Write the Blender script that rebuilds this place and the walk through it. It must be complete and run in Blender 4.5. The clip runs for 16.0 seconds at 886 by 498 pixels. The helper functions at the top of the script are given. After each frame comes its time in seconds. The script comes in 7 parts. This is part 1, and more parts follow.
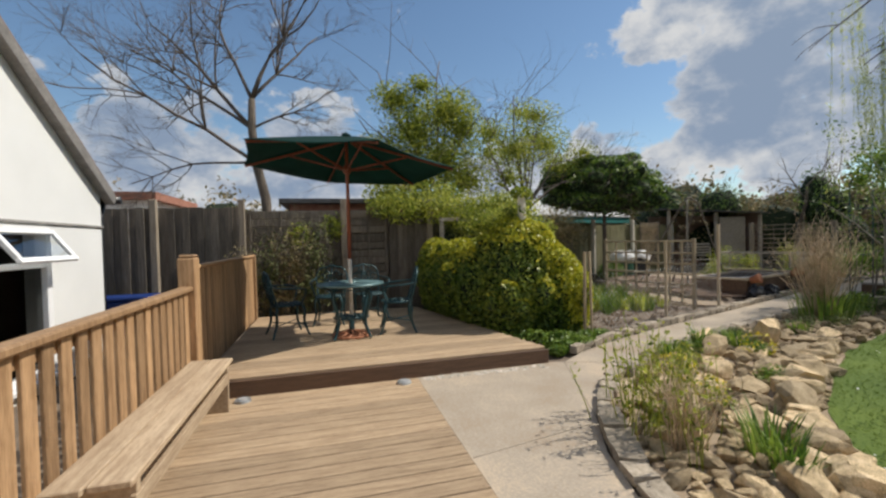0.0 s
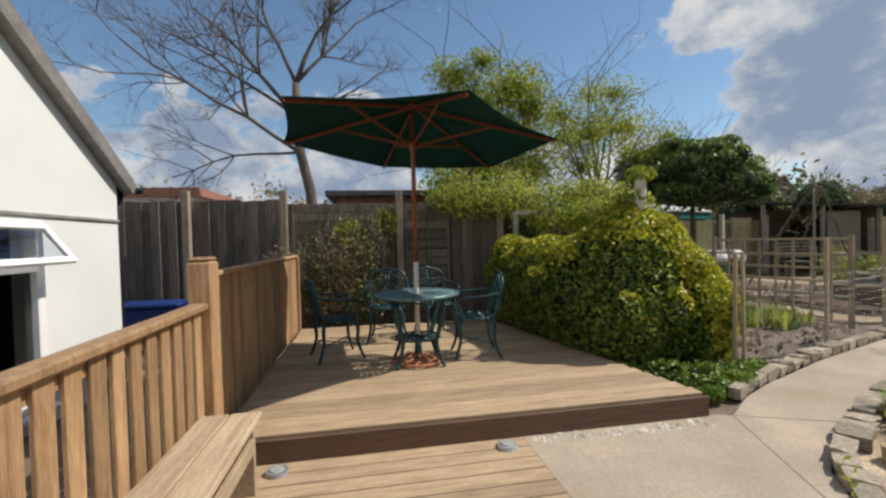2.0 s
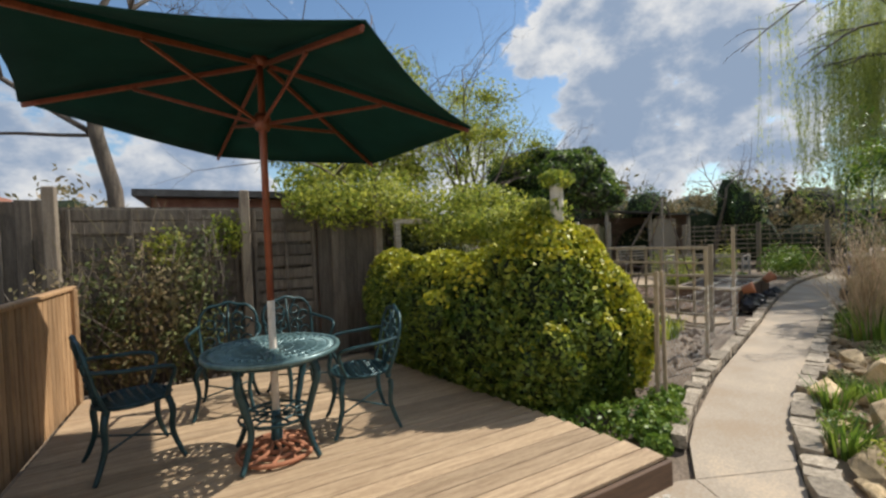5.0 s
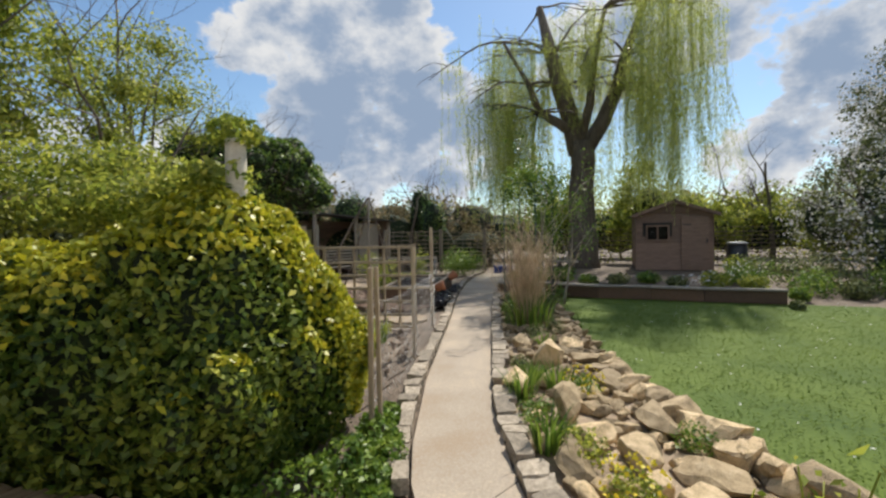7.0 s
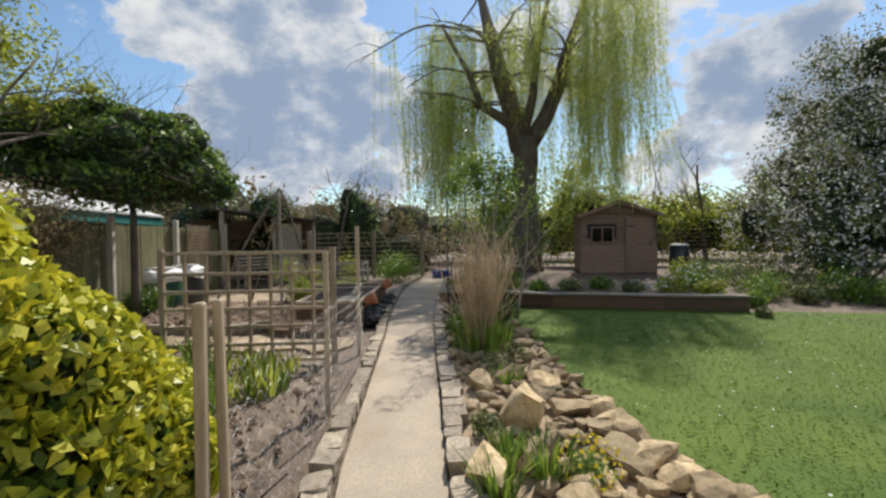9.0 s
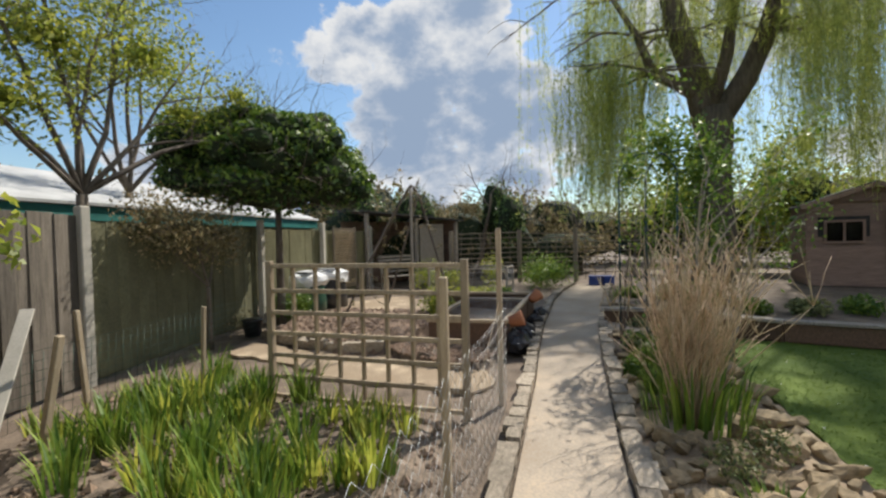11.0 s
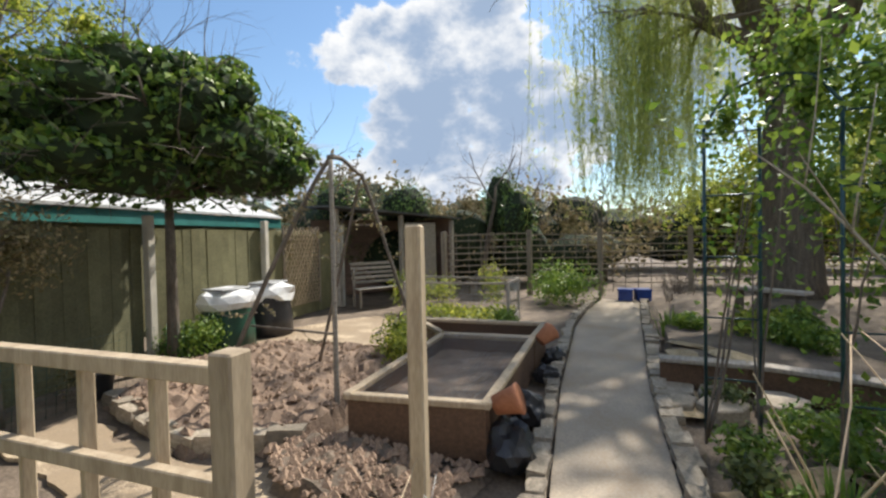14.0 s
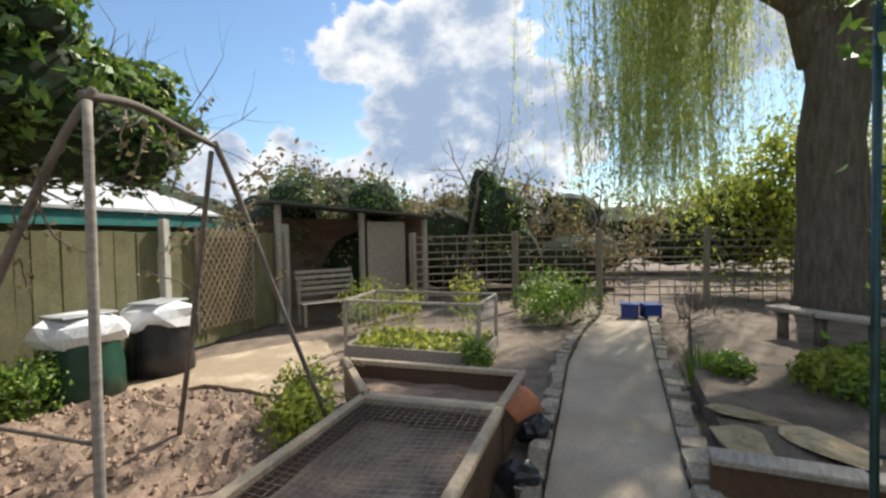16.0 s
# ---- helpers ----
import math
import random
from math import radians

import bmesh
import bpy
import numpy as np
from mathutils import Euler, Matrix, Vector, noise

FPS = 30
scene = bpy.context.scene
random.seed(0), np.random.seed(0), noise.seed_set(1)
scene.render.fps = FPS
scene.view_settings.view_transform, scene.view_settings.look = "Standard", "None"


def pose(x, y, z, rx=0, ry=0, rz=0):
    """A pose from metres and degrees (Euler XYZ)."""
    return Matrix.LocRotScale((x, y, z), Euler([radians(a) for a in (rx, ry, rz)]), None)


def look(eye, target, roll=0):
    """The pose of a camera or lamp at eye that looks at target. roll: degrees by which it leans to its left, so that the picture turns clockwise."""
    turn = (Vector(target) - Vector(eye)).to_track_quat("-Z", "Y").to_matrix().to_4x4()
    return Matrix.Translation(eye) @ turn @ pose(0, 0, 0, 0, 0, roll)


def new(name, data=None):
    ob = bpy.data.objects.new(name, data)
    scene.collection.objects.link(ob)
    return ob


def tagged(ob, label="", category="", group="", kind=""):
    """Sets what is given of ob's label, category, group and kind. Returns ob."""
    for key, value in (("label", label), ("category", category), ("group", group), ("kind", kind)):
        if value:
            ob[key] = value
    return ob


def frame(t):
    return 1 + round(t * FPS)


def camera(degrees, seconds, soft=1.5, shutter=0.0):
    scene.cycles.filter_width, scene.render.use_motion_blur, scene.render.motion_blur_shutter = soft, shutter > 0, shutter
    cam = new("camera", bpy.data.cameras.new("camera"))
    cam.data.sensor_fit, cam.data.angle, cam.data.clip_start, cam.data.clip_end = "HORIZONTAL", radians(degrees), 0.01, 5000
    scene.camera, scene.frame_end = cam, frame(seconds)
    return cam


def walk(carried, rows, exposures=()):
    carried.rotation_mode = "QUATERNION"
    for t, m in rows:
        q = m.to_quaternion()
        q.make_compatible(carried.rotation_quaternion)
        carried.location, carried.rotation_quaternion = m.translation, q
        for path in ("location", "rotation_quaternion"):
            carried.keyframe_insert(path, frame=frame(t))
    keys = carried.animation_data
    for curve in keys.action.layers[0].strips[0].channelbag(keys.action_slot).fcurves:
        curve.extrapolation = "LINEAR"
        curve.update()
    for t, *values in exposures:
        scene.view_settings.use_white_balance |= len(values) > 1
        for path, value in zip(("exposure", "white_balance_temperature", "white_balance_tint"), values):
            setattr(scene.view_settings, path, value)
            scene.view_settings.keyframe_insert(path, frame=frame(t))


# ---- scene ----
cam = camera(92.6, 16.0, soft=2.5)
ROWS = [
    (0, 0.001, 0.002, 1.462, -15.32, -1.30, 1.49),
    (0.5, -0.005, 0.312, 1.452, -13.41, -1.39, 1.48),
    (1, -0.072, 0.688, 1.450, -11.46, -1.40, 1.46),
    (1.5, -0.129, 1.071, 1.405, -10.73, -1.24, 1.44),
    (2, -0.182, 1.475, 1.458, -9.91, -1.35, 1.48),
    (2.5, -0.255, 1.783, 1.530, -9.26, -1.42, 1.36),
    (3, -0.315, 2.059, 1.657, -9.56, -1.12, 1.38),
    (3.2, -0.324, 2.130, 1.672, -10.89, -1.01, 1.33),
    (5.3, 0.014, 2.851, 1.601, -34.51, -1.61, 2.11),
    (5.5, 0.051, 2.910, 1.598, -39.19, -1.74, 2.08),
    (6, 0.238, 3.020, 1.565, -50.14, -1.87, 2.31),
    (6.5, 0.555, 3.267, 1.484, -60.02, -1.63, 0.91),
    (7, 0.871, 3.481, 1.451, -66.47, -1.58, 0.92),
    (7.5, 1.163, 3.614, 1.447, -72.25, -1.45, 1.14),
    (8, 1.602, 3.748, 1.384, -75.66, -1.56, 1.14),
    (8.5, 1.958, 3.865, 1.389, -76.03, -1.44, 1.03),
    (9, 2.318, 4.046, 1.442, -75.25, -1.43, 0.89),
    (9.5, 2.605, 4.181, 1.450, -70.46, -1.46, 0.73),
    (10, 2.997, 4.291, 1.520, -63.60, -1.60, 1.08),
    (10.2, 3.121, 4.366, 1.517, -60.95, -1.54, 1.10),
    (12.3, 4.894, 5.205, 1.573, -54.21, -1.36, 1.45),
    (12.5, 5.052, 5.265, 1.569, -54.24, -1.40, 1.40),
    (13, 5.526, 5.401, 1.564, -54.18, -1.35, 1.37),
    (13.5, 5.947, 5.555, 1.555, -53.96, -1.33, 1.51),
    (14, 6.349, 5.700, 1.576, -53.79, -1.31, 1.33),
    (14.5, 6.834, 5.860, 1.614, -53.95, -1.33, 1.10),
    (15, 7.248, 6.002, 1.609, -54.14, -1.38, 1.30),
    (15.5, 7.693, 6.179, 1.646, -54.39, -1.44, 1.18),
    (16, 8.189, 6.318, 1.659, -54.45, -1.54, 1.10),
]
walk(cam, [(t, pose(x, y, z, 90 + pitch, roll, yaw)) for t, x, y, z, yaw, pitch, roll in ROWS],
     exposures=[(0, -0.12), (3.2, -0.08), (5.5, 0.12), (10, 0.12), (13, 0.36), (14.5, 0.5), (16, 0.52)])

# ---- daylight: a spring sky with broken cumulus, one sun ----
SUN_AZ, SUN_EL = radians(-4), radians(48.6)      # azimuth from +x towards +y
sun_dir = Vector((math.cos(SUN_AZ) * math.cos(SUN_EL), math.sin(SUN_AZ) * math.cos(SUN_EL), math.sin(SUN_EL)))
sun = new("sun", bpy.data.lights.new("sun", "SUN"))
sun.data.energy, sun.data.angle, sun.data.color = 5.0, radians(0.8), (1.0, 0.94, 0.84)
sun.matrix_world = look(sun_dir * 60, (0, 0, 0))

world = bpy.data.worlds.new("world")
scene.world = world
world.use_nodes = True
wt = world.node_tree
wt.nodes.clear()


def wnode(kind, operation=None, data_type=None, interpolation_type=None):
    n = wt.nodes.new(kind)
    if operation:
        n.operation = operation
    if data_type:
        n.data_type = data_type
    if interpolation_type:
        n.interpolation_type = interpolation_type
    return n


def wlink(a, b, i=0, o=0):
    wt.links.new(a.outputs[o], b.inputs[i])


sky = wnode("ShaderNodeTexSky")
sky.sky_type, sky.sun_disc, sky.sun_elevation, sky.sun_rotation = "NISHITA", False, SUN_EL, math.pi / 2 - SUN_AZ
sky.air_density, sky.dust_density, sky.ozone_density = 1.15, 0.3, 3.0
coord = wnode("ShaderNodeTexCoord")


def lump(direction, size):
    """A soft lobe round a direction of the sky, where a cloud stands."""
    dot = wnode("ShaderNodeVectorMath", operation="DOT_PRODUCT")
    d = Vector(direction).normalized()
    dot.inputs[1].default_value = d
    wlink(coord, dot)
    rng = wnode("ShaderNodeMapRange")
    rng.inputs[1].default_value, rng.inputs[2].default_value = math.cos(size), 1.0
    wt.links.new(dot.outputs["Value"], rng.inputs[0])
    return rng


def bearing(deg, el):
    return (math.sin(radians(-deg)) * math.cos(radians(el)), math.cos(radians(-deg)) * math.cos(radians(el)), math.sin(radians(el)))


CLOUDS = [(-52, 17, 0.20), (-62, 20, 0.15), (-44, 24, 0.12), (-70, 14, 0.14), (-58, 28, 0.14), (-50, 25, 0.15), (-60, 11, 0.10), (-48, 10, 0.10), (-42, 7, 0.10), (-54, 6, 0.10), (-66, 7, 0.11), (-57, 14, 0.17), (-62, 14, 0.16), (-53, 12, 0.16), (-66, 17, 0.14), (-57, 22, 0.16), (-112, 14, 0.2), (-124, 9, 0.2), (-104, 8, 0.12), (2, 9, 0.20), (18, 8, 0.22), (36, 10, 0.22),
          (-25, 7, 0.15), (-88, 22, 0.16), (-98, 28, 0.2), (-36, 8, 0.13), (160, 30, 0.5), (90, 20, 0.35), (-150, 25, 0.35),
          # last row: out-of-view clouds added to raise the fill light in the shade
          (60, 45, 0.3), (110, 50, 0.32), (-130, 48, 0.3), (180, 62, 0.3), (20, 62, 0.26), (-60, 70, 0.22), (130, 12, 0.3), (-175, 10, 0.3)]
total = None
for deg, el, size in CLOUDS:
    one = lump(bearing(deg, el), size)
    if total is None:
        total = one
    else:
        add = wnode("ShaderNodeMath", operation="MAXIMUM")
        wlink(total, add), wlink(one, add, 1)
        total = add
big = wnode("ShaderNodeTexNoise")
big.inputs["Scale"].default_value, big.inputs["Detail"].default_value, big.inputs["Roughness"].default_value = 9.0, 10.0, 0.58
stretch = wnode("ShaderNodeVectorMath", operation="MULTIPLY")
stretch.inputs[1].default_value = (1, 1, 1.5)
wlink(coord, stretch), wlink(stretch, big)
sum1 = wnode("ShaderNodeMath", operation="MULTIPLY_ADD")
sum1.inputs[1].default_value = 0.52
bulge = wnode("ShaderNodeMath", operation="MULTIPLY")
bulge.inputs[1].default_value = 1.3
wlink(big, bulge)
wlink(total, sum1), wlink(bulge, sum1, 2)
mask = wnode("ShaderNodeMapRange", interpolation_type="SMOOTHSTEP")
mask.inputs[1].default_value, mask.inputs[2].default_value = 0.82, 0.95
wlink(sum1, mask)
shade = wnode("ShaderNodeMapRange", interpolation_type="SMOOTHSTEP")
shade.inputs[1].default_value, shade.inputs[2].default_value = 0.40, 0.94
puff = wnode("ShaderNodeTexNoise")
puff.inputs["Scale"].default_value, puff.inputs["Detail"].default_value, puff.inputs["Roughness"].default_value = 8.0, 10.0, 0.62
wlink(stretch, puff)
thick = wnode("ShaderNodeMath", operation="SUBTRACT")
thick.inputs[1].default_value = 0.92
wlink(sum1, thick)
fold = wnode("ShaderNodeMath", operation="MULTIPLY_ADD")
fold.inputs[1].default_value = 0.95
wlink(puff, fold), wlink(thick, fold, 2)
# the undersides of the tall clouds are greyer
zed = wnode("ShaderNodeSeparateXYZ")
wlink(coord, zed)
lower = wnode("ShaderNodeMapRange", interpolation_type="SMOOTHSTEP")
lower.inputs[1].default_value, lower.inputs[2].default_value, lower.inputs[3].default_value, lower.inputs[4].default_value = 0.14, 0.25, 0.06, 0.19
upper = wnode("ShaderNodeMapRange", interpolation_type="SMOOTHSTEP")
upper.inputs[1].default_value, upper.inputs[2].default_value, upper.inputs[3].default_value, upper.inputs[4].default_value = 0.30, 0.48, 0.0, 0.24
wlink(zed, lower, 0, 2), wlink(zed, upper, 0, 2)
under = wnode("ShaderNodeMath", operation="SUBTRACT")
wlink(lower, under), wlink(upper, under, 1)
fold2 = wnode("ShaderNodeMath", operation="ADD")
wlink(fold, fold2), wlink(under, fold2, 1)
wlink(fold2, shade)
cloudcol = wnode("ShaderNodeMix", data_type="RGBA")
cloudcol.inputs[6].default_value, cloudcol.inputs[7].default_value = (7.3, 7.35, 7.4, 1), (2.7, 3.5, 4.8, 1)
wlink(shade, cloudcol)
mixsky = wnode("ShaderNodeMix", data_type="RGBA")
blue = wnode("ShaderNodeVectorMath", operation="MULTIPLY")
blue.inputs[1].default_value = (1.16, 1.22, 1.22)
wlink(sky, blue)
wlink(mask, mixsky), wlink(blue, mixsky, 6)
wt.links.new(cloudcol.outputs[2], mixsky.inputs[7])
bg = wnode("ShaderNodeBackground")
bg.inputs[1].default_value = 0.10
wt.links.new(mixsky.outputs[2], bg.inputs[0])
wout = wnode("ShaderNodeOutputWorld")
wlink(bg, wout)

# ---- materials ----
def mat(name, c1, c2, rough=0.8, scale=8.0, fine=60.0, bump=0.3, metal=0.0, grain=None, rand=0.12, dist=0.01, trans=0.0, stain=None, island=False):
    """Two noises mix two colours; a fine one roughens the surface. grain: stretch of the noise, by axis. rand: change from piece to piece."""
    m = bpy.data.materials.new(name)
    m.use_nodes = True
    nt = m.node_tree
    b = nt.nodes["Principled BSDF"]
    b.inputs["Metallic"].default_value = metal
    tc = nt.nodes.new("ShaderNodeTexCoord")
    mp = nt.nodes.new("ShaderNodeMapping")
    nt.links.new(tc.outputs["Object"], mp.inputs["Vector"])
    if grain:
        mp.inputs["Scale"].default_value = grain
    info = nt.nodes.new("ShaderNodeObjectInfo")
    shift = nt.nodes.new("ShaderNodeMath")
    shift.operation = "MULTIPLY"
    shift.inputs[1].default_value = 37.0
    nt.links.new(info.outputs["Random"], shift.inputs[0])
    nt.links.new(shift.outputs[0], mp.inputs["Location"])
    n1 = nt.nodes.new("ShaderNodeTexNoise")
    n1.inputs["Scale"].default_value, n1.inputs["Detail"].default_value = scale, 6
    n2 = nt.nodes.new("ShaderNodeTexNoise")
    n2.inputs["Scale"].default_value, n2.inputs["Detail"].default_value = fine, 4
    for n in (n1, n2):
        nt.links.new(mp.outputs[0], n.inputs["Vector"])
    mixn = nt.nodes.new("ShaderNodeMath")
    mixn.operation = "MULTIPLY_ADD"
    mixn.inputs[1].default_value = 0.45
    nt.links.new(n2.outputs[0], mixn.inputs[0])
    half = nt.nodes.new("ShaderNodeMath")
    half.operation = "MULTIPLY"
    half.inputs[1].default_value = 0.55
    nt.links.new(n1.outputs[0], half.inputs[0])
    nt.links.new(half.outputs[0], mixn.inputs[2])
    ramp = nt.nodes.new("ShaderNodeValToRGB")
    ramp.color_ramp.elements[0].position, ramp.color_ramp.elements[1].position = 0.36, 0.64
    ramp.color_ramp.elements[0].color, ramp.color_ramp.elements[1].color = (*c1, 1), (*c2, 1)
    if stain:
        e = ramp.color_ramp.elements.new(0.5)
        e.color = (*stain, 1)
    nt.links.new(mixn.outputs[0], ramp.inputs[0])
    hsv = nt.nodes.new("ShaderNodeHueSaturation")
    var = nt.nodes.new("ShaderNodeMapRange")
    var.inputs[3].default_value, var.inputs[4].default_value = 1 - rand * 1.6, 1 + rand * 1.6
    src = info.outputs["Random"]
    if island:
        geo = nt.nodes.new("ShaderNodeNewGeometry")
        src = geo.outputs["Random Per Island"]
    nt.links.new(src, var.inputs[0])
    nt.links.new(var.outputs[0], hsv.inputs["Value"])
    if island:
        hue = nt.nodes.new("ShaderNodeMapRange")
        hue.inputs[3].default_value, hue.inputs[4].default_value = 0.5 + rand * 0.09, 0.5 - rand * 0.09
        nt.links.new(src, hue.inputs[0])
        nt.links.new(hue.outputs[0], hsv.inputs["Hue"])
    nt.links.new(ramp.outputs[0], hsv.inputs["Color"])
    nt.links.new(hsv.outputs[0], b.inputs["Base Color"])
    rr = nt.nodes.new("ShaderNodeMapRange")
    rr.inputs[3].default_value, rr.inputs[4].default_value = max(rough - 0.12, 0.05), min(rough + 0.1, 1)
    nt.links.new(n2.outputs[0], rr.inputs[0])
    nt.links.new(rr.outputs[0], b.inputs["Roughness"])
    if bump:
        bp = nt.nodes.new("ShaderNodeBump")
        bp.inputs["Strength"].default_value, bp.inputs["Distance"].default_value = bump, dist
        nt.links.new(mixn.outputs[0], bp.inputs["Height"])
        nt.links.new(bp.outputs[0], b.inputs["Normal"])
    if trans:
        tr = nt.nodes.new("ShaderNodeBsdfTranslucent")
        nt.links.new(hsv.outputs[0], tr.inputs[0])
        mx = nt.nodes.new("ShaderNodeMixShader")
        mx.inputs[0].default_value = trans
        nt.links.new(b.outputs[0], mx.inputs[1])
        nt.links.new(tr.outputs[0], mx.inputs[2])
        nt.links.new(mx.outputs[0], nt.nodes["Material Output"].inputs[0])
    return m


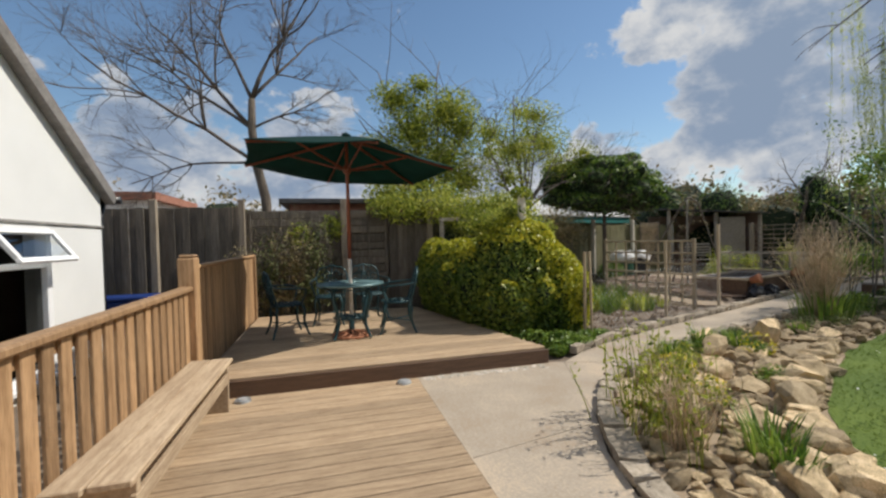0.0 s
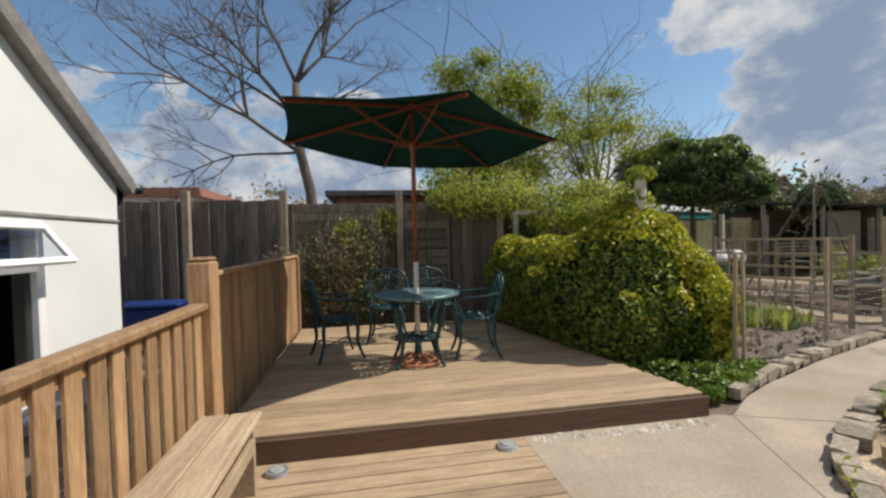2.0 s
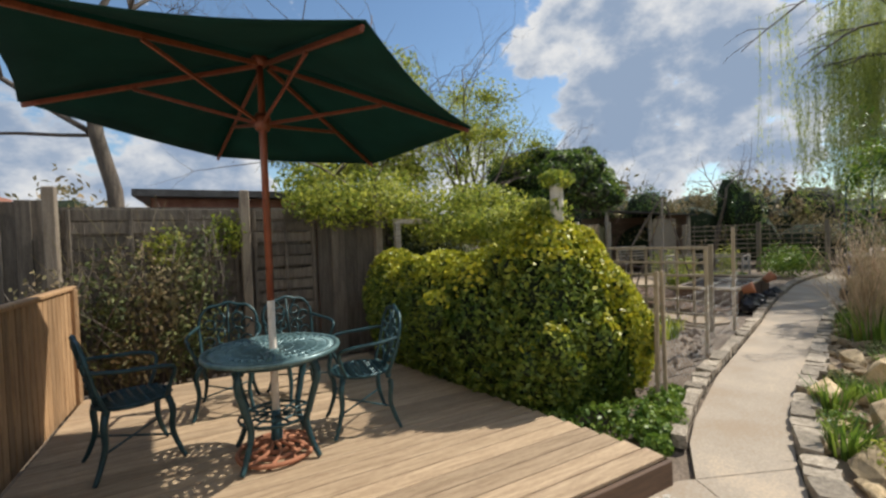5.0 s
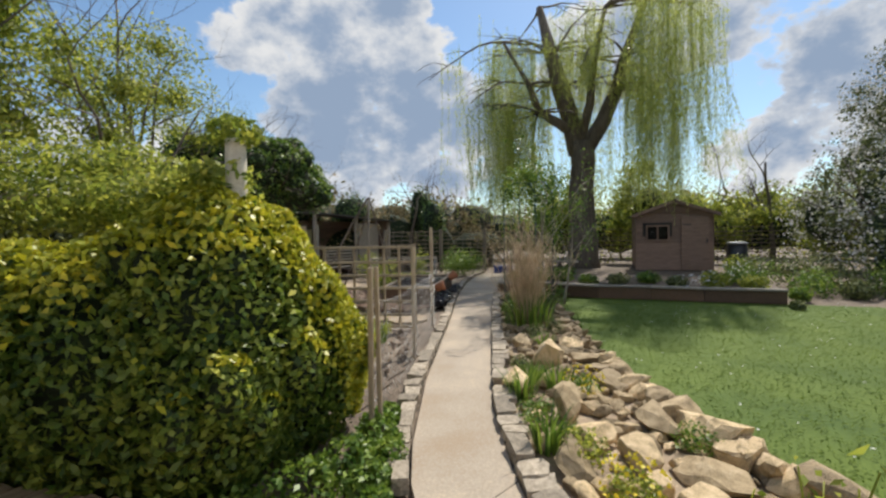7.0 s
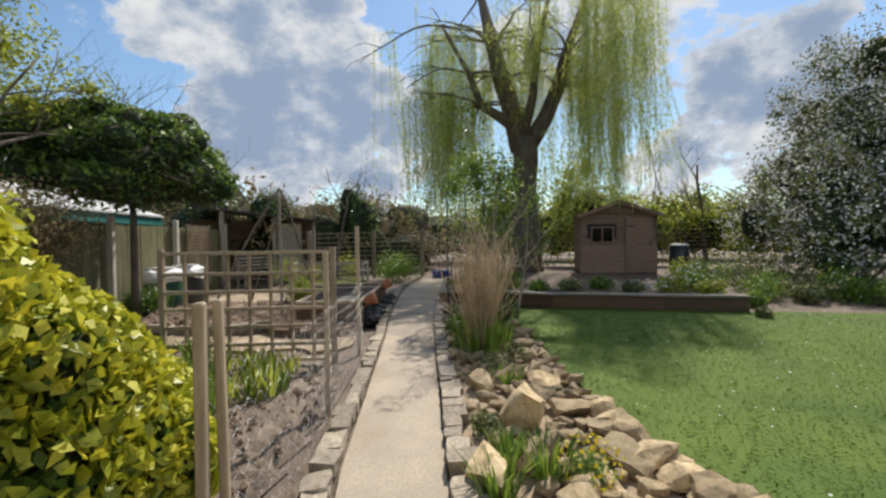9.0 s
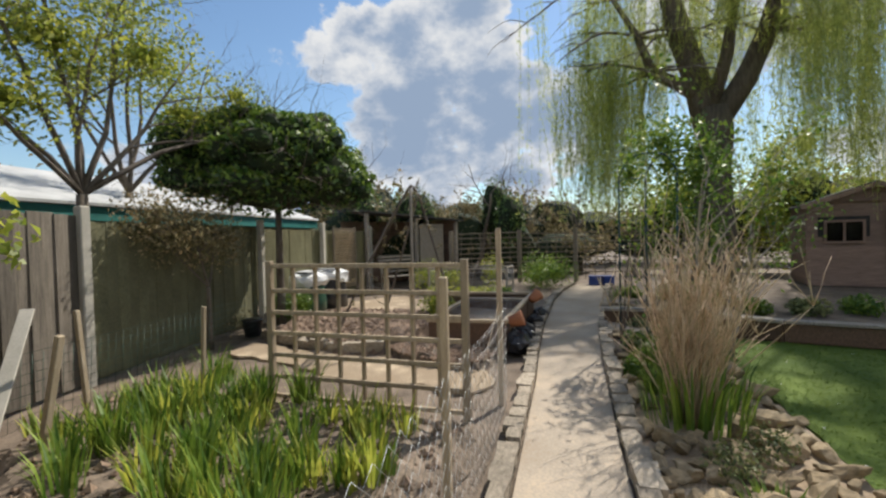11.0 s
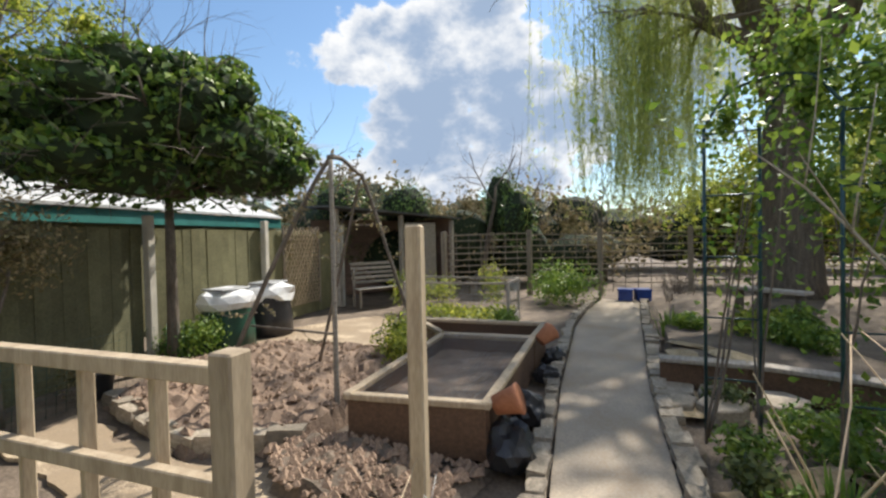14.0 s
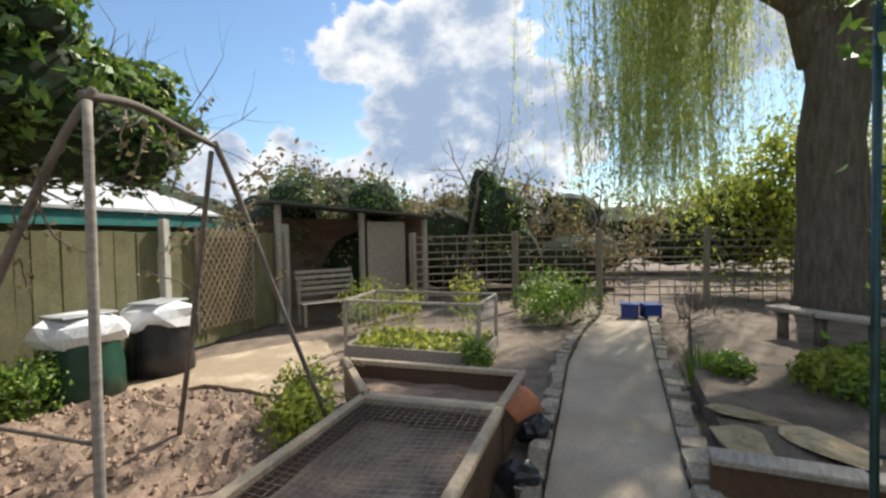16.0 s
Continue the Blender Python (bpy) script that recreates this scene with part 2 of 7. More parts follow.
M = dict(
    soil=mat("soil", (0.08, 0.06, 0.043), (0.23, 0.175, 0.128), 0.95, 3, 40, 0.9, dist=0.03),
    earth=mat("earth", (0.15, 0.098, 0.068), (0.35, 0.245, 0.17), 0.95, 5, 45, 0.9, dist=0.03),
    sand=mat("sand", (0.30, 0.225, 0.145), (0.50, 0.395, 0.27), 0.95, 2.2, 60, 0.6, stain=(0.24, 0.18, 0.12)),
    concrete=mat("concrete", (0.34, 0.258, 0.178), (0.51, 0.402, 0.29), 0.9, 1.6, 55, 0.5, stain=(0.38, 0.32, 0.25)),
    lawn=mat("lawn", (0.055, 0.105, 0.008), (0.125, 0.18, 0.015), 0.95, 0.9, 70, 0.35, dist=0.02),
    blade=mat("grass_blade", (0.062, 0.118, 0.008), (0.14, 0.20, 0.016), 0.85, 0.8, 20, 0, trans=0.35, rand=0.07, island=True),
    deck=mat("deck_board", (0.27, 0.165, 0.085), (0.50, 0.345, 0.20), 0.75, 6, 40, 0.4, grain=(0.6, 6, 6), rand=0.13, dist=0.004),
    deck_grey=mat("weathered_deck_board", (0.27, 0.182, 0.108), (0.49, 0.36, 0.228), 0.8, 6, 40, 0.4, grain=(0.6, 6, 6), rand=0.11, dist=0.004),
    fascia=mat("dark_fascia", (0.075, 0.042, 0.025), (0.15, 0.085, 0.05), 0.7, 6, 40, 0.4, grain=(0.6, 6, 6), dist=0.004),
    rail=mat("rail_timber", (0.22, 0.125, 0.058), (0.44, 0.275, 0.145), 0.7, 5, 30, 0.3, grain=(5, 5, 0.5), rand=0.16, dist=0.003),
    bench=mat("bench_timber", (0.30, 0.21, 0.13), (0.52, 0.40, 0.27), 0.75, 5, 40, 0.4, grain=(6, 0.5, 6), rand=0.1, dist=0.003),
    render_wall=mat("white_render", (0.80, 0.80, 0.78), (0.88, 0.88, 0.86), 0.9, 1.5, 90, 0.25),
    upvc=mat("white_upvc", (0.78, 0.78, 0.78), (0.84, 0.84, 0.84), 0.35, 3, 30, 0.02),
    verge=mat("verge_grey", (0.16, 0.15, 0.14), (0.30, 0.28, 0.26), 0.85, 8, 60, 0.4),
    rooftile=mat("roof_tile", (0.13, 0.10, 0.09), (0.24, 0.19, 0.17), 0.85, 8, 60, 0.4, rand=0.15),
    # near-black, paints the unlit insides of house and shed
    dark=mat("unlit_interior", (0.012, 0.011, 0.01), (0.03, 0.027, 0.024), 0.8, 3, 20, 0.1),
    fence=mat("fence_timber", (0.082, 0.068, 0.053), (0.195, 0.165, 0.13), 0.9, 5, 40, 0.5, grain=(7, 7, 0.5), rand=0.18, dist=0.005),
    fence_post=mat("fence_post", (0.17, 0.135, 0.10), (0.32, 0.265, 0.20), 0.9, 5, 40, 0.4, grain=(6, 6, 0.6), rand=0.1, dist=0.004),
    olive_wall=mat("olive_panel", (0.10, 0.095, 0.045), (0.20, 0.185, 0.095), 0.9, 2, 40, 0.35, rand=0.06, dist=0.006),
    # darker copy of the olive: tree shade on the first run, in the colour
    shaded_olive=mat("shaded_olive_panel", (0.09, 0.088, 0.045), (0.18, 0.172, 0.095), 0.9, 2, 40, 0.35, rand=0.08, dist=0.006),
    cpost=mat("concrete_post", (0.42, 0.39, 0.33), (0.58, 0.54, 0.46), 0.9, 6, 70, 0.4),
    teal=mat("teal_paint", (0.03, 0.16, 0.14), (0.05, 0.24, 0.21), 0.5, 3, 40, 0.1),
    greyroof=mat("grey_sheet_roof", (0.40, 0.40, 0.39), (0.56, 0.56, 0.55), 0.8, 3, 40, 0.2),
    trellis=mat("trellis_timber", (0.29, 0.22, 0.145), (0.47, 0.375, 0.26), 0.85, 6, 50, 0.4, grain=(5, 5, 0.6), rand=0.12, dist=0.003),
    greywood=mat("grey_timber", (0.22, 0.19, 0.16), (0.42, 0.37, 0.31), 0.9, 6, 50, 0.4, grain=(1, 6, 6), rand=0.12, dist=0.004),
    shedwood=mat("shed_timber", (0.17, 0.105, 0.075), (0.30, 0.195, 0.14), 0.8, 5, 40, 0.3, grain=(0.7, 0.7, 7), rand=0.1),
    felt=mat("roof_felt", (0.05, 0.048, 0.045), (0.12, 0.115, 0.11), 0.95, 6, 90, 0.4),
    parasol=mat("green_canvas", (0.007, 0.050, 0.041), (0.014, 0.078, 0.062), 0.85, 3, 200, 0.1, trans=0.58),
    redwood=mat("varnished_wood", (0.14, 0.036, 0.018), (0.25, 0.072, 0.034), 0.4, 6, 40, 0.1, grain=(5, 5, 0.5)),
    palewood=mat("pale_pole", (0.55, 0.48, 0.40), (0.7, 0.64, 0.55), 0.5, 6, 40, 0.1),
    iron=mat("green_cast_metal", (0.010, 0.034, 0.042), (0.028, 0.078, 0.088), 0.42, 12, 60, 0.25, metal=0.25, dist=0.004),
    tabletop=mat("table_metal", (0.05, 0.105, 0.115), (0.13, 0.21, 0.215), 0.38, 12, 60, 0.25, metal=0.2, dist=0.004),
    rock=mat("sandstone", (0.24, 0.18, 0.10), (0.64, 0.50, 0.32), 0.9, 3, 30, 0.9, stain=(0.50, 0.37, 0.21), rand=0.3, dist=0.02),
    kerb=mat("kerb_stone", (0.20, 0.165, 0.12), (0.44, 0.37, 0.285), 0.9, 5, 40, 0.7, rand=0.18, dist=0.012),
    bark=mat("bark", (0.075, 0.06, 0.045), (0.21, 0.17, 0.13), 0.95, 4, 25, 1.0, grain=(4, 4, 0.7), dist=0.03),
    twig=mat("twig", (0.10, 0.08, 0.065), (0.20, 0.165, 0.135), 0.9, 6, 40, 0.2),
    drytwig=mat("dry_twig", (0.42, 0.31, 0.19), (0.64, 0.51, 0.34), 0.9, 6, 40, 0.2, island=True, rand=0.2),
    hedge=mat("variegated_leaf", (0.11, 0.19, 0.028), (0.30, 0.37, 0.06), 0.42, 1.2, 9, 0, trans=0.45, rand=0.35, island=True),
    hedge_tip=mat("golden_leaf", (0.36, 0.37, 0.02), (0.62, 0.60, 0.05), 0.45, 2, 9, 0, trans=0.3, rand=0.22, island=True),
    # near-black, colours in the shade between the leaves
    core=mat("foliage_shade", (0.010, 0.018, 0.006), (0.025, 0.04, 0.012), 0.95, 4, 20, 0.5),
    holly=mat("dark_glossy_leaf", (0.045, 0.105, 0.02), (0.155, 0.25, 0.055), 0.42, 1.2, 9, 0, trans=0.25, rand=0.35, island=True),
    climber=mat("spring_leaf", (0.19, 0.25, 0.03), (0.42, 0.45, 0.08), 0.5, 1.2, 9, 0, trans=0.55, rand=0.3, island=True),
    willow=mat("willow_leaf", (0.34, 0.41, 0.09), (0.60, 0.64, 0.20), 0.5, 0.7, 9, 0, trans=0.65, rand=0.25, island=True),
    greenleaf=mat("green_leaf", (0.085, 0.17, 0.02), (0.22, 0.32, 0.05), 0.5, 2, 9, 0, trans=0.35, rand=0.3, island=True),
    farleaf=mat("far_leaf", (0.08, 0.11, 0.03), (0.21, 0.235, 0.085), 0.7, 0.6, 6, 0, trans=0.2, rand=0.35, island=True),
    brownleaf=mat("brown_leaf", (0.17, 0.14, 0.065), (0.36, 0.30, 0.15), 0.8, 0.8, 9, 0, trans=0.25, rand=0.3, island=True),
    blossom=mat("blossom", (0.62, 0.60, 0.58), (0.82, 0.80, 0.80), 0.7, 3, 9, 0, trans=0.3, rand=0.1, island=True),
    yellowflower=mat("yellow_flower", (0.65, 0.50, 0.02), (0.8, 0.68, 0.05), 0.6, 3, 9, 0, trans=0.3, island=True),
    black=mat("black_plastic", (0.012, 0.012, 0.014), (0.03, 0.03, 0.034), 0.4, 5, 40, 0.2),
    bluething=mat("blue_plastic", (0.01, 0.03, 0.16), (0.02, 0.06, 0.26), 0.4, 4, 30, 0.1),
    bag=mat("white_sack", (0.6, 0.6, 0.6), (0.8, 0.8, 0.8), 0.5, 4, 30, 0.6, dist=0.03),
    binlid=mat("grey_plastic", (0.24, 0.24, 0.24), (0.36, 0.36, 0.36), 0.6, 4, 30, 0.1),
    bingreen=mat("green_plastic", (0.01, 0.055, 0.035), (0.02, 0.09, 0.055), 0.45, 4, 30, 0.1),
    terracotta=mat("terracotta", (0.35, 0.13, 0.06), (0.5, 0.21, 0.11), 0.8, 6, 40, 0.3),
    wire=mat("galvanised_wire", (0.30, 0.31, 0.31), (0.45, 0.46, 0.46), 0.5, 5, 40, 0.05, metal=0.6),
    brick=mat("red_brick", (0.22, 0.09, 0.06), (0.38, 0.18, 0.12), 0.9, 8, 50, 0.5),
    pebble=mat("pebble", (0.3, 0.27, 0.22), (0.55, 0.5, 0.43), 0.8, 6, 40, 0.4, island=True, rand=0.25),
)


def glass_material():
    m = bpy.data.materials.new("window_glass")
    m.use_nodes = True
    b = m.node_tree.nodes["Principled BSDF"]
    b.inputs["Base Color"].default_value = (0.9, 0.95, 0.97, 1)
    b.inputs["Transmission Weight"].default_value = 1.0
    b.inputs["Roughness"].default_value = 0.02
    b.inputs["IOR"].default_value = 1.45
    return m


M["glass"] = glass_material()
# dark tint and weak reflection stand in for the darkness behind the panes
M["dim_glass"] = glass_material()
M["dim_glass"].node_tree.nodes["Principled BSDF"].inputs["IOR"].default_value = 1.12
M["dim_glass"].node_tree.nodes["Principled BSDF"].inputs["Base Color"].default_value = (0.25, 0.26, 0.26, 1)


# ---- helpers for meshes ----
def mesh_of(name, bm, material):
    me = bpy.data.meshes.new(name)
    bm.to_mesh(me)
    bm.free()
    me.materials.append(M[material])
    return me


def raw_mesh(name, verts, faces, material, smooth=False):
    me = bpy.data.meshes.new(name)
    me.from_pydata([tuple(v) for v in verts], [], [tuple(f) for f in faces])
    me.materials.append(M[material])
    if smooth:
        me.polygons.foreach_set("use_smooth", [True] * len(me.polygons))
    me.update()
    return me


def part(name, data, material, parent, label="", m=None):
    """One mesh object under a thing or a part."""
    me = mesh_of(name, data, material) if isinstance(data, bmesh.types.BMesh) else data
    ob = new(name, me)
    ob.parent = parent
    if m is not None:
        ob.matrix_basis = m
    if label:
        ob["label"] = label
    if name in ("leaves", "strands", "strand_stems", "branches", "inner_twigs", "stems", "foliage", "inside", "crown", "inner_crown", "mesh", "netting", "new_growth", "blossom", "buds", "ivy"):
        ob["kind"] = "stuff"
    return ob


def thing(name, label, category, group="", m=None, kind=""):
    ob = new(name)
    ob.empty_display_size = 0.1
    if m is not None:
        ob.matrix_basis = m
    return tagged(ob, label, category, group, kind)


def solo(name, data, material, label, category, group="", m=None, kind=""):
    me = mesh_of(name, data, material) if isinstance(data, bmesh.types.BMesh) else data
    ob = new(name, me)
    if m is not None:
        ob.matrix_basis = m
    return tagged(ob, label, category, group, kind)


def add_box(bm, x0, y0, z0, x1, y1, z1, bevel=0.0):
    r = bmesh.ops.create_cube(bm, size=1.0)
    vs = r["verts"]
    bmesh.ops.scale(bm, vec=(x1 - x0, y1 - y0, z1 - z0), verts=vs)
    bmesh.ops.translate(bm, vec=((x0 + x1) / 2, (y0 + y1) / 2, (z0 + z1) / 2), verts=vs)
    if bevel:
        es = list({e for v in vs for e in v.link_edges})
        bmesh.ops.bevel(bm, geom=es, offset=bevel, segments=1, affect="EDGES", profile=0.5)
    return bm


def box(x0, y0, z0, x1, y1, z1, bevel=0.004):
    return add_box(bmesh.new(), x0, y0, z0, x1, y1, z1, bevel)


def bar(a, b, w, d, bevel=0.003):
    """A squared length of timber from a to b."""
    a, b = Vector(a), Vector(b)
    n = (b - a).length
    bm = box(-w / 2, -d / 2, 0, w / 2, d / 2, n, bevel)
    q = (b - a).to_track_quat("Z", "Y").to_matrix().to_4x4()
    bm.transform(Matrix.Translation(a) @ q)
    return bm


def tube_mesh(name, paths, material, sides=6, smooth=True):
    """paths: lists of (point, radius); one mesh of tapered tubes."""
    V, F = [], []
    ang = [2 * math.pi * k / sides for k in range(sides)]
    cs = [(math.cos(a), math.sin(a)) for a in ang]
    for path in paths:
        base = len(V)
        for i, (p, r) in enumerate(path):
            p = Vector(p)
            d = Vector(path[min(i + 1, len(path) - 1)][0]) - Vector(path[max(i - 1, 0)][0])
            if d.length < 1e-6:
                d = Vector((0, 0, 1))
            d.normalize()
            u = d.cross(Vector((0.31, 0.17, 0.93)) if abs(d.z) < 0.9 else Vector((1, 0, 0))).normalized()
            w = d.cross(u)
            for c, s in cs:
                V.append(p + u * (r * c) + w * (r * s))
        n = len(path)
        for i in range(n - 1):
            for k in range(sides):
                a = base + i * sides + k
                b2 = base + i * sides + (k + 1) % sides
                F.append((a, b2, b2 + sides, a + sides))
        F.append([base + k for k in range(sides)][::-1])
        F.append([base + (n - 1) * sides + k for k in range(sides)])
    return raw_mesh(name, V, F, material, smooth)


def curve_pts(pts, n=8):
    """Points along a smooth line through pts."""
    pts = [Vector(p) for p in pts]
    out = []
    for i in range(len(pts) - 1):
        p0, p1, p2, p3 = pts[max(i - 1, 0)], pts[i], pts[i + 1], pts[min(i + 2, len(pts) - 1)]
        for k in range(n):
            t = k / n
            out.append(0.5 * ((2 * p1) + (p2 - p0) * t + (2 * p0 - 5 * p1 + 4 * p2 - p3) * t * t + (3 * p1 - p0 - 3 * p2 + p3) * t ** 3))
    out.append(pts[-1])
    return out


def leaves_mesh(name, centres, outward, length, width, material, rng, droop=0.3, spread=0.8):
    """Small folded leaves at the centres, facing roughly outward; all in one mesh."""
    c = np.asarray(centres, float)
    n = len(c)
    o = np.asarray(outward, float) + rng.normal(0, spread, (n, 3))
    o /= np.linalg.norm(o, axis=1, keepdims=True) + 1e-9
    t = rng.normal(0, 1, (n, 3))
    t[:, 2] -= droop
    t -= o * (t * o).sum(1, keepdims=True)
    t /= np.linalg.norm(t, axis=1, keepdims=True) + 1e-9
    s = np.cross(o, t)
    ln = (length * rng.uniform(0.6, 1.3, n))[:, None]
    wd = (width * rng.uniform(0.7, 1.2, n))[:, None]
    v = np.empty((n, 4, 3))
    v[:, 0] = c - t * ln / 2
    v[:, 1] = c + s * wd / 2 + o * wd * 0.18
    v[:, 2] = c + t * ln / 2 - o * ln * 0.12
    v[:, 3] = c - s * wd / 2 + o * wd * 0.18
    me = bpy.data.meshes.new(name)
    me.vertices.add(4 * n)
    me.vertices.foreach_set("co", v.ravel())
    me.loops.add(4 * n)
    me.loops.foreach_set("vertex_index", np.arange(4 * n, dtype=np.int32))
    me.polygons.add(n)
    me.polygons.foreach_set("loop_start", np.arange(0, 4 * n, 4, dtype=np.int32))
    me.update(calc_edges=True)
    me.materials.append(M[material])
    return me


def ico(rad=1.0, sub=2):
    bm = bmesh.new()
    bmesh.ops.create_icosphere(bm, subdivisions=sub, radius=rad)
    return bm


def stone_mesh(name, seed, material, flat=0.6, rough=0.35):
    bm = ico(1.0, 2)
    off = Vector((seed * 7.3, seed * 3.1, seed * 1.7))
    cuts = [Vector((random.uniform(-1, 1), random.uniform(-1, 1), random.uniform(-0.6, 1))).normalized() for _ in range(9)]
    for v in bm.verts:
        d = v.co.normalized()
        for c in cuts:
            k = v.co.dot(c)
            if k > 0.55:
                v.co -= c * (k - 0.55) * 0.97
        v.co *= 1 + rough * (noise.noise(d * 1.6 + off) * 0.55 + 0.22 * noise.noise(d * 4 + off))
        v.co.z *= flat
    return mesh_of(name, bm, material)


def prism(poly, z0, z1):
    """An upright slab with the outline poly."""
    bm = bmesh.new()
    vs = [bm.verts.new((x, y, z0)) for x, y in poly]
    f = bm.faces.new(vs)
    bmesh.ops.recalc_face_normals(bm, faces=[f])
    r = bmesh.ops.extrude_face_region(bm, geom=[f])
    bmesh.ops.translate(bm, vec=(0, 0, z1 - z0), verts=[e for e in r["geom"] if isinstance(e, bmesh.types.BMVert)])
    bmesh.ops.recalc_face_normals(bm, faces=bm.faces[:])
    return bm

# ---- ground, path, lawn, decks ----
PATH_R = [(1.35, -2.5), (1.45, 0.0), (1.55, 1.3), (1.63, 1.97), (1.78, 2.44), (2.05, 2.95), (2.52, 3.56), (2.93, 3.88), (3.41, 4.14), (4.35, 4.56), (6.2, 5.13), (7.03, 5.40), (9.2, 6.05), (11.04, 6.56), (13.04, 7.0), (14.6, 7.35), (17.2, 7.9)]
PATH_L = [(2.62, 4.36), (3.05, 4.66), (3.49, 4.88), (4.7, 5.36), (6.82, 6.05), (8.02, 6.44), (8.91, 6.76), (10.7, 7.36), (12.33, 7.83), (13.6, 8.2), (15.4, 8.55), (17.2, 8.75)]
LAWN_EDGE = [(2.5, -1.5), (2.75, 0.6), (3.2, 1.9), (4.0, 2.55), (4.95, 3.08), (6.07, 3.65), (7.2, 3.98), (8.5, 4.35), (9.6, 4.75), (10.4, 4.92), (11.1, 4.85)]

R = np.random.default_rng(7)


def inside(poly, pts):
    """Which of the points lie inside the outline."""
    x, y = pts[:, 0], pts[:, 1]
    ok = np.zeros(len(pts), bool)
    for (x0, y0), (x1, y1) in zip(poly, poly[1:] + poly[:1]):
        cross = ((y0 > y) != (y1 > y)) & (x < (x1 - x0) * (y - y0) / (y1 - y0 + 1e-12) + x0)
        ok ^= cross
    return ok


def scatter(poly, n):
    a = np.array(poly)
    pts = R.uniform(a.min(0), a.max(0), (int(n * 2.5), 2))
    return pts[inside(poly, pts)][:n]


def wobble(poly, amount=0.06, n=7):
    """The outline with uneven edges."""
    out = []
    for (x0, y0), (x1, y1) in zip(poly, poly[1:] + poly[:1]):
        for k in range(n):
            u = k / n
            x, y = x0 + (x1 - x0) * u, y0 + (y1 - y0) * u
            out.append((x + amount * noise.noise(Vector((x * 3, y * 3, 1.0))), y + amount * noise.noise(Vector((x * 3, y * 3, 9.0)))))
    return out


def ground_sheet():
    """One sheet, fine near the walk and coarse out to the horizon, gently uneven."""
    bm = bmesh.new()
    xs = [-300, -60, -20] + [-8 + 0.25 * k for k in range(121)] + [30, 60, 300]
    ys = [-300, -60, -20] + [-8 + 0.25 * k for k in range(97)] + [26, 60, 300]
    rows = []
    for y in ys:
        rows.append([bm.verts.new((x, y, -0.05 + 0.02 * noise.noise(Vector((x * 1.3, y * 1.3, 0))))) for x in xs])
    for a, b in zip(rows, rows[1:]):
        for k in range(len(xs) - 1):
            bm.faces.new((a[k], a[k + 1], b[k + 1], b[k]))
    return bm


solo("ground", ground_sheet(), "soil", "bare brown garden soil", "ground", kind="structure")

concrete_poly = [(0.885, -2.5)] + PATH_R + PATH_L[::-1] + [(2.5, 4.41), (0.885, 4.41)]
solo("path", prism(concrete_poly, -0.06, 0.0), "concrete", "worn buff concrete garden path with cracks", "path", kind="structure")
# slab joints: thin lips where one pour meets the next
for (x0, y0), (x1, y1) in [((0.9, 2.65), (1.95, 2.85)), ((2.05, 2.95), (2.62, 4.36)), ((2.62, 4.36), (3.3, 4.08)), ]:
    solo("path_joint", bar((x0, y0, 0.0), (x1, y1, 0.0), 0.008, 0.006, 0.001), "kerb", "worn joint in the concrete", "joint", kind="structure")

lawn_poly = LAWN_EDGE + [(11.3, 3.0), (11.42, 0.6), (11.6, -2.0), (12.5, -7.0), (3.0, -7.0)]


def lawn_mesh():
    bm = prism(wobble(lawn_poly), -0.06, -0.015)
    return bm


lawn = solo("lawn", lawn_mesh(), "lawn", "mown green lawn with daisies", "lawn", kind="structure")
p = scatter(lawn_poly, 90000)
near = p[(p[:, 1] > -3.5)]
keep = R.uniform(0, 1, len(near)) < np.clip(1.7 - np.hypot(near[:, 0] - 4, near[:, 1] - 3) / 7, 0.16, 1)
near = near[keep]
c3 = np.c_[near, np.full(len(near), 0.004)]
up = np.tile((0.0, 0.0, 1.6), (len(near), 1))
solo("grass", leaves_mesh("grass", c3, up, 0.03, 0.012, "blade", R, droop=-1.5, spread=0.6), "blade", "short blades of green lawn grass", "grass", kind="stuff")
d = scatter(lawn_poly, 420)
solo("daisy", leaves_mesh("daisy", np.c_[d, R.uniform(0.03, 0.05, len(d))], np.tile((0, 0, 3.0), (len(d), 1)), 0.024, 0.024, "blossom", R, spread=0.3), "blossom", "small white daisies scattered in the lawn", "daisies", kind="stuff")


def deck_right(y):
    """The upper deck's slanting right edge."""
    return 2.43 - (y - 4.43) * 0.225


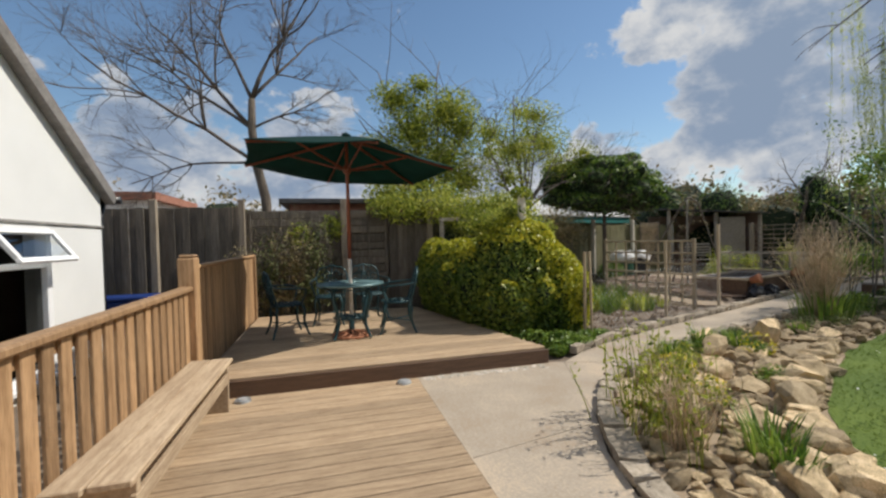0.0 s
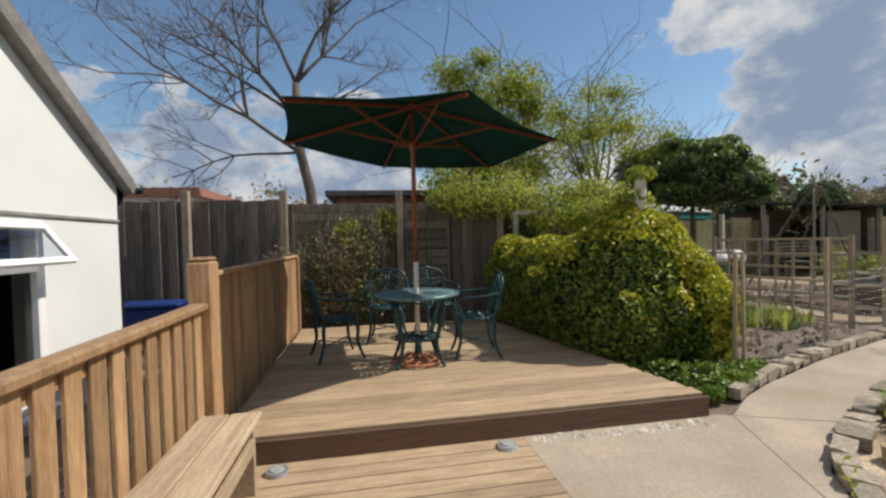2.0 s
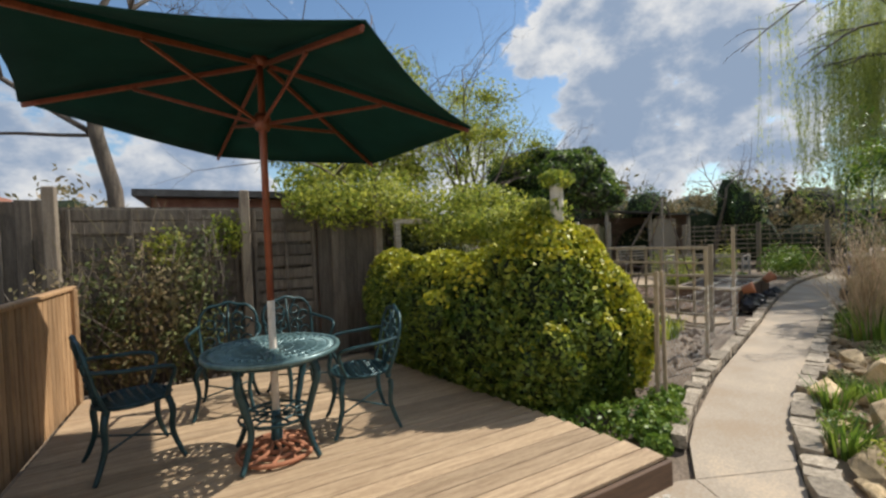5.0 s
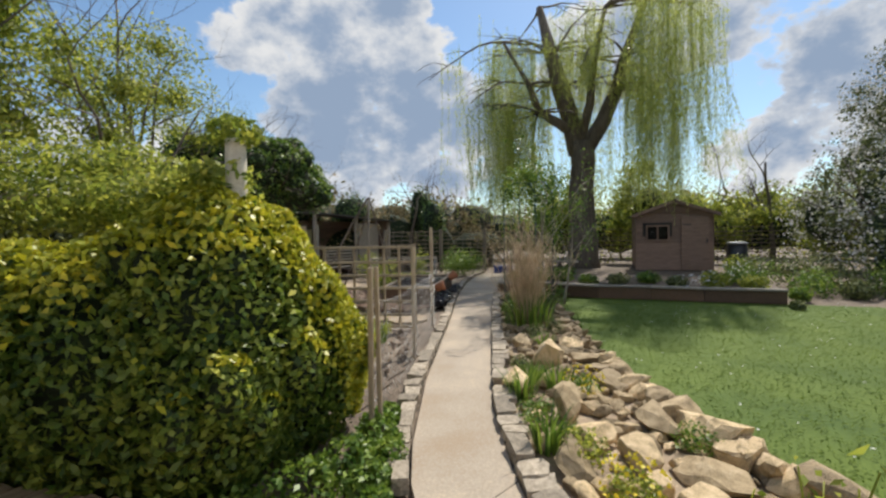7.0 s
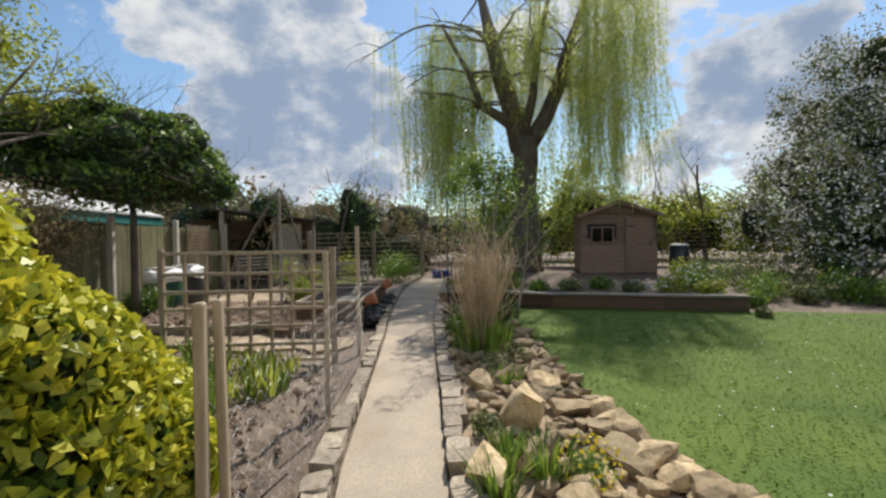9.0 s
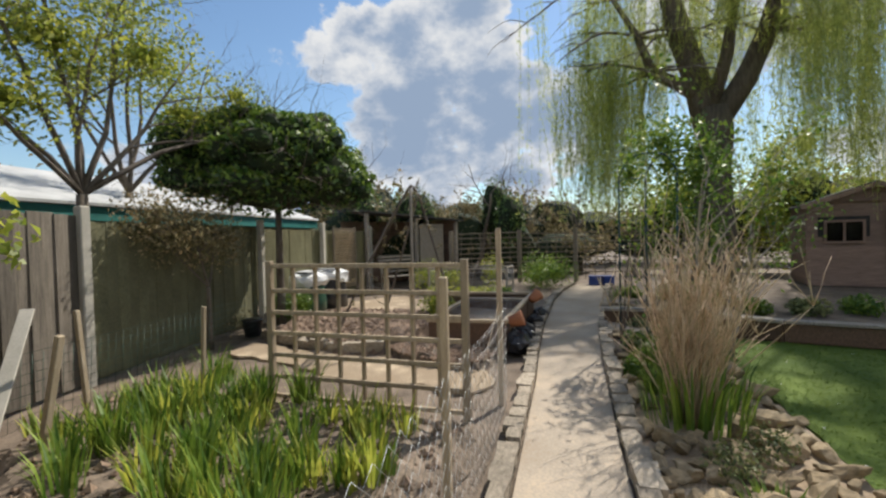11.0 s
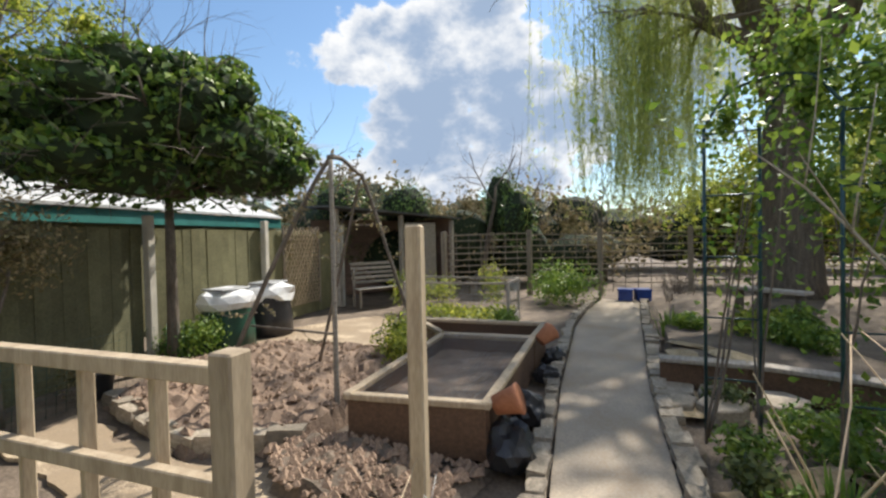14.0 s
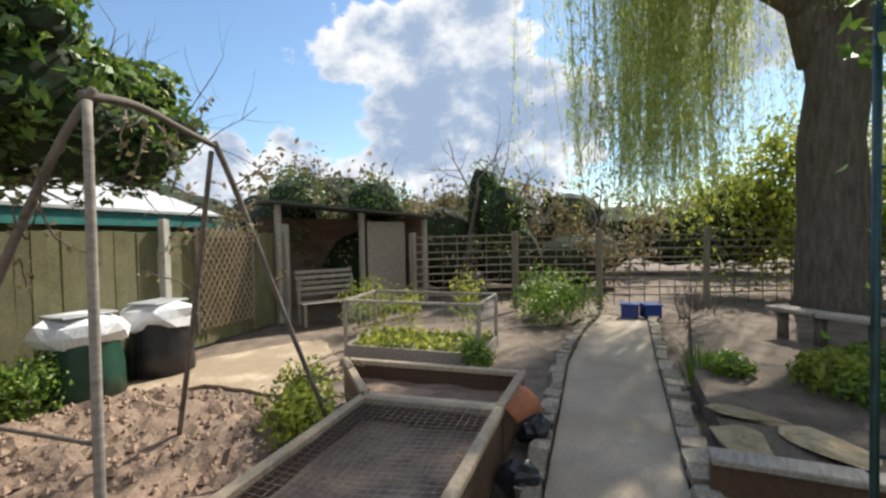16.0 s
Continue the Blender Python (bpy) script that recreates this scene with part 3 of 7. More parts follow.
def decks():
    low = thing("deck_lower", "weathered ribbed timber decking boards", "decking", kind="structure")
    share = mesh_of("plank", box(-1.065, -0.0645, -0.028, 1.065, 0.0645, 0, 0.005), "deck_grey")
    groove = mesh_of("groove", box(-1.065, -0.004, 0, 1.065, 0.004, 0.0025, 0), "deck_grey")
    y = 4.33
    while y > -2.2:
        part("plank", share, "deck_grey", low, m=pose(-0.18, y, 0.002))
        y -= 0.14
    part("joist", box(-1.25, -2.25, -0.25, 0.88, 4.41, -0.09, 0), "fascia", low, "dark timber bearers under the boards")
    up = thing("deck_upper", "raised sunlit timber deck with a dark edge", "decking", kind="structure")
    y = 4.50
    while y < 8.0:
        r = deck_right(y)
        part("plank", box(-1.2, -0.067, 0.15, r, 0.067, 0.18, 0.005), "deck_grey", up, m=pose(0, y, 0))
        y += 0.142
    part("fascia", box(-1.2, 4.395, -0.05, 2.44, 4.425, 0.158, 0.004), "fascia", up, "dark brown front board")
    part("side_board", bar((2.40, 4.43, 0.055), (deck_right(8.0) - 0.03, 8.0, 0.055), 0.02, 0.19, 0.003), "fascia", up, "dark brown side board")
    part("joist", prism([(-1.19, 4.43), (2.37, 4.43), (1.55, 7.98), (-1.19, 7.98)], -0.05, 0.148), "fascia", up)
    # flush lights in the lower deck beside the step
    for x, yy in ((-0.80, 4.27), (0.72, 4.27)):
        lamp = thing("deck_light", "small round steel light set in the decking", "deck light", "deck lights", pose(x, yy, 0.003))
        bm = bmesh.new()
        bmesh.ops.create_cone(bm, cap_ends=True, segments=20, radius1=0.075, radius2=0.068, depth=0.022)
        bm.transform(Matrix.Translation((0, 0, 0.011)))
        part("rim", bm, "wire", lamp, "steel rim")
        bm = bmesh.new()
        bmesh.ops.create_cone(bm, cap_ends=True, segments=20, radius1=0.045, radius2=0.04, depth=0.008)
        bm.transform(Matrix.Translation((0, 0, 0.026)))
        part("lens", bm, "binlid", lamp)
    # pebbles along the foot of the step
    n = 130
    V, F = [], []
    for k in range(n):
        x = random.uniform(0.95, 2.35)
        yy = random.uniform(4.28, 4.39) - 0.03 * (x - 0.9)
        r = random.uniform(0.012, 0.028)
        b0 = len(V)
        for dx, dy, dz in ((1, 0, 0), (0, 1, 0), (-1, 0, 0), (0, -1, 0), (0, 0, 0.7)):
            V.append((x + r * dx * random.uniform(0.7, 1.2), yy + r * dy, 0.0 + r * dz))
        F += [(b0, b0 + 1, b0 + 4), (b0 + 1, b0 + 2, b0 + 4), (b0 + 2, b0 + 3, b0 + 4), (b0 + 3, b0, b0 + 4)]
    solo("pebbles", raw_mesh("pebbles", V, F, "pebble", True), "pebble", "loose pale pebbles along the deck step", "pebbles", kind="stuff")


decks()


def railing():
    x = -1.27
    slat = mesh_of("slat", box(-0.011, -0.047, 0, 0.011, 0.047, 1.0, 0.004), "rail")
    low = thing("deck_railing", "warm timber railing with upright slats and a flat top rail", "railing", "deck railings")
    part("top_rail", box(x - 0.05, -2.2, 1.035, x + 0.05, 4.45, 1.085, 0.012), "rail", low, "rounded top rail", None)
    part("back_rail", box(x - 0.045, -2.2, 0.955, x - 0.012, 4.45, 1.033, 0.004), "rail", low)
    part("bottom_rail", box(x - 0.045, -2.2, 0.13, x - 0.012, 4.45, 0.20, 0.004), "rail", low)
    y = 4.36
    while y > -2.2:
        ob = part("slat", slat, "rail", low, m=pose(x, y + random.uniform(-0.004, 0.004), 0.035, 0, 0, random.uniform(-3, 3)))
        y -= 0.142
    up = thing("deck_railing", "higher timber railing with closely set slats on the raised deck", "railing", "deck railings")
    part("top_rail", box(x - 0.04, 4.56, 1.235, x + 0.035, 8.02, 1.275, 0.01), "rail", up)
    part("back_rail", box(x - 0.045, 4.56, 1.15, x - 0.012, 8.02, 1.232, 0.004), "rail", up)
    part("bottom_rail", box(x - 0.045, 4.56, 0.25, x - 0.012, 8.02, 0.32, 0.004), "rail", up)
    slat2 = mesh_of("slat", box(-0.011, -0.047, 0, 0.011, 0.047, 1.10, 0.004), "rail")
    y = 4.62
    while y < 8.0:
        part("slat", slat2, "rail", up, m=pose(x, y, 0.13, 0, 0, random.uniform(-2, 2)))
        y += 0.108

    def post(y, z, w=0.075):
        t = thing("rail_post", "rounded square timber newel post of the deck railing", "post", "railing posts", pose(x, y, -0.05))
        bm = box(-w, -w, 0, w, w, z, 0.012)
        bm2 = box(-w * 0.93, -w * 0.93, z + 0.001, w * 0.93, w * 0.93, z + 0.03, 0.014)
        part("shaft", bm, "rail", t)
        part("cap", bm2, "rail", t)

    post(4.50, 1.40)
    post(8.06, 1.30, 0.05)
    post(1.3, 1.0, 0.045)
    post(-1.8, 1.0, 0.045)
    b = thing("deck_bench", "low weathered plank bench along the deck railing", "bench")
    part("seat", box(-1.19, 2.10, 0.415, -1.03, 4.16, 0.45, 0.006), "bench", b)
    part("seat", box(-1.022, 2.12, 0.415, -0.85, 4.16, 0.45, 0.006), "bench", b)
    part("front_rail", bar((-0.88, 2.2, 0.30), (-0.88, 4.06, 0.30), 0.03, 0.08, 0.004), "bench", b)
    for yy in (2.24, 4.06):
        part("end_panel", box(-1.17, yy - 0.02, 0, -0.87, yy + 0.02, 0.414, 0.004), "bench", b)


railing()

# ---- house, boundary fence, buildings ----
def house():
    """White rendered gable with an open top-hung window; verge slopes up away from the fence corner."""
    h = thing("house", "white rendered house wall with a sloping tiled verge", "house", kind="structure")
    x1, x0, yc = -2.95, -3.20, 6.78
    ridge_y, ridge_z, eave_z = 2.9, 4.85, 2.22
    win = (3.9, 5.66, 0.12, 1.70)
    bm = bmesh.new()
    # the gable in pieces round the window
    for poly in ([(win[1], -0.6), (yc, -0.6), (yc, eave_z), (win[1], eave_z + (yc - win[1]) * (ridge_z - eave_z) / (yc - ridge_y))],
                 [(win[0], win[3]), (win[1], win[3]), (win[1], eave_z + (yc - win[1]) * (ridge_z - eave_z) / (yc - ridge_y)), (win[0], eave_z + (yc - win[0]) * (ridge_z - eave_z) / (yc - ridge_y))],
                 [(win[0], -0.6), (win[1], -0.6), (win[1], win[2]), (win[0], win[2])],
                 [(-1.0, -0.6), (win[0], -0.6), (win[0], eave_z + (yc - win[0]) * (ridge_z - eave_z) / (yc - ridge_y)), (ridge_y, ridge_z), (-1.0, eave_z)]):
        a = [bm.verts.new((x1, y, z)) for y, z in poly]
        b = [bm.verts.new((x0, y, z)) for y, z in poly]
        bm.faces.new(a), bm.faces.new(b[::-1])
        for i in range(len(poly)):
            j = (i + 1) % len(poly)
            bm.faces.new((a[i], b[i], b[j], a[j]))
    bmesh.ops.recalc_face_normals(bm, faces=bm.faces[:])
    part("wall", bm, "render_wall", h, "white painted render")
    part("wall", box(-7.5, yc - 0.25, -0.6, x0 - 0.002, yc, eave_z, 0), "render_wall", h)
    part("wall", box(-7.5, -1.0, -0.6, x0 - 0.002, -0.75, eave_z, 0), "render_wall", h)
    part("wall", box(-7.5, -0.748, -0.6, -7.3, yc - 0.252, eave_z, 0), "render_wall", h)
    part("string_course", box(x1 + 0.001, -1.0, 1.735, x1 + 0.022, yc + 0.01, 1.765, 0.004), "verge", h, "thin grey drip moulding")
    # roof slopes with a grey verge
    for ya, yb, side in ((yc + 0.18, ridge_y, 1), (-1.2, ridge_y, -1)):
        za = eave_z - 0.06
        bm = bmesh.new()
        pts = [(x1 + 0.10, ya, za), (x1 + 0.10, yb, ridge_z + 0.09), (-7.6, yb, ridge_z + 0.09), (-7.6, ya, za)]
        lo = [bm.verts.new(p) for p in pts]
        hi = [bm.verts.new((p[0], p[1], p[2] + 0.07)) for p in pts]
        bm.faces.new(lo[::-1]), bm.faces.new(hi)
        for i in range(4):
            j = (i + 1) % 4
            bm.faces.new((lo[i], lo[j], hi[j], hi[i]))
        bmesh.ops.recalc_face_normals(bm, faces=bm.faces[:])
        part("roof", bm, "rooftile", h, "brown tiled roof slope")
        bm = bar((x1 + 0.06, ya - 0.02 * side, za - 0.045), (x1 + 0.06, yb, ridge_z + 0.035), 0.11, 0.13, 0.004)
        part("verge", bm, "verge", h, "grey mortar verge")
    # gutter end and downpipe by the fence corner
    part("gutter", tube_mesh("gutter", [[((x1 + 0.15, yc + 0.22, 2.13), 0.055), ((-7.5, yc + 0.22, 2.13), 0.055)]], "black", 10), "black", h, "dark gutter")
    part("downpipe", tube_mesh("downpipe", [[((x1 - 0.05, yc + 0.2, 2.1), 0.036), ((x1 - 0.05, yc + 0.1, 1.9), 0.036), ((x1 - 0.05, yc + 0.06, -0.3), 0.036)]], "black", 10), "black", h)
    w = thing("window_1", "white plastic window with an open top-hung light", "window", kind="structure")
    y0, y1, z0, z1 = win
    zt = 1.30
    for nm, b in (("window_frame", (x1 - 0.10, y0, z0, x1 + 0.01, y0 + 0.07, z1)), ("window_frame", (x1 - 0.10, y1 - 0.09, z0, x1 + 0.01, y1, z1)),
                  ("window_frame", (x1 - 0.10, y0 + 0.07, z1 - 0.06, x1 + 0.01, y1 - 0.09, z1)), ("window_frame", (x1 - 0.10, y0 + 0.07, zt - 0.03, x1 + 0.015, y1 - 0.09, zt + 0.03)),
                  ("window_frame", (x1 - 0.10, y0 + 0.07, z0, x1 + 0.01, y1 - 0.09, z0 + 0.07)), ("window_frame", (x1 - 0.10, 4.62, z0 + 0.07, x1 + 0.01, 4.70, zt - 0.03))):
        part(nm, box(*b, 0.006), "upvc", w)
    part("window_sill", box(x1 - 0.02, y0 - 0.05, z0 - 0.05, x1 + 0.09, y1 + 0.05, z0 - 0.003, 0.006), "upvc", w)
    for a, b in ((y0 + 0.07, 4.62), (4.70, y1 - 0.09)):
        ob = part("pane", box(x1 - 0.05, a, z0 + 0.07, x1 - 0.042, b, zt - 0.03, 0), "dim_glass", w)
        ob.visible_shadow = False
    # the tilted sash
    m = Matrix.Translation((x1 + 0.012, 0, z1 - 0.05)) @ Matrix.Rotation(radians(-36), 4, "Y")
    sash = part("sash", box(0, 4.72, -0.05, 0.045, y1 - 0.02, 0, 0.006), "upvc", w, "open top-hung sash", m)
    for b in ((0, 4.72, -0.40, 0.045, y1 - 0.02, -0.345), (0, 4.72, -0.343, 0.045, 4.78, -0.052), (0, y1 - 0.08, -0.343, 0.045, y1 - 0.02, -0.052)):
        part("sash_rail", box(*b, 0.006), "upvc", sash)
    ob = part("pane", box(0.018, 4.78, -0.345, 0.026, y1 - 0.08, -0.05, 0), "glass", sash)
    # added near-black box, its colour gives the room's darkness
    part("room", box(-5.0, 3.4, 0.2, -4.95, 6.2, 2.2, 0), "dark", w, "near-black back wall coloured as an unlit room")
    part("room", box(-4.94, 3.4, 0.2, x0 - 0.01, 6.2, 0.25, 0), "dark", w)
    part("room", box(-4.94, 3.4, 2.15, x0 - 0.01, 6.2, 2.2, 0), "dark", w)
    part("room", box(-4.94, 3.4, 0.26, x0 - 0.01, 3.45, 2.14, 0), "dark", w)
    part("room", box(-4.94, 6.15, 0.26, x0 - 0.01, 6.2, 2.14, 0), "dark", w)
    lt = thing("wall_lamp", "small dark outdoor light low on the white wall", "wall lamp", m=pose(x1, 6.35, 0.02))
    part("body", box(0, -0.07, -0.06, 0.07, 0.07, 0.06, 0.01), "black", lt)
    part("visor", box(0.002, -0.08, 0.063, 0.10, 0.08, 0.075, 0.003), "black", lt)


house()

FENCE = [(-6.5, 8.72), (2.15, 8.72), (5.4, 10.75), (8.63, 12.50), (10.8, 13.25), (13.4, 14.1)]


def board_fence(a, b, name, label, z0=0.0, z1=2.10, board=0.12, lean=0.006, material="fence"):
    """Overlapping upright boards on rails between a and b."""
    a, b = Vector((*a, 0)), Vector((*b, 0))
    n = max(1, int((b - a).length / board))
    d = (b - a).normalized()
    side = Vector((d.y, -d.x, 0))
    f = thing(name, label, "fence", kind="structure")
    ang = math.degrees(math.atan2(d.y, d.x))
    share = mesh_of("board", box(-board * 0.53, -0.009, 0, board * 0.53, 0.009, z1 - z0, 0.003), material)
    for k in range(n):
        p = a + d * (board * (k + 0.5)) + side * ((0.011 if k % 2 else -0.011) if material == "fence" else (0.003 if k % 2 else -0.003))
        part("board", share, material, f, m=pose(p.x, p.y, z0 + random.uniform(-0.015, 0.012), random.uniform(-0.3, 0.3), 0, ang))
    for z in (0.35, 1.75):
        p, q = a - side * 0.06, b - side * 0.06
        part("rail", bar((p.x, p.y, z), (q.x, q.y, z), 0.05, 0.08), material, f)
    return f


def fence_posts(pts, material, z, label, w=0.055):
    for x, y in pts:
        t = solo("fence_post", box(-w, -w, -0.1, w, w, z, 0.01), material, label, "post", "fence posts", pose(x, y, 0))


board_fence((-6.5, 8.72), (-1.50, 8.72), "fence_back", "tall dark weathered close-board garden fence", z1=2.16)
fence_posts([(-4.6, 8.64), (-2.95, 8.60), (-1.52, 8.62), (0.33, 8.62), (2.08, 8.62)], "fence_post", 2.3, "square weathered timber fence post")


def slatted_panel(x0, x1, battens):
    """Horizontal slats that overlap like weatherboards, with upright battens on the garden side."""
    f = thing("fence_panel", "weathered horizontal-slatted fence panel behind the patio", "fence panel", kind="structure")
    z = 0.12
    while z < 2.04:
        part("slat", bar((x0, 8.72, z), (x1, 8.72, z), 0.02, 0.125), "fence", f, m=pose(0, random.uniform(-0.012, 0.012), random.uniform(-0.01, 0.01)))
        z += 0.158
    for x in battens:
        part("batten", box(x - 0.02, 8.675, 0.05, x + 0.02, 8.70, 2.07, 0.003), "fence", f)
    part("backing", box(x0 - 0.03, 8.79, 0.0, x1 + 0.03, 8.80, 2.10, 0), "fence", f)


slatted_panel(-1.46, 0.27, (-1.40, -0.85, -0.30, 0.22))
slatted_panel(0.40, 1.21, (0.44, 0.82, 1.17))
board_fence((1.24, 8.72), (2.15, 8.72), "fence_back", "dark wide-board fence panel", z1=2.08, board=0.18)
board_fence((2.15, 8.72), (5.4, 10.75), "fence_side", "old dark timber fence under climbing plants", z1=1.9, board=0.14)


def olive_wall():
    """Olive-stained panels between concrete posts, with the neighbour's teal-edged roof behind."""
    for i, (a, b) in enumerate((((5.4, 10.75), (8.63, 12.50)), ((8.63, 12.50), (10.8, 13.25)), ((10.8, 13.25), (13.4, 14.1)))):
        board_fence(a, b, "fence_olive", "olive stained panel fence in patchy sun", z1=1.82, board=0.15, material="olive_wall" if i else "shaded_olive")
    for x, y in ((5.4, 10.72), (8.66, 12.42), (10.83, 13.17), (13.4, 14.02)):
        solo("concrete_post", box(-0.055, -0.055, -0.1, 0.055, 0.055, 2.0, 0.012), "cpost", "pale concrete fence post", "post", "concrete posts", pose(x, y, 0, 0, 0, 20))


olive_wall()


def neighbour_roofs():
    n = thing("neighbour_garage", "low neighbour building with a teal fascia and grey sheet roof", "garage")
    a, b = Vector((5.0, 13.2, 0)), Vector((13.0, 16.2, 0))
    d = (b - a).normalized()
    s = Vector((-d.y, d.x, 0))
    def slab(p, q, depth, z0, z1, rise, mt, nm, lab=""):
        bm = bmesh.new()
        pts = [(p, z0), (q, z0), (q + s * depth, z0 + rise), (p + s * depth, z0 + rise)]
        lo = [bm.verts.new((v.x, v.y, z)) for v, z in pts]
        hi = [bm.verts.new((v.x, v.y, z + z1 - z0)) for v, z in pts]
        bm.faces.new(lo[::-1]), bm.faces.new(hi)
        for i in range(4):
            j = (i + 1) % 4
            bm.faces.new((lo[i], lo[j], hi[j], hi[i]))
        bmesh.ops.recalc_face_normals(bm, faces=bm.faces[:])
        part(nm, bm, mt, n, lab)
    slab(a, b, 4.5, 0.0, 2.0, 0, "olive_wall", "wall")
    slab(a - s * 0.15, b - s * 0.15, 0.05, 1.98, 2.22, 0, "teal", "fascia", "teal painted fascia")
    slab(a - s * 0.2, b - s * 0.2, 2.6, 2.23, 2.28, 0.85, "greyroof", "roof", "pale grey sheet roof")
    slab(a + s * 2.4, b + s * 2.4, 2.4, 3.08, 3.13, -0.8, "greyroof", "roof", "pale grey sheet roof")
    # dark flat roof behind the patio fence
    g = thing("neighbour_shed", "brick neighbour outbuilding with a dark felt roof above the fence", "outbuilding")
    part("wall", box(-0.8, 10.2, 0, 2.9, 12.2, 2.35, 0), "brick", g, "red brick wall")
    part("roof", prism([(-1.0, 10.0), (3.1, 10.0), (3.1, 12.4), (-1.0, 12.4)], 2.36, 2.46), "felt", g, "dark felt roof edge")
    h2 = thing("neighbour_house", "distant roof with red tiles beyond the fence", "house")
    part("wall", box(-9, 16, 0, -5.6, 20, 3.0, 0), "render_wall", h2)
    part("roof", prism([(-9.3, 15.7), (-5.3, 15.7), (-5.3, 20.3), (-9.3, 20.3)], 3.0, 3.25), "brick", h2, "red tiled roof")


neighbour_roofs()

# ---- patio set and parasol on the upper deck ----
def ring(r, z, n=20, sx=1.0):
    return [(r * sx * math.cos(2 * math.pi * k / n), r * math.sin(2 * math.pi * k / n), z) for k in range(n + 1)]


def wire(pts, r):
    return [(p, r) for p in pts]


def scroll(cx, cz, r, y, turn=1, n=9):
    return [(cx + turn * r * (1 - k / n * 0.6) * math.cos(k * 0.75), y, cz + r * (1 - k / n * 0.6) * math.sin(k * 0.75)) for k in range(n)]


def chair(m):
    """Cast metal garden chair, facing +y at its own origin."""
    c = thing("garden_chair", "green cast-metal garden chair with a lattice back and seat", "chair", "patio chairs", m)
    seat = [wire(ring(0.215, 0.43), 0.014)]
    for k in range(-3, 4):
        h = math.sqrt(max(0.212 ** 2 - (k * 0.058) ** 2, 0.001))
        seat.append(wire([(k * 0.058, -h, 0.432), (k * 0.058, 0, 0.425), (k * 0.058, h, 0.432)], 0.011))
        seat.append(wire([(-h, k * 0.058, 0.432), (0, k * 0.058, 0.427), (h, k * 0.058, 0.432)], 0.011))
    part("seat", tube_mesh("seat", seat, "iron", 5), "iron", c)
    fr = [(-0.21, -0.17, 0.42), (-0.235, -0.23, 0.60), (-0.24, -0.265, 0.76), (-0.17, -0.285, 0.86), (-0.08, -0.29, 0.875), (0, -0.295, 0.90), (0.08, -0.29, 0.875), (0.17, -0.285, 0.86), (0.24, -0.265, 0.76), (0.235, -0.23, 0.60), (0.21, -0.17, 0.42)]
    back = [wire(curve_pts(fr, 4), 0.014)]
    for s in (-1, 1):
        for cx, cz, r in ((0.07, 0.76, 0.055), (0.15, 0.70, 0.06), (0.07, 0.62, 0.06), (0.15, 0.55, 0.055), (0.06, 0.50, 0.045)):
            back.append(wire(scroll(s * cx, cz, r, -0.20 - (cz - 0.42) * 0.2, s), 0.010))
        back.append(wire(curve_pts([(s * 0.02, -0.19, 0.43), (s * 0.09, -0.235, 0.6), (s * 0.03, -0.27, 0.74), (s * 0.1, -0.29, 0.87)], 4), 0.010))
    back.append(wire([(0, -0.2, 0.43), (0, -0.25, 0.65), (0, -0.295, 0.89)], 0.011))
    part("backrest", tube_mesh("backrest", back, "iron", 5), "iron", c)
    for s in (-1, 1):
        arm = [(s * 0.24, -0.26, 0.70), (s * 0.275, -0.10, 0.68), (s * 0.28, 0.10, 0.665), (s * 0.25, 0.19, 0.63), (s * 0.215, 0.17, 0.52), (s * 0.20, 0.13, 0.43)]
        part("armrest", tube_mesh("armrest", [wire(curve_pts(arm, 5), 0.014)], "iron", 6), "iron", c)
        for fy in (0.16, -0.17):
            leg = [(s * 0.17, fy, 0.43), (s * 0.205, fy * 1.12, 0.34), (s * 0.19, fy * 1.1, 0.2), (s * 0.215, fy * 1.35, 0.06), (s * 0.235, fy * 1.5, 0.008)]
            path = curve_pts(leg, 4)
            part("leg", tube_mesh("leg", [[(p, 0.024 - 0.012 * i / len(path)) for i, p in enumerate(path)]], "iron", 6), "iron", c)
    part("stretcher", tube_mesh("stretcher", [wire([(-0.19, -0.18, 0.17), (0.19, 0.17, 0.17)], 0.008), wire([(0.19, -0.18, 0.175), (-0.19, 0.17, 0.175)], 0.008)], "iron", 5), "iron", c)
    return c


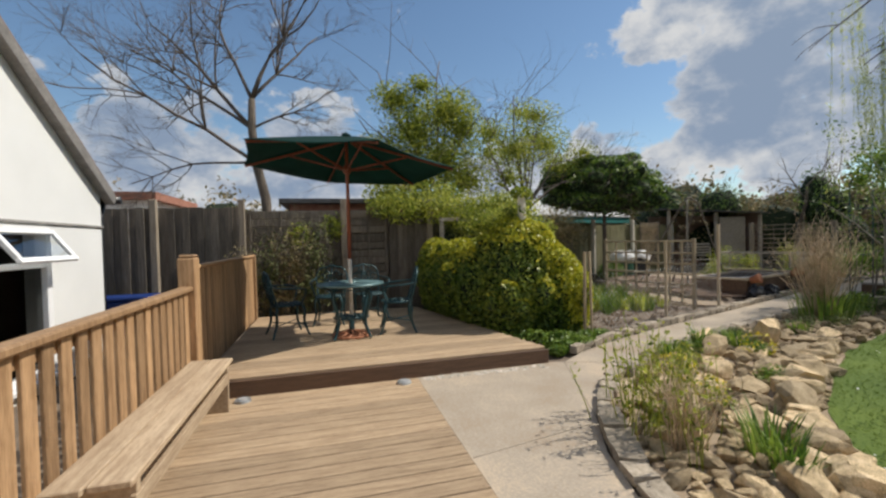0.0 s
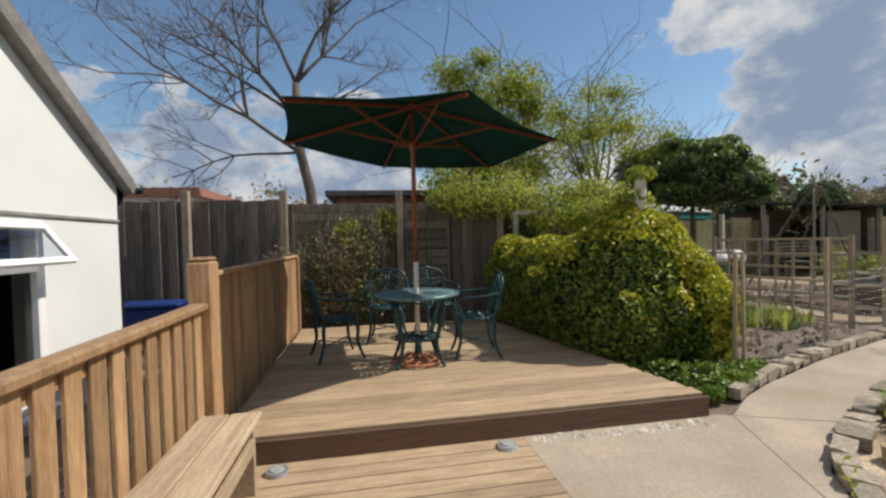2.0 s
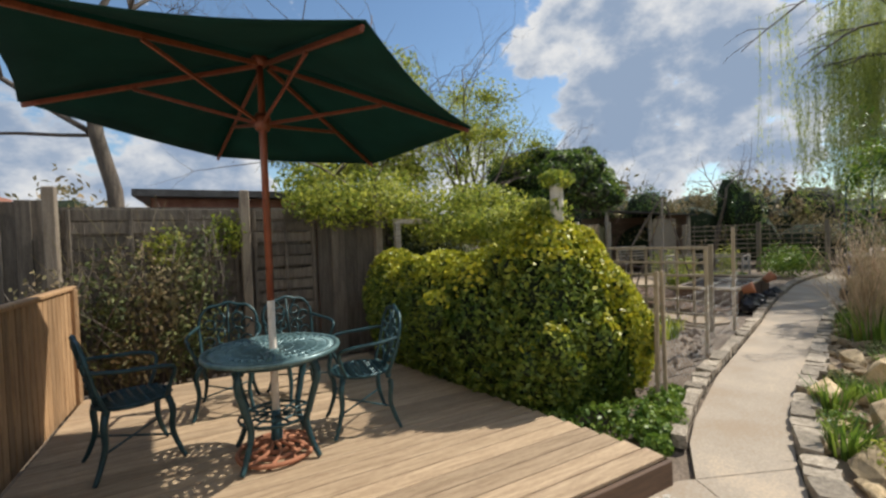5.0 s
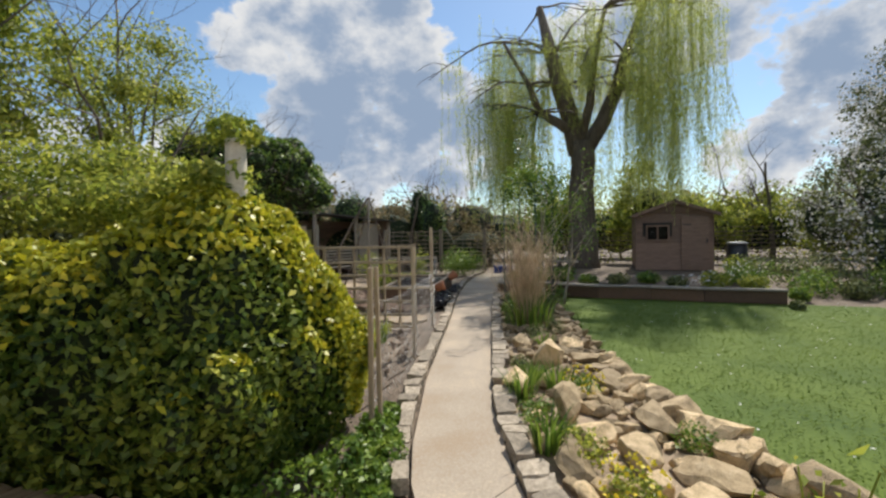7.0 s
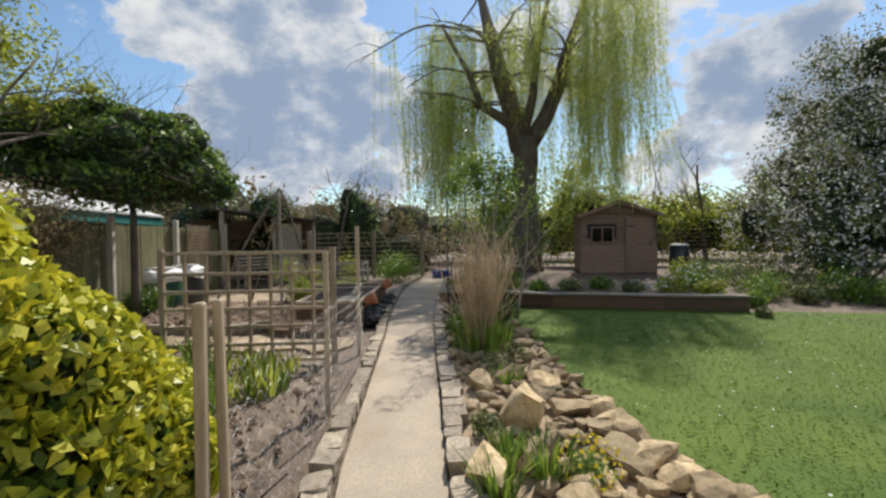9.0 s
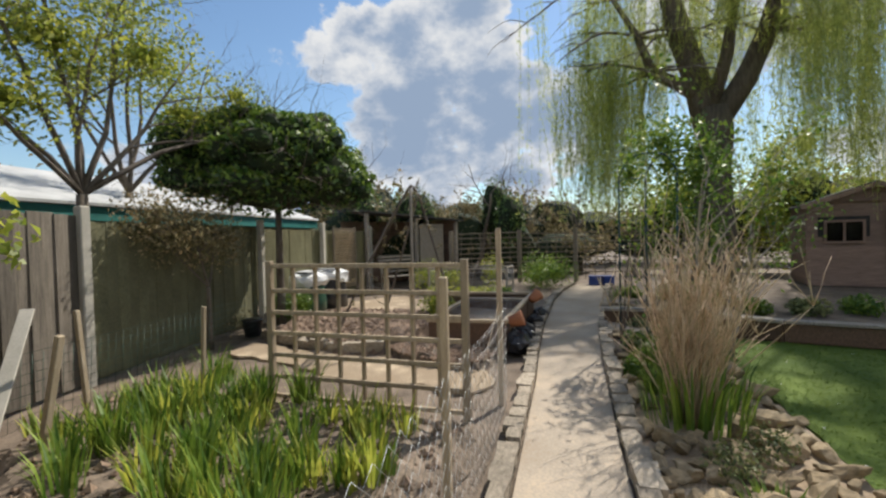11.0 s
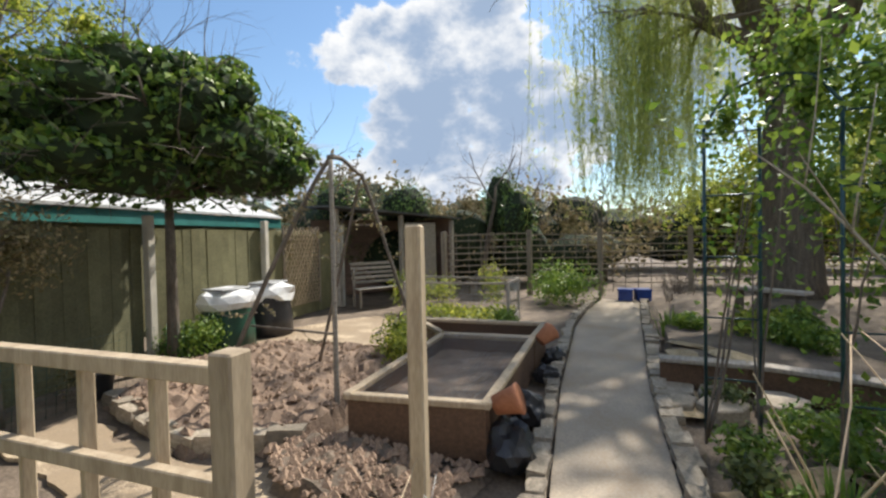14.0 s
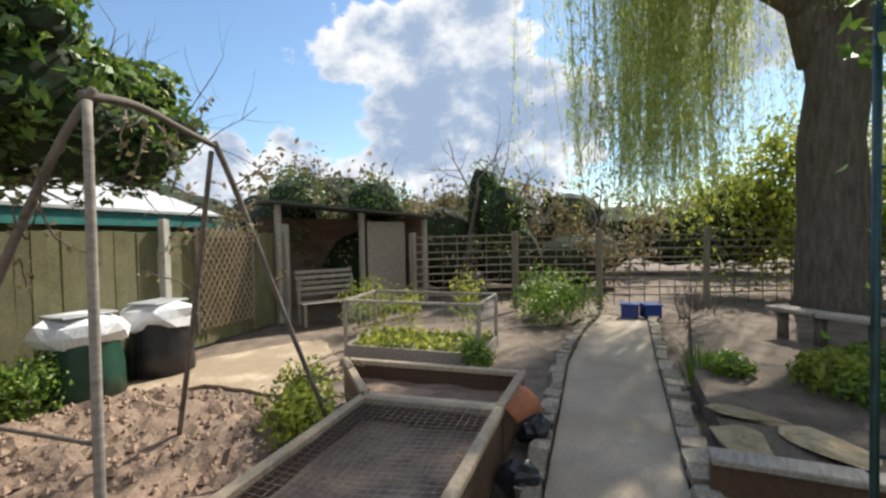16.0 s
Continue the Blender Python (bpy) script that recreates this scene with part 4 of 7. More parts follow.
def patio_table(x, y, z):
    t = thing("garden_table", "round green cast-metal garden table with a pierced top", "table", m=pose(x, y, z))
    t.scale = (0.80, 0.80, 1.0)
    R0 = 0.55
    top = []
    for r in (0.075, 0.17, 0.27, 0.37, 0.46):
        top.append(wire(ring(r, 0.715, 36), 0.014))
    for k in range(36):
        a = 2 * math.pi * k / 36
        r0 = 0.06 if k % 3 == 0 else 0.16
        b = a + 0.09
        top.append(wire([(r0 * math.cos(a), r0 * math.sin(a), 0.715), (0.35 * math.cos(b), 0.35 * math.sin(b), 0.717), (0.54 * math.cos(a), 0.54 * math.sin(a), 0.715)], 0.013))
        b = a - 0.09
        top.append(wire([(0.2 * math.cos(a), 0.2 * math.sin(a), 0.714), (0.4 * math.cos(b), 0.4 * math.sin(b), 0.716), (0.54 * math.cos(a), 0.54 * math.sin(a), 0.714)], 0.012))
    part("tabletop", tube_mesh("tabletop", top, "tabletop", 5), "tabletop", t, "pierced pale green metal top")
    ro, ri = R0, R0 - 0.04
    V, F = [], []
    n = 40
    for k in range(n):
        a = 2 * math.pi * k / n
        for r, zz in ((ri, 0.705), (ro, 0.70), (ro + 0.006, 0.715), (ro, 0.73), (ri, 0.728)):
            V.append((r * math.cos(a), r * math.sin(a), zz))
    for k in range(n):
        for j in range(5):
            F.append((k * 5 + j, k * 5 + (j + 1) % 5, ((k + 1) % n) * 5 + (j + 1) % 5, ((k + 1) % n) * 5 + j))
    part("rim", raw_mesh("rim", V, F, "tabletop", True), "tabletop", t)
    for k in range(4):
        a = math.pi / 4 + k * math.pi / 2
        c, s = math.cos(a), math.sin(a)
        leg = curve_pts([(0.34 * c, 0.34 * s, 0.70), (0.42 * c, 0.42 * s, 0.58), (0.35 * c, 0.35 * s, 0.38), (0.30 * c, 0.30 * s, 0.24), (0.36 * c, 0.36 * s, 0.09), (0.42 * c, 0.42 * s, 0.01)], 5)
        part("leg", tube_mesh("leg", [[(p, 0.036 - 0.016 * i / len(leg)) for i, p in enumerate(leg)]], "iron", 8), "iron", t)
    shelf = [wire(ring(0.29, 0.27, 24), 0.012), wire(ring(0.17, 0.27, 18), 0.009)]
    for k in range(12):
        a = 2 * math.pi * k / 12
        shelf.append(wire([(0.06 * math.cos(a), 0.06 * math.sin(a), 0.27), (0.29 * math.cos(a + 0.3), 0.29 * math.sin(a + 0.3), 0.27)], 0.009))
    part("shelf", tube_mesh("shelf", shelf, "iron", 5), "iron", t)
    apron = [wire(ring(0.40, 0.66, 28), 0.01)]
    part("apron", tube_mesh("apron", apron, "iron", 5), "iron", t)


PX, PY = 0.29, 5.85
patio_table(PX, PY, 0.18)
chair(pose(0.93, 5.98, 0.18, 0, 0, 84))
chair(pose(-0.56, 6.28, 0.18, 0, 0, -72))
chair(pose(0.02, 6.93, 0.18, 0, 0, 172))
chair(pose(0.66, 6.98, 0.18, 0, 0, 196))


def parasol():
    u = thing("parasol", "large dark green hexagonal garden parasol with varnished wooden ribs", "parasol", m=pose(PX, PY, 0.18))
    rim_z, apex_z, r = 2.30, 2.70, 1.45
    tilt = Matrix.Translation((0, 0, rim_z)) @ Matrix.Rotation(radians(4.0), 4, "Y") @ Matrix.Rotation(radians(-1.8), 4, "X") @ Matrix.Translation((0, 0, -rim_z))
    ang = [radians(40 + 60 * k) for k in range(6)]
    part("pole", tube_mesh("pole", [[((0, 0, 1.05), 0.024), ((0, 0, 2.2), 0.024), ((0, 0, 2.68), 0.02)]], "redwood", 10), "redwood", u, "varnished red-brown pole")
    part("lower_pole", tube_mesh("lower_pole", [[((0, 0, 0.08), 0.025), ((0, 0, 0.705), 0.025), ((0, 0, 1.05), 0.025)]], "palewood", 10), "palewood", u, "faded pale lower pole")
    part("finial", tube_mesh("finial", [[((0, 0, 2.69), 0.07), ((0, 0, 2.72), 0.06), ((0, 0, 2.74), 0.03), ((0, 0, 2.75), 0.008)]], "parasol", 10), "parasol", u)
    # canopy: sagging panels between the ribs
    V, F = [], []
    rows, cols = 8, 8
    for s in range(6):
        a0, a1 = ang[s], ang[s] + radians(60)
        base = len(V)
        for i in range(rows + 1):
            t = i / rows
            for j in range(cols + 1):
                w = j / cols
                p0 = Vector((math.cos(a0), math.sin(a0), 0))
                p1 = Vector((math.cos(a1), math.sin(a1), 0))
                p = (p0 * (1 - w) + p1 * w) * r * t
                z = apex_z + (rim_z - apex_z) * (t ** 1.08) - 0.05 * math.sin(math.pi * w) * t * (1 - 0.5 * t)
                edge = 1 - 0.035 * math.sin(math.pi * w) * t
                V.append((p.x * edge, p.y * edge, z))
        for i in range(rows):
            for j in range(cols):
                a = base + i * (cols + 1) + j
                F.append((a, a + 1, a + cols + 2, a + cols + 1))
    me = raw_mesh("canopy", V, F, "parasol", True)
    ob = part("canopy", me, "parasol", u, "dark green canvas", tilt)
    md = ob.modifiers.new("thickness", "SOLIDIFY")
    md.thickness = 0.004
    part("runner", tube_mesh("runner", [[((0, 0, 2.20), 0.045), ((0, 0, 2.24), 0.055), ((0, 0, 2.28), 0.055), ((0, 0, 2.31), 0.04)]], "redwood", 10), "redwood", u)
    part("top_hub", tube_mesh("top_hub", [[((0, 0, 2.63), 0.04), ((0, 0, 2.66), 0.055), ((0, 0, 2.70), 0.05)]], "redwood", 10), "redwood", u)
    for a in ang:
        c, s = math.cos(a), math.sin(a)
        rib = part("rib", bar((0.04 * c, 0.04 * s, apex_z - 0.06), (r * 0.985 * c, r * 0.985 * s, rim_z - 0.022), 0.018, 0.03), "redwood", u, m=tilt)
        mid = 0.55
        part("strut", bar((0.05 * c, 0.05 * s, 2.25), (r * mid * c, r * mid * s, apex_z - 0.045 + (rim_z - apex_z) * mid - 0.01), 0.016, 0.024), "redwood", rib)
    base = []
    for rr in (0.10, 0.17, 0.25):
        base.append(wire(ring(rr, 0.03 + (0.25 - rr) * 0.12, 24), 0.016))
    for k in range(10):
        a = 2 * math.pi * k / 10
        base.append(wire(curve_pts([(0.03 * math.cos(a), 0.03 * math.sin(a), 0.09), (0.14 * math.cos(a + 0.35), 0.14 * math.sin(a + 0.35), 0.06), (0.25 * math.cos(a), 0.25 * math.sin(a), 0.02)], 4), 0.014))
    part("base", tube_mesh("base", base, "terracotta", 6), "terracotta", u, "rusty red cast base")
    part("base_tube", tube_mesh("base_tube", [[((0, 0, 0.0), 0.05), ((0, 0, 0.1), 0.04), ((0, 0, 0.3), 0.034)]], "iron", 10), "iron", u)


parasol()

# ---- things between house and railing ----
def side_yard():
    b = thing("storage_box", "blue plastic crate by the fence", "crate", m=pose(-3.25, 8.15, 0.0))
    part("body", box(-0.42, -0.25, 0.0, 0.42, 0.25, 0.60, 0.02), "bluething", b)
    part("lid", box(-0.44, -0.27, 0.603, 0.44, 0.27, 0.66, 0.012), "bluething", b)
    part("handle", box(-0.12, -0.30, 0.40, 0.12, -0.252, 0.45, 0.01), "black", b)
    w = thing("plank_stack", "grey weathered boards leaning in the side yard", "boards")
    for k in range(3):
        part("board", bar((-2.86 + 0.02 * k, 7.22 + 0.05 * k, 0.27), (-1.85 - 0.03 * k, 7.22 + 0.05 * k, 0.30), 0.03, 0.54 + 0.03 * k), "greywood", w)


side_yard()

# ---- plants: functions ----
def blob_points(blobs, n, rng, shell=0.22):
    """Points on the outside of a union of ellipsoids (x, y, z, rx, ry, rz), with their outward directions."""
    B = np.array(blobs, float)
    area = (B[:, 3] * B[:, 4] + B[:, 3] * B[:, 5] + B[:, 4] * B[:, 5])
    pick = rng.choice(len(B), int(n * 2.2), p=area / area.sum())
    d = rng.normal(0, 1, (len(pick), 3))
    d /= np.linalg.norm(d, axis=1, keepdims=True)
    rad = 1 + rng.uniform(-shell, 0.06, len(pick))
    p = B[pick, :3] + d * B[pick, 3:] * rad[:, None]
    ok = np.ones(len(p), bool)
    for k in range(len(B)):
        q = (p - B[k, :3]) / (B[k, 3:] * (1 - shell * 1.1))
        ok &= ((q ** 2).sum(1) > 1) | (pick == k)
    out = d / B[pick, 3:]
    out /= np.linalg.norm(out, axis=1, keepdims=True)
    return p[ok][:n], out[ok][:n]


def ragged(blobs, rng, k=4, size=0.38):
    """Adds smaller lumps on the outside, so that the outline is uneven."""
    out = list(blobs)
    for x, y, z, rx, ry, rz in blobs:
        for _ in range(k):
            d = rng.normal(0, 1, 3)
            d[2] = abs(d[2]) * 0.8 - 0.15
            d /= np.linalg.norm(d)
            s = size * rng.uniform(0.6, 1.25)
            out.append((x + d[0] * rx * 0.92, y + d[1] * ry * 0.92, z + d[2] * rz * 0.92, rx * s, ry * s, rz * s))
    return out


# Near-black lumps within the foliage stand in for its inner shade.
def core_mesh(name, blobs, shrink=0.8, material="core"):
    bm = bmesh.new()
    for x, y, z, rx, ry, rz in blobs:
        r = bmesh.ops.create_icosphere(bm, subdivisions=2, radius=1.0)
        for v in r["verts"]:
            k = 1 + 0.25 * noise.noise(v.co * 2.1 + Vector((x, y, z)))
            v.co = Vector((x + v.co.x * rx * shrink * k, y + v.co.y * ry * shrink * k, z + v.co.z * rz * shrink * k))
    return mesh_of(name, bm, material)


def limb(start, direction, length, r0, rng, bend=0.25, steps=6, r1=None, droop=0.0):
    p = Vector(start)
    d = Vector(direction).normalized()
    r1 = r0 * 0.35 if r1 is None else r1
    path = [(p.copy(), r0)]
    for k in range(steps):
        d = (d + Vector(rng.normal(0, bend, 3)) * 0.5 + Vector((0, 0, -droop))).normalized()
        p = p + d * (length / steps)
        path.append((p.copy(), r0 + (r1 - r0) * (k + 1) / steps))
    return path


def branching(start, direction, length, r0, rng, depth, kids=3, bend=0.25, shrink=0.62, up=0.1, droop=0.0, out=None):
    """A limb with branches on branches; returns all paths."""
    out = [] if out is None else out
    path = limb(start, direction, length, r0, rng, bend, 6 if depth > 1 else 4, droop=droop)
    out.append(path)
    if depth > 0:
        for k in range(kids):
            i = int(rng.integers(2, len(path)))
            p, r = path[i]
            d = (Vector(path[i][0]) - Vector(path[i - 1][0])).normalized()
            side = Vector(rng.normal(0, 1, 3)).cross(d).normalized()
            nd = (d * 0.75 + side * 0.8 + Vector((0, 0, up))).normalized()
            branching(p, nd, length * shrink * rng.uniform(0.75, 1.15), r * 0.68, rng, depth - 1, kids, bend, shrink, up, droop, out)
    return out


def bush(name, label, category, blobs, n, leaf, size, group="", core=True, seed=1, tips=None, wood=None, shell=0.25):
    rng = np.random.default_rng(seed)
    t = thing(name, label, category, group)
    p, o = blob_points(blobs, n, rng, shell)
    part("leaves", leaves_mesh("leaves", p, o, size, size * 0.55, leaf, rng), leaf, t)
    if tips:
        # Golden leaves gather on upward and +x faces: own colour plus painted sunlight.
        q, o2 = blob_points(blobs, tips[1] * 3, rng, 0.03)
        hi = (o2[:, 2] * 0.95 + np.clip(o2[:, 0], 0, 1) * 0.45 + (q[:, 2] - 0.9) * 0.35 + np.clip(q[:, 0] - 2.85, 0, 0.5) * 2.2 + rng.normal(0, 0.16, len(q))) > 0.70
        part("new_growth", leaves_mesh("new_growth", q[hi][:tips[1]] + o2[hi][:tips[1]] * 0.02, o2[hi][:tips[1]], size, size * 0.6, tips[0], rng), tips[0], t, "golden yellow leaves, coloured sunlit on top and sun side")
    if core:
        part("inner_twigs", core_mesh("inner_twigs", blobs), "core", t, "near-black lump for the shade inside the leaves")
    if wood:
        part("stems", tube_mesh("stems", wood, "twig", 5), "twig", t)
    return t


def tuft(name, label, category, x, y, z, r, h, n, material, group="", seed=1, width=0.012, lean=0.5):
    """Blades that rise from one clump."""
    rng = np.random.default_rng(seed)
    V, F = [], []
    for k in range(n):
        a, rr = rng.uniform(0, 6.28), r * math.sqrt(rng.uniform(0, 1))
        bx, by = x + rr * math.cos(a), y + rr * math.sin(a)
        hh = h * rng.uniform(0.55, 1.1)
        dx, dy = lean * hh * math.cos(a) * rng.uniform(0.1, 1), lean * hh * math.sin(a) * rng.uniform(0.1, 1)
        wx, wy = -math.sin(a) * width, math.cos(a) * width
        b0 = len(V)
        V += [(bx - wx, by - wy, z), (bx + wx, by + wy, z), (bx + dx * 0.4 + wx * 0.8, by + dy * 0.4 + wy * 0.8, z + hh * 0.6), (bx + dx * 0.4 - wx * 0.8, by + dy * 0.4 - wy * 0.8, z + hh * 0.6), (bx + dx, by + dy, z + hh * 0.95)]
        F += [(b0, b0 + 1, b0 + 2, b0 + 3), (b0 + 3, b0 + 2, b0 + 4)]
    return solo(name, raw_mesh(name, V, F, material), material, label, category, group)


def twig_clump(name, label, category, x, y, h, r, n, material, seed, group="", forks=3, thick=0.006):
    rng = np.random.default_rng(seed)
    paths = []
    for k in range(n):
        a = rng.uniform(0, 6.28)
        s = rng.uniform(0, 1)
        d = Vector((math.cos(a) * s * 0.28, math.sin(a) * s * 0.28, 1))
        st = (x + 0.25 * r * math.cos(a) * s, y + 0.25 * r * math.sin(a) * s, 0)
        main = limb(st, d, h * rng.uniform(0.6, 1.0), thick, rng, 0.16, 5, thick * 0.45)
        paths.append(main)
        for j in range(forks):
            i = int(rng.integers(2, 6))
            dd = Vector((rng.normal(0, 0.36), rng.normal(0, 0.36), 0.9))
            paths.append(limb(main[i][0], dd, h * rng.uniform(0.15, 0.4), thick * 0.6, rng, 0.2, 3, thick * 0.3))
    return solo(name, tube_mesh(name, paths, material, 4), material, label, category, group)


# ---- hedge beside the deck ----
HEDGE = [(2.15, 7.6, 0.60, 0.5, 0.75, 0.72), (2.25, 6.9, 0.70, 0.55, 0.75, 0.72), (2.45, 6.25, 0.70, 0.6, 0.65, 0.75), (2.72, 5.80, 0.80, 0.62, 0.50, 0.92),
         (3.15, 5.75, 0.62, 0.58, 0.48, 0.72), (2.55, 5.72, 0.55, 0.5, 0.42, 0.6), (3.42, 5.78, 0.50, 0.42, 0.45, 0.66), (2.85, 6.5, 0.7, 0.7, 0.7, 0.75), (2.95, 5.72, 0.92, 0.42, 0.36, 0.72),
         (2.05, 7.9, 0.8, 0.4, 0.5, 0.65), (3.2, 6.1, 0.8, 0.55, 0.5, 0.6)]
bush("hedge", "dense rounded evergreen hedge with golden variegated tips, partly coloured as sunlit", "hedge", ragged(HEDGE, np.random.default_rng(2), 6, 0.26), 44000, "hedge", 0.060, seed=3, tips=("hedge_tip", 24000), shell=0.16)
tuft("flowers", "pale flowers and weeds at the hedge foot", "flowers", 2.2, 5.55, 0.0, 0.12, 0.2, 30, "greenleaf", seed=71)
for i, (x, y, s) in enumerate(((2.62, 5.12, 0.30), (3.0, 5.08, 0.26), (3.35, 5.10, 0.22), (2.9, 4.86, 0.18), (3.15, 4.92, 0.2), (2.75, 4.72, 0.13), (2.35, 5.35, 0.22), (3.55, 5.2, 0.2), (3.75, 5.25, 0.16), (2.15, 5.9, 0.16), (3.35, 4.98, 0.14))):
    bush("ground_plant", "low bright green leafy plant beside the path", "plant", [(x, y, s * 0.25, s * 0.9, s * 0.75, s * 0.5), (x + s * 0.5, y + s * 0.3, s * 0.2, s * 0.65, s * 0.55, s * 0.4)], 550, "greenleaf", 0.05, "plants at the hedge foot", False, 40 + i)


def stone_column():
    t = thing("stone_post", "round weathered stone post topped with ivy", "post", m=pose(2.76, 5.68, 0))
    part("shaft", tube_mesh("shaft", [[((0, 0, -0.05), 0.065), ((0, 0, 1.0), 0.065), ((0, 0, 2.03), 0.06), ((0, 0, 2.07), 0.056)]], "cpost", 14), "cpost", t)
    rng = np.random.default_rng(5)
    p, o = blob_points([(0, 0, 2.11, 0.16, 0.16, 0.09)], 350, rng)
    part("ivy", leaves_mesh("ivy", p, o, 0.05, 0.035, "climber", rng), "climber", t, "yellow-green ivy on top")


stone_column()


def climbers():
    """The tangle on the fence behind the patio and the pergola bars behind the hedge."""
    bush("climber", "yellow-green climbing plant hanging over the fence", "climber", [(1.45, 8.45, 2.1, 0.5, 0.3, 0.32), (2.2, 8.5, 2.1, 0.6, 0.35, 0.35), (1.1, 8.5, 2.15, 0.35, 0.3, 0.25), (2.8, 8.8, 1.9, 0.5, 0.4, 0.5), (0.1, 8.58, 1.75, 0.25, 0.1, 0.3), (-0.5, 8.58, 1.6, 0.3, 0.1, 0.25)], 4600, "climber", 0.07, core=False, seed=11, shell=0.6)
    bush("climber", "loose climbing plant trailing along pergola bars", "climber", [(3.3, 8.3, 1.75, 0.8, 0.5, 0.3), (3.3, 7.9, 2.1, 0.9, 0.6, 0.3), (3.0, 7.4, 1.75, 0.6, 0.7, 0.25), (2.9, 6.5, 1.8, 0.35, 0.8, 0.16), (3.7, 7.5, 1.6, 0.6, 0.5, 0.35), (2.7, 5.9, 1.85, 0.22, 0.4, 0.13)], 11000, "climber", 0.065, core=False, seed=12, shell=0.75)
    bush("climber", "dense ivy over the old side fence", "climber", [(3.3, 9.15, 1.2, 0.8, 0.35, 0.75), (2.6, 8.75, 1.1, 0.5, 0.3, 0.8)], 6000, "farleaf", 0.07, core=True, seed=13, shell=0.4)
    for i, (x, h, s) in enumerate(((-1.0, 1.5, 0.40), (-0.6, 1.7, 0.45), (-0.2, 1.75, 0.35), (-0.9, 0.7, 0.45), (-0.3, 0.9, 0.5), (-1.5, 1.3, 0.35))):
        bush("shrub", "sparse leggy shrub with small olive leaves before the fence", "shrub", [(x, 8.35, h * 0.62, s, 0.28, h * 0.5)], 850, "brownleaf" if i % 2 else "farleaf", 0.06, "shrubs before the fence", False, 20 + i, shell=0.95,
             wood=[limb((x + 0.06 * k - 0.12, 8.4, 0), (0.2 * (k - 2), -0.1, 1), h * (0.8 + 0.1 * k), 0.012, np.random.default_rng(90 + k + i), 0.2, 6, 0.004) for k in range(5)])
    for i, (x, h) in enumerate(((-1.5, 1.5), (-1.1, 1.7), (-0.75, 1.9), (-0.4, 1.8), (-0.1, 1.7))):
        twig_clump("leggy_shrub", "thin brown stemmed shrub before the fence", "shrub", x, 8.38, h, 0.45, 11, "brownleaf" if i % 2 else "twig", 240 + i, "shrubs before the fence", 5, 0.0045)
    p = thing("pergola", "old timber pergola posts and bars among climbers", "pergola")
    for x, y in ((2.25, 8.3), (3.9, 8.6), (3.55, 7.1)):
        part("post", box(x - 0.04, y - 0.04, -0.05, x + 0.04, y + 0.04, 1.85, 0.006), "greywood", p)
    part("bar", bar((2.2, 8.3, 1.87), (4.0, 8.62, 1.87), 0.05, 0.07), "greywood", p)
    part("bar", bar((3.9, 8.6, 1.8), (3.5, 7.0, 1.8), 0.05, 0.07), "greywood", p)


climbers()


# ---- trees ----
def bare_tree():
    rng = np.random.default_rng(4)
    t = thing("bare_tree", "tall bare spring tree with spreading grey branches behind the fence", "tree")
    x, y = -1.55, 12.5
    trunk = [((x, y, 0), 0.16), ((x + 0.02, y, 1.5), 0.14), ((x - 0.03, y, 2.7), 0.13), ((x - 0.25, y, 3.7), 0.12), ((x - 0.32, y, 4.6), 0.11), ((x - 0.3, y, 5.4), 0.09)]
    part("trunk", tube_mesh("trunk", [trunk], "bark", 9), "bark", t)
    paths = []
    for d, ln, r, st in (((-0.9, -0.1, 0.45), 4.2, 0.055, 3), ((-0.55, 0, 0.9), 4.0, 0.06, 4), ((0.1, 0, 1), 4.0, 0.065, 5), ((0.6, 0.1, 0.75), 3.2, 0.05, 5), ((0.9, 0, 0.3), 2.4, 0.04, 4), ((-1, 0.1, 0.12), 3.2, 0.04, 3), ((-0.2, 0.3, 1), 3.4, 0.05, 5), ((-0.75, 0.2, 0.75), 3.8, 0.05, 4)):
        branching(trunk[st][0], d, ln, r, rng, 3, 8, 0.22, 0.5, 0.12, out=paths)
    part("branches", tube_mesh("branches", paths, "twig", 4), "twig", t)


bare_tree()


def leafy_tree(name, label, x, y, trunk_h, r0, blobs, n, leaf, size, seed, depth=2, lean=(0, 0), shell=0.9, core=False, spread=1.0):
    rng = np.random.default_rng(seed)
    t = thing(name, label, "tree")
    top = Vector((x + lean[0], y + lean[1], trunk_h))
    trunk = [(Vector((x, y, -0.05)), r0 * 1.3), (Vector((x, y, 0)).lerp(top, 0.3), r0), (Vector((x, y, 0)).lerp(top, 0.7), r0 * 0.85), (top, r0 * 0.7)]
    part("trunk", tube_mesh("trunk", [trunk], "bark", 8), "bark", t)
    paths = []
    for b in blobs:
        c = Vector(b[:3])
        branching(top, c - top, (c - top).length * spread + b[5] * 0.3, r0 * 0.45, rng, depth, 3, 0.2, 0.5, 0.1, out=paths)
    part("branches", tube_mesh("branches", paths, "twig", 4), "twig", t)
    p, o = blob_points(blobs, n, rng, shell)
    part("crown", leaves_mesh("crown", p, o, size, size * 0.5, leaf, rng), leaf, t)
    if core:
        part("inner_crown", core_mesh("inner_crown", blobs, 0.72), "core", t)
    return t


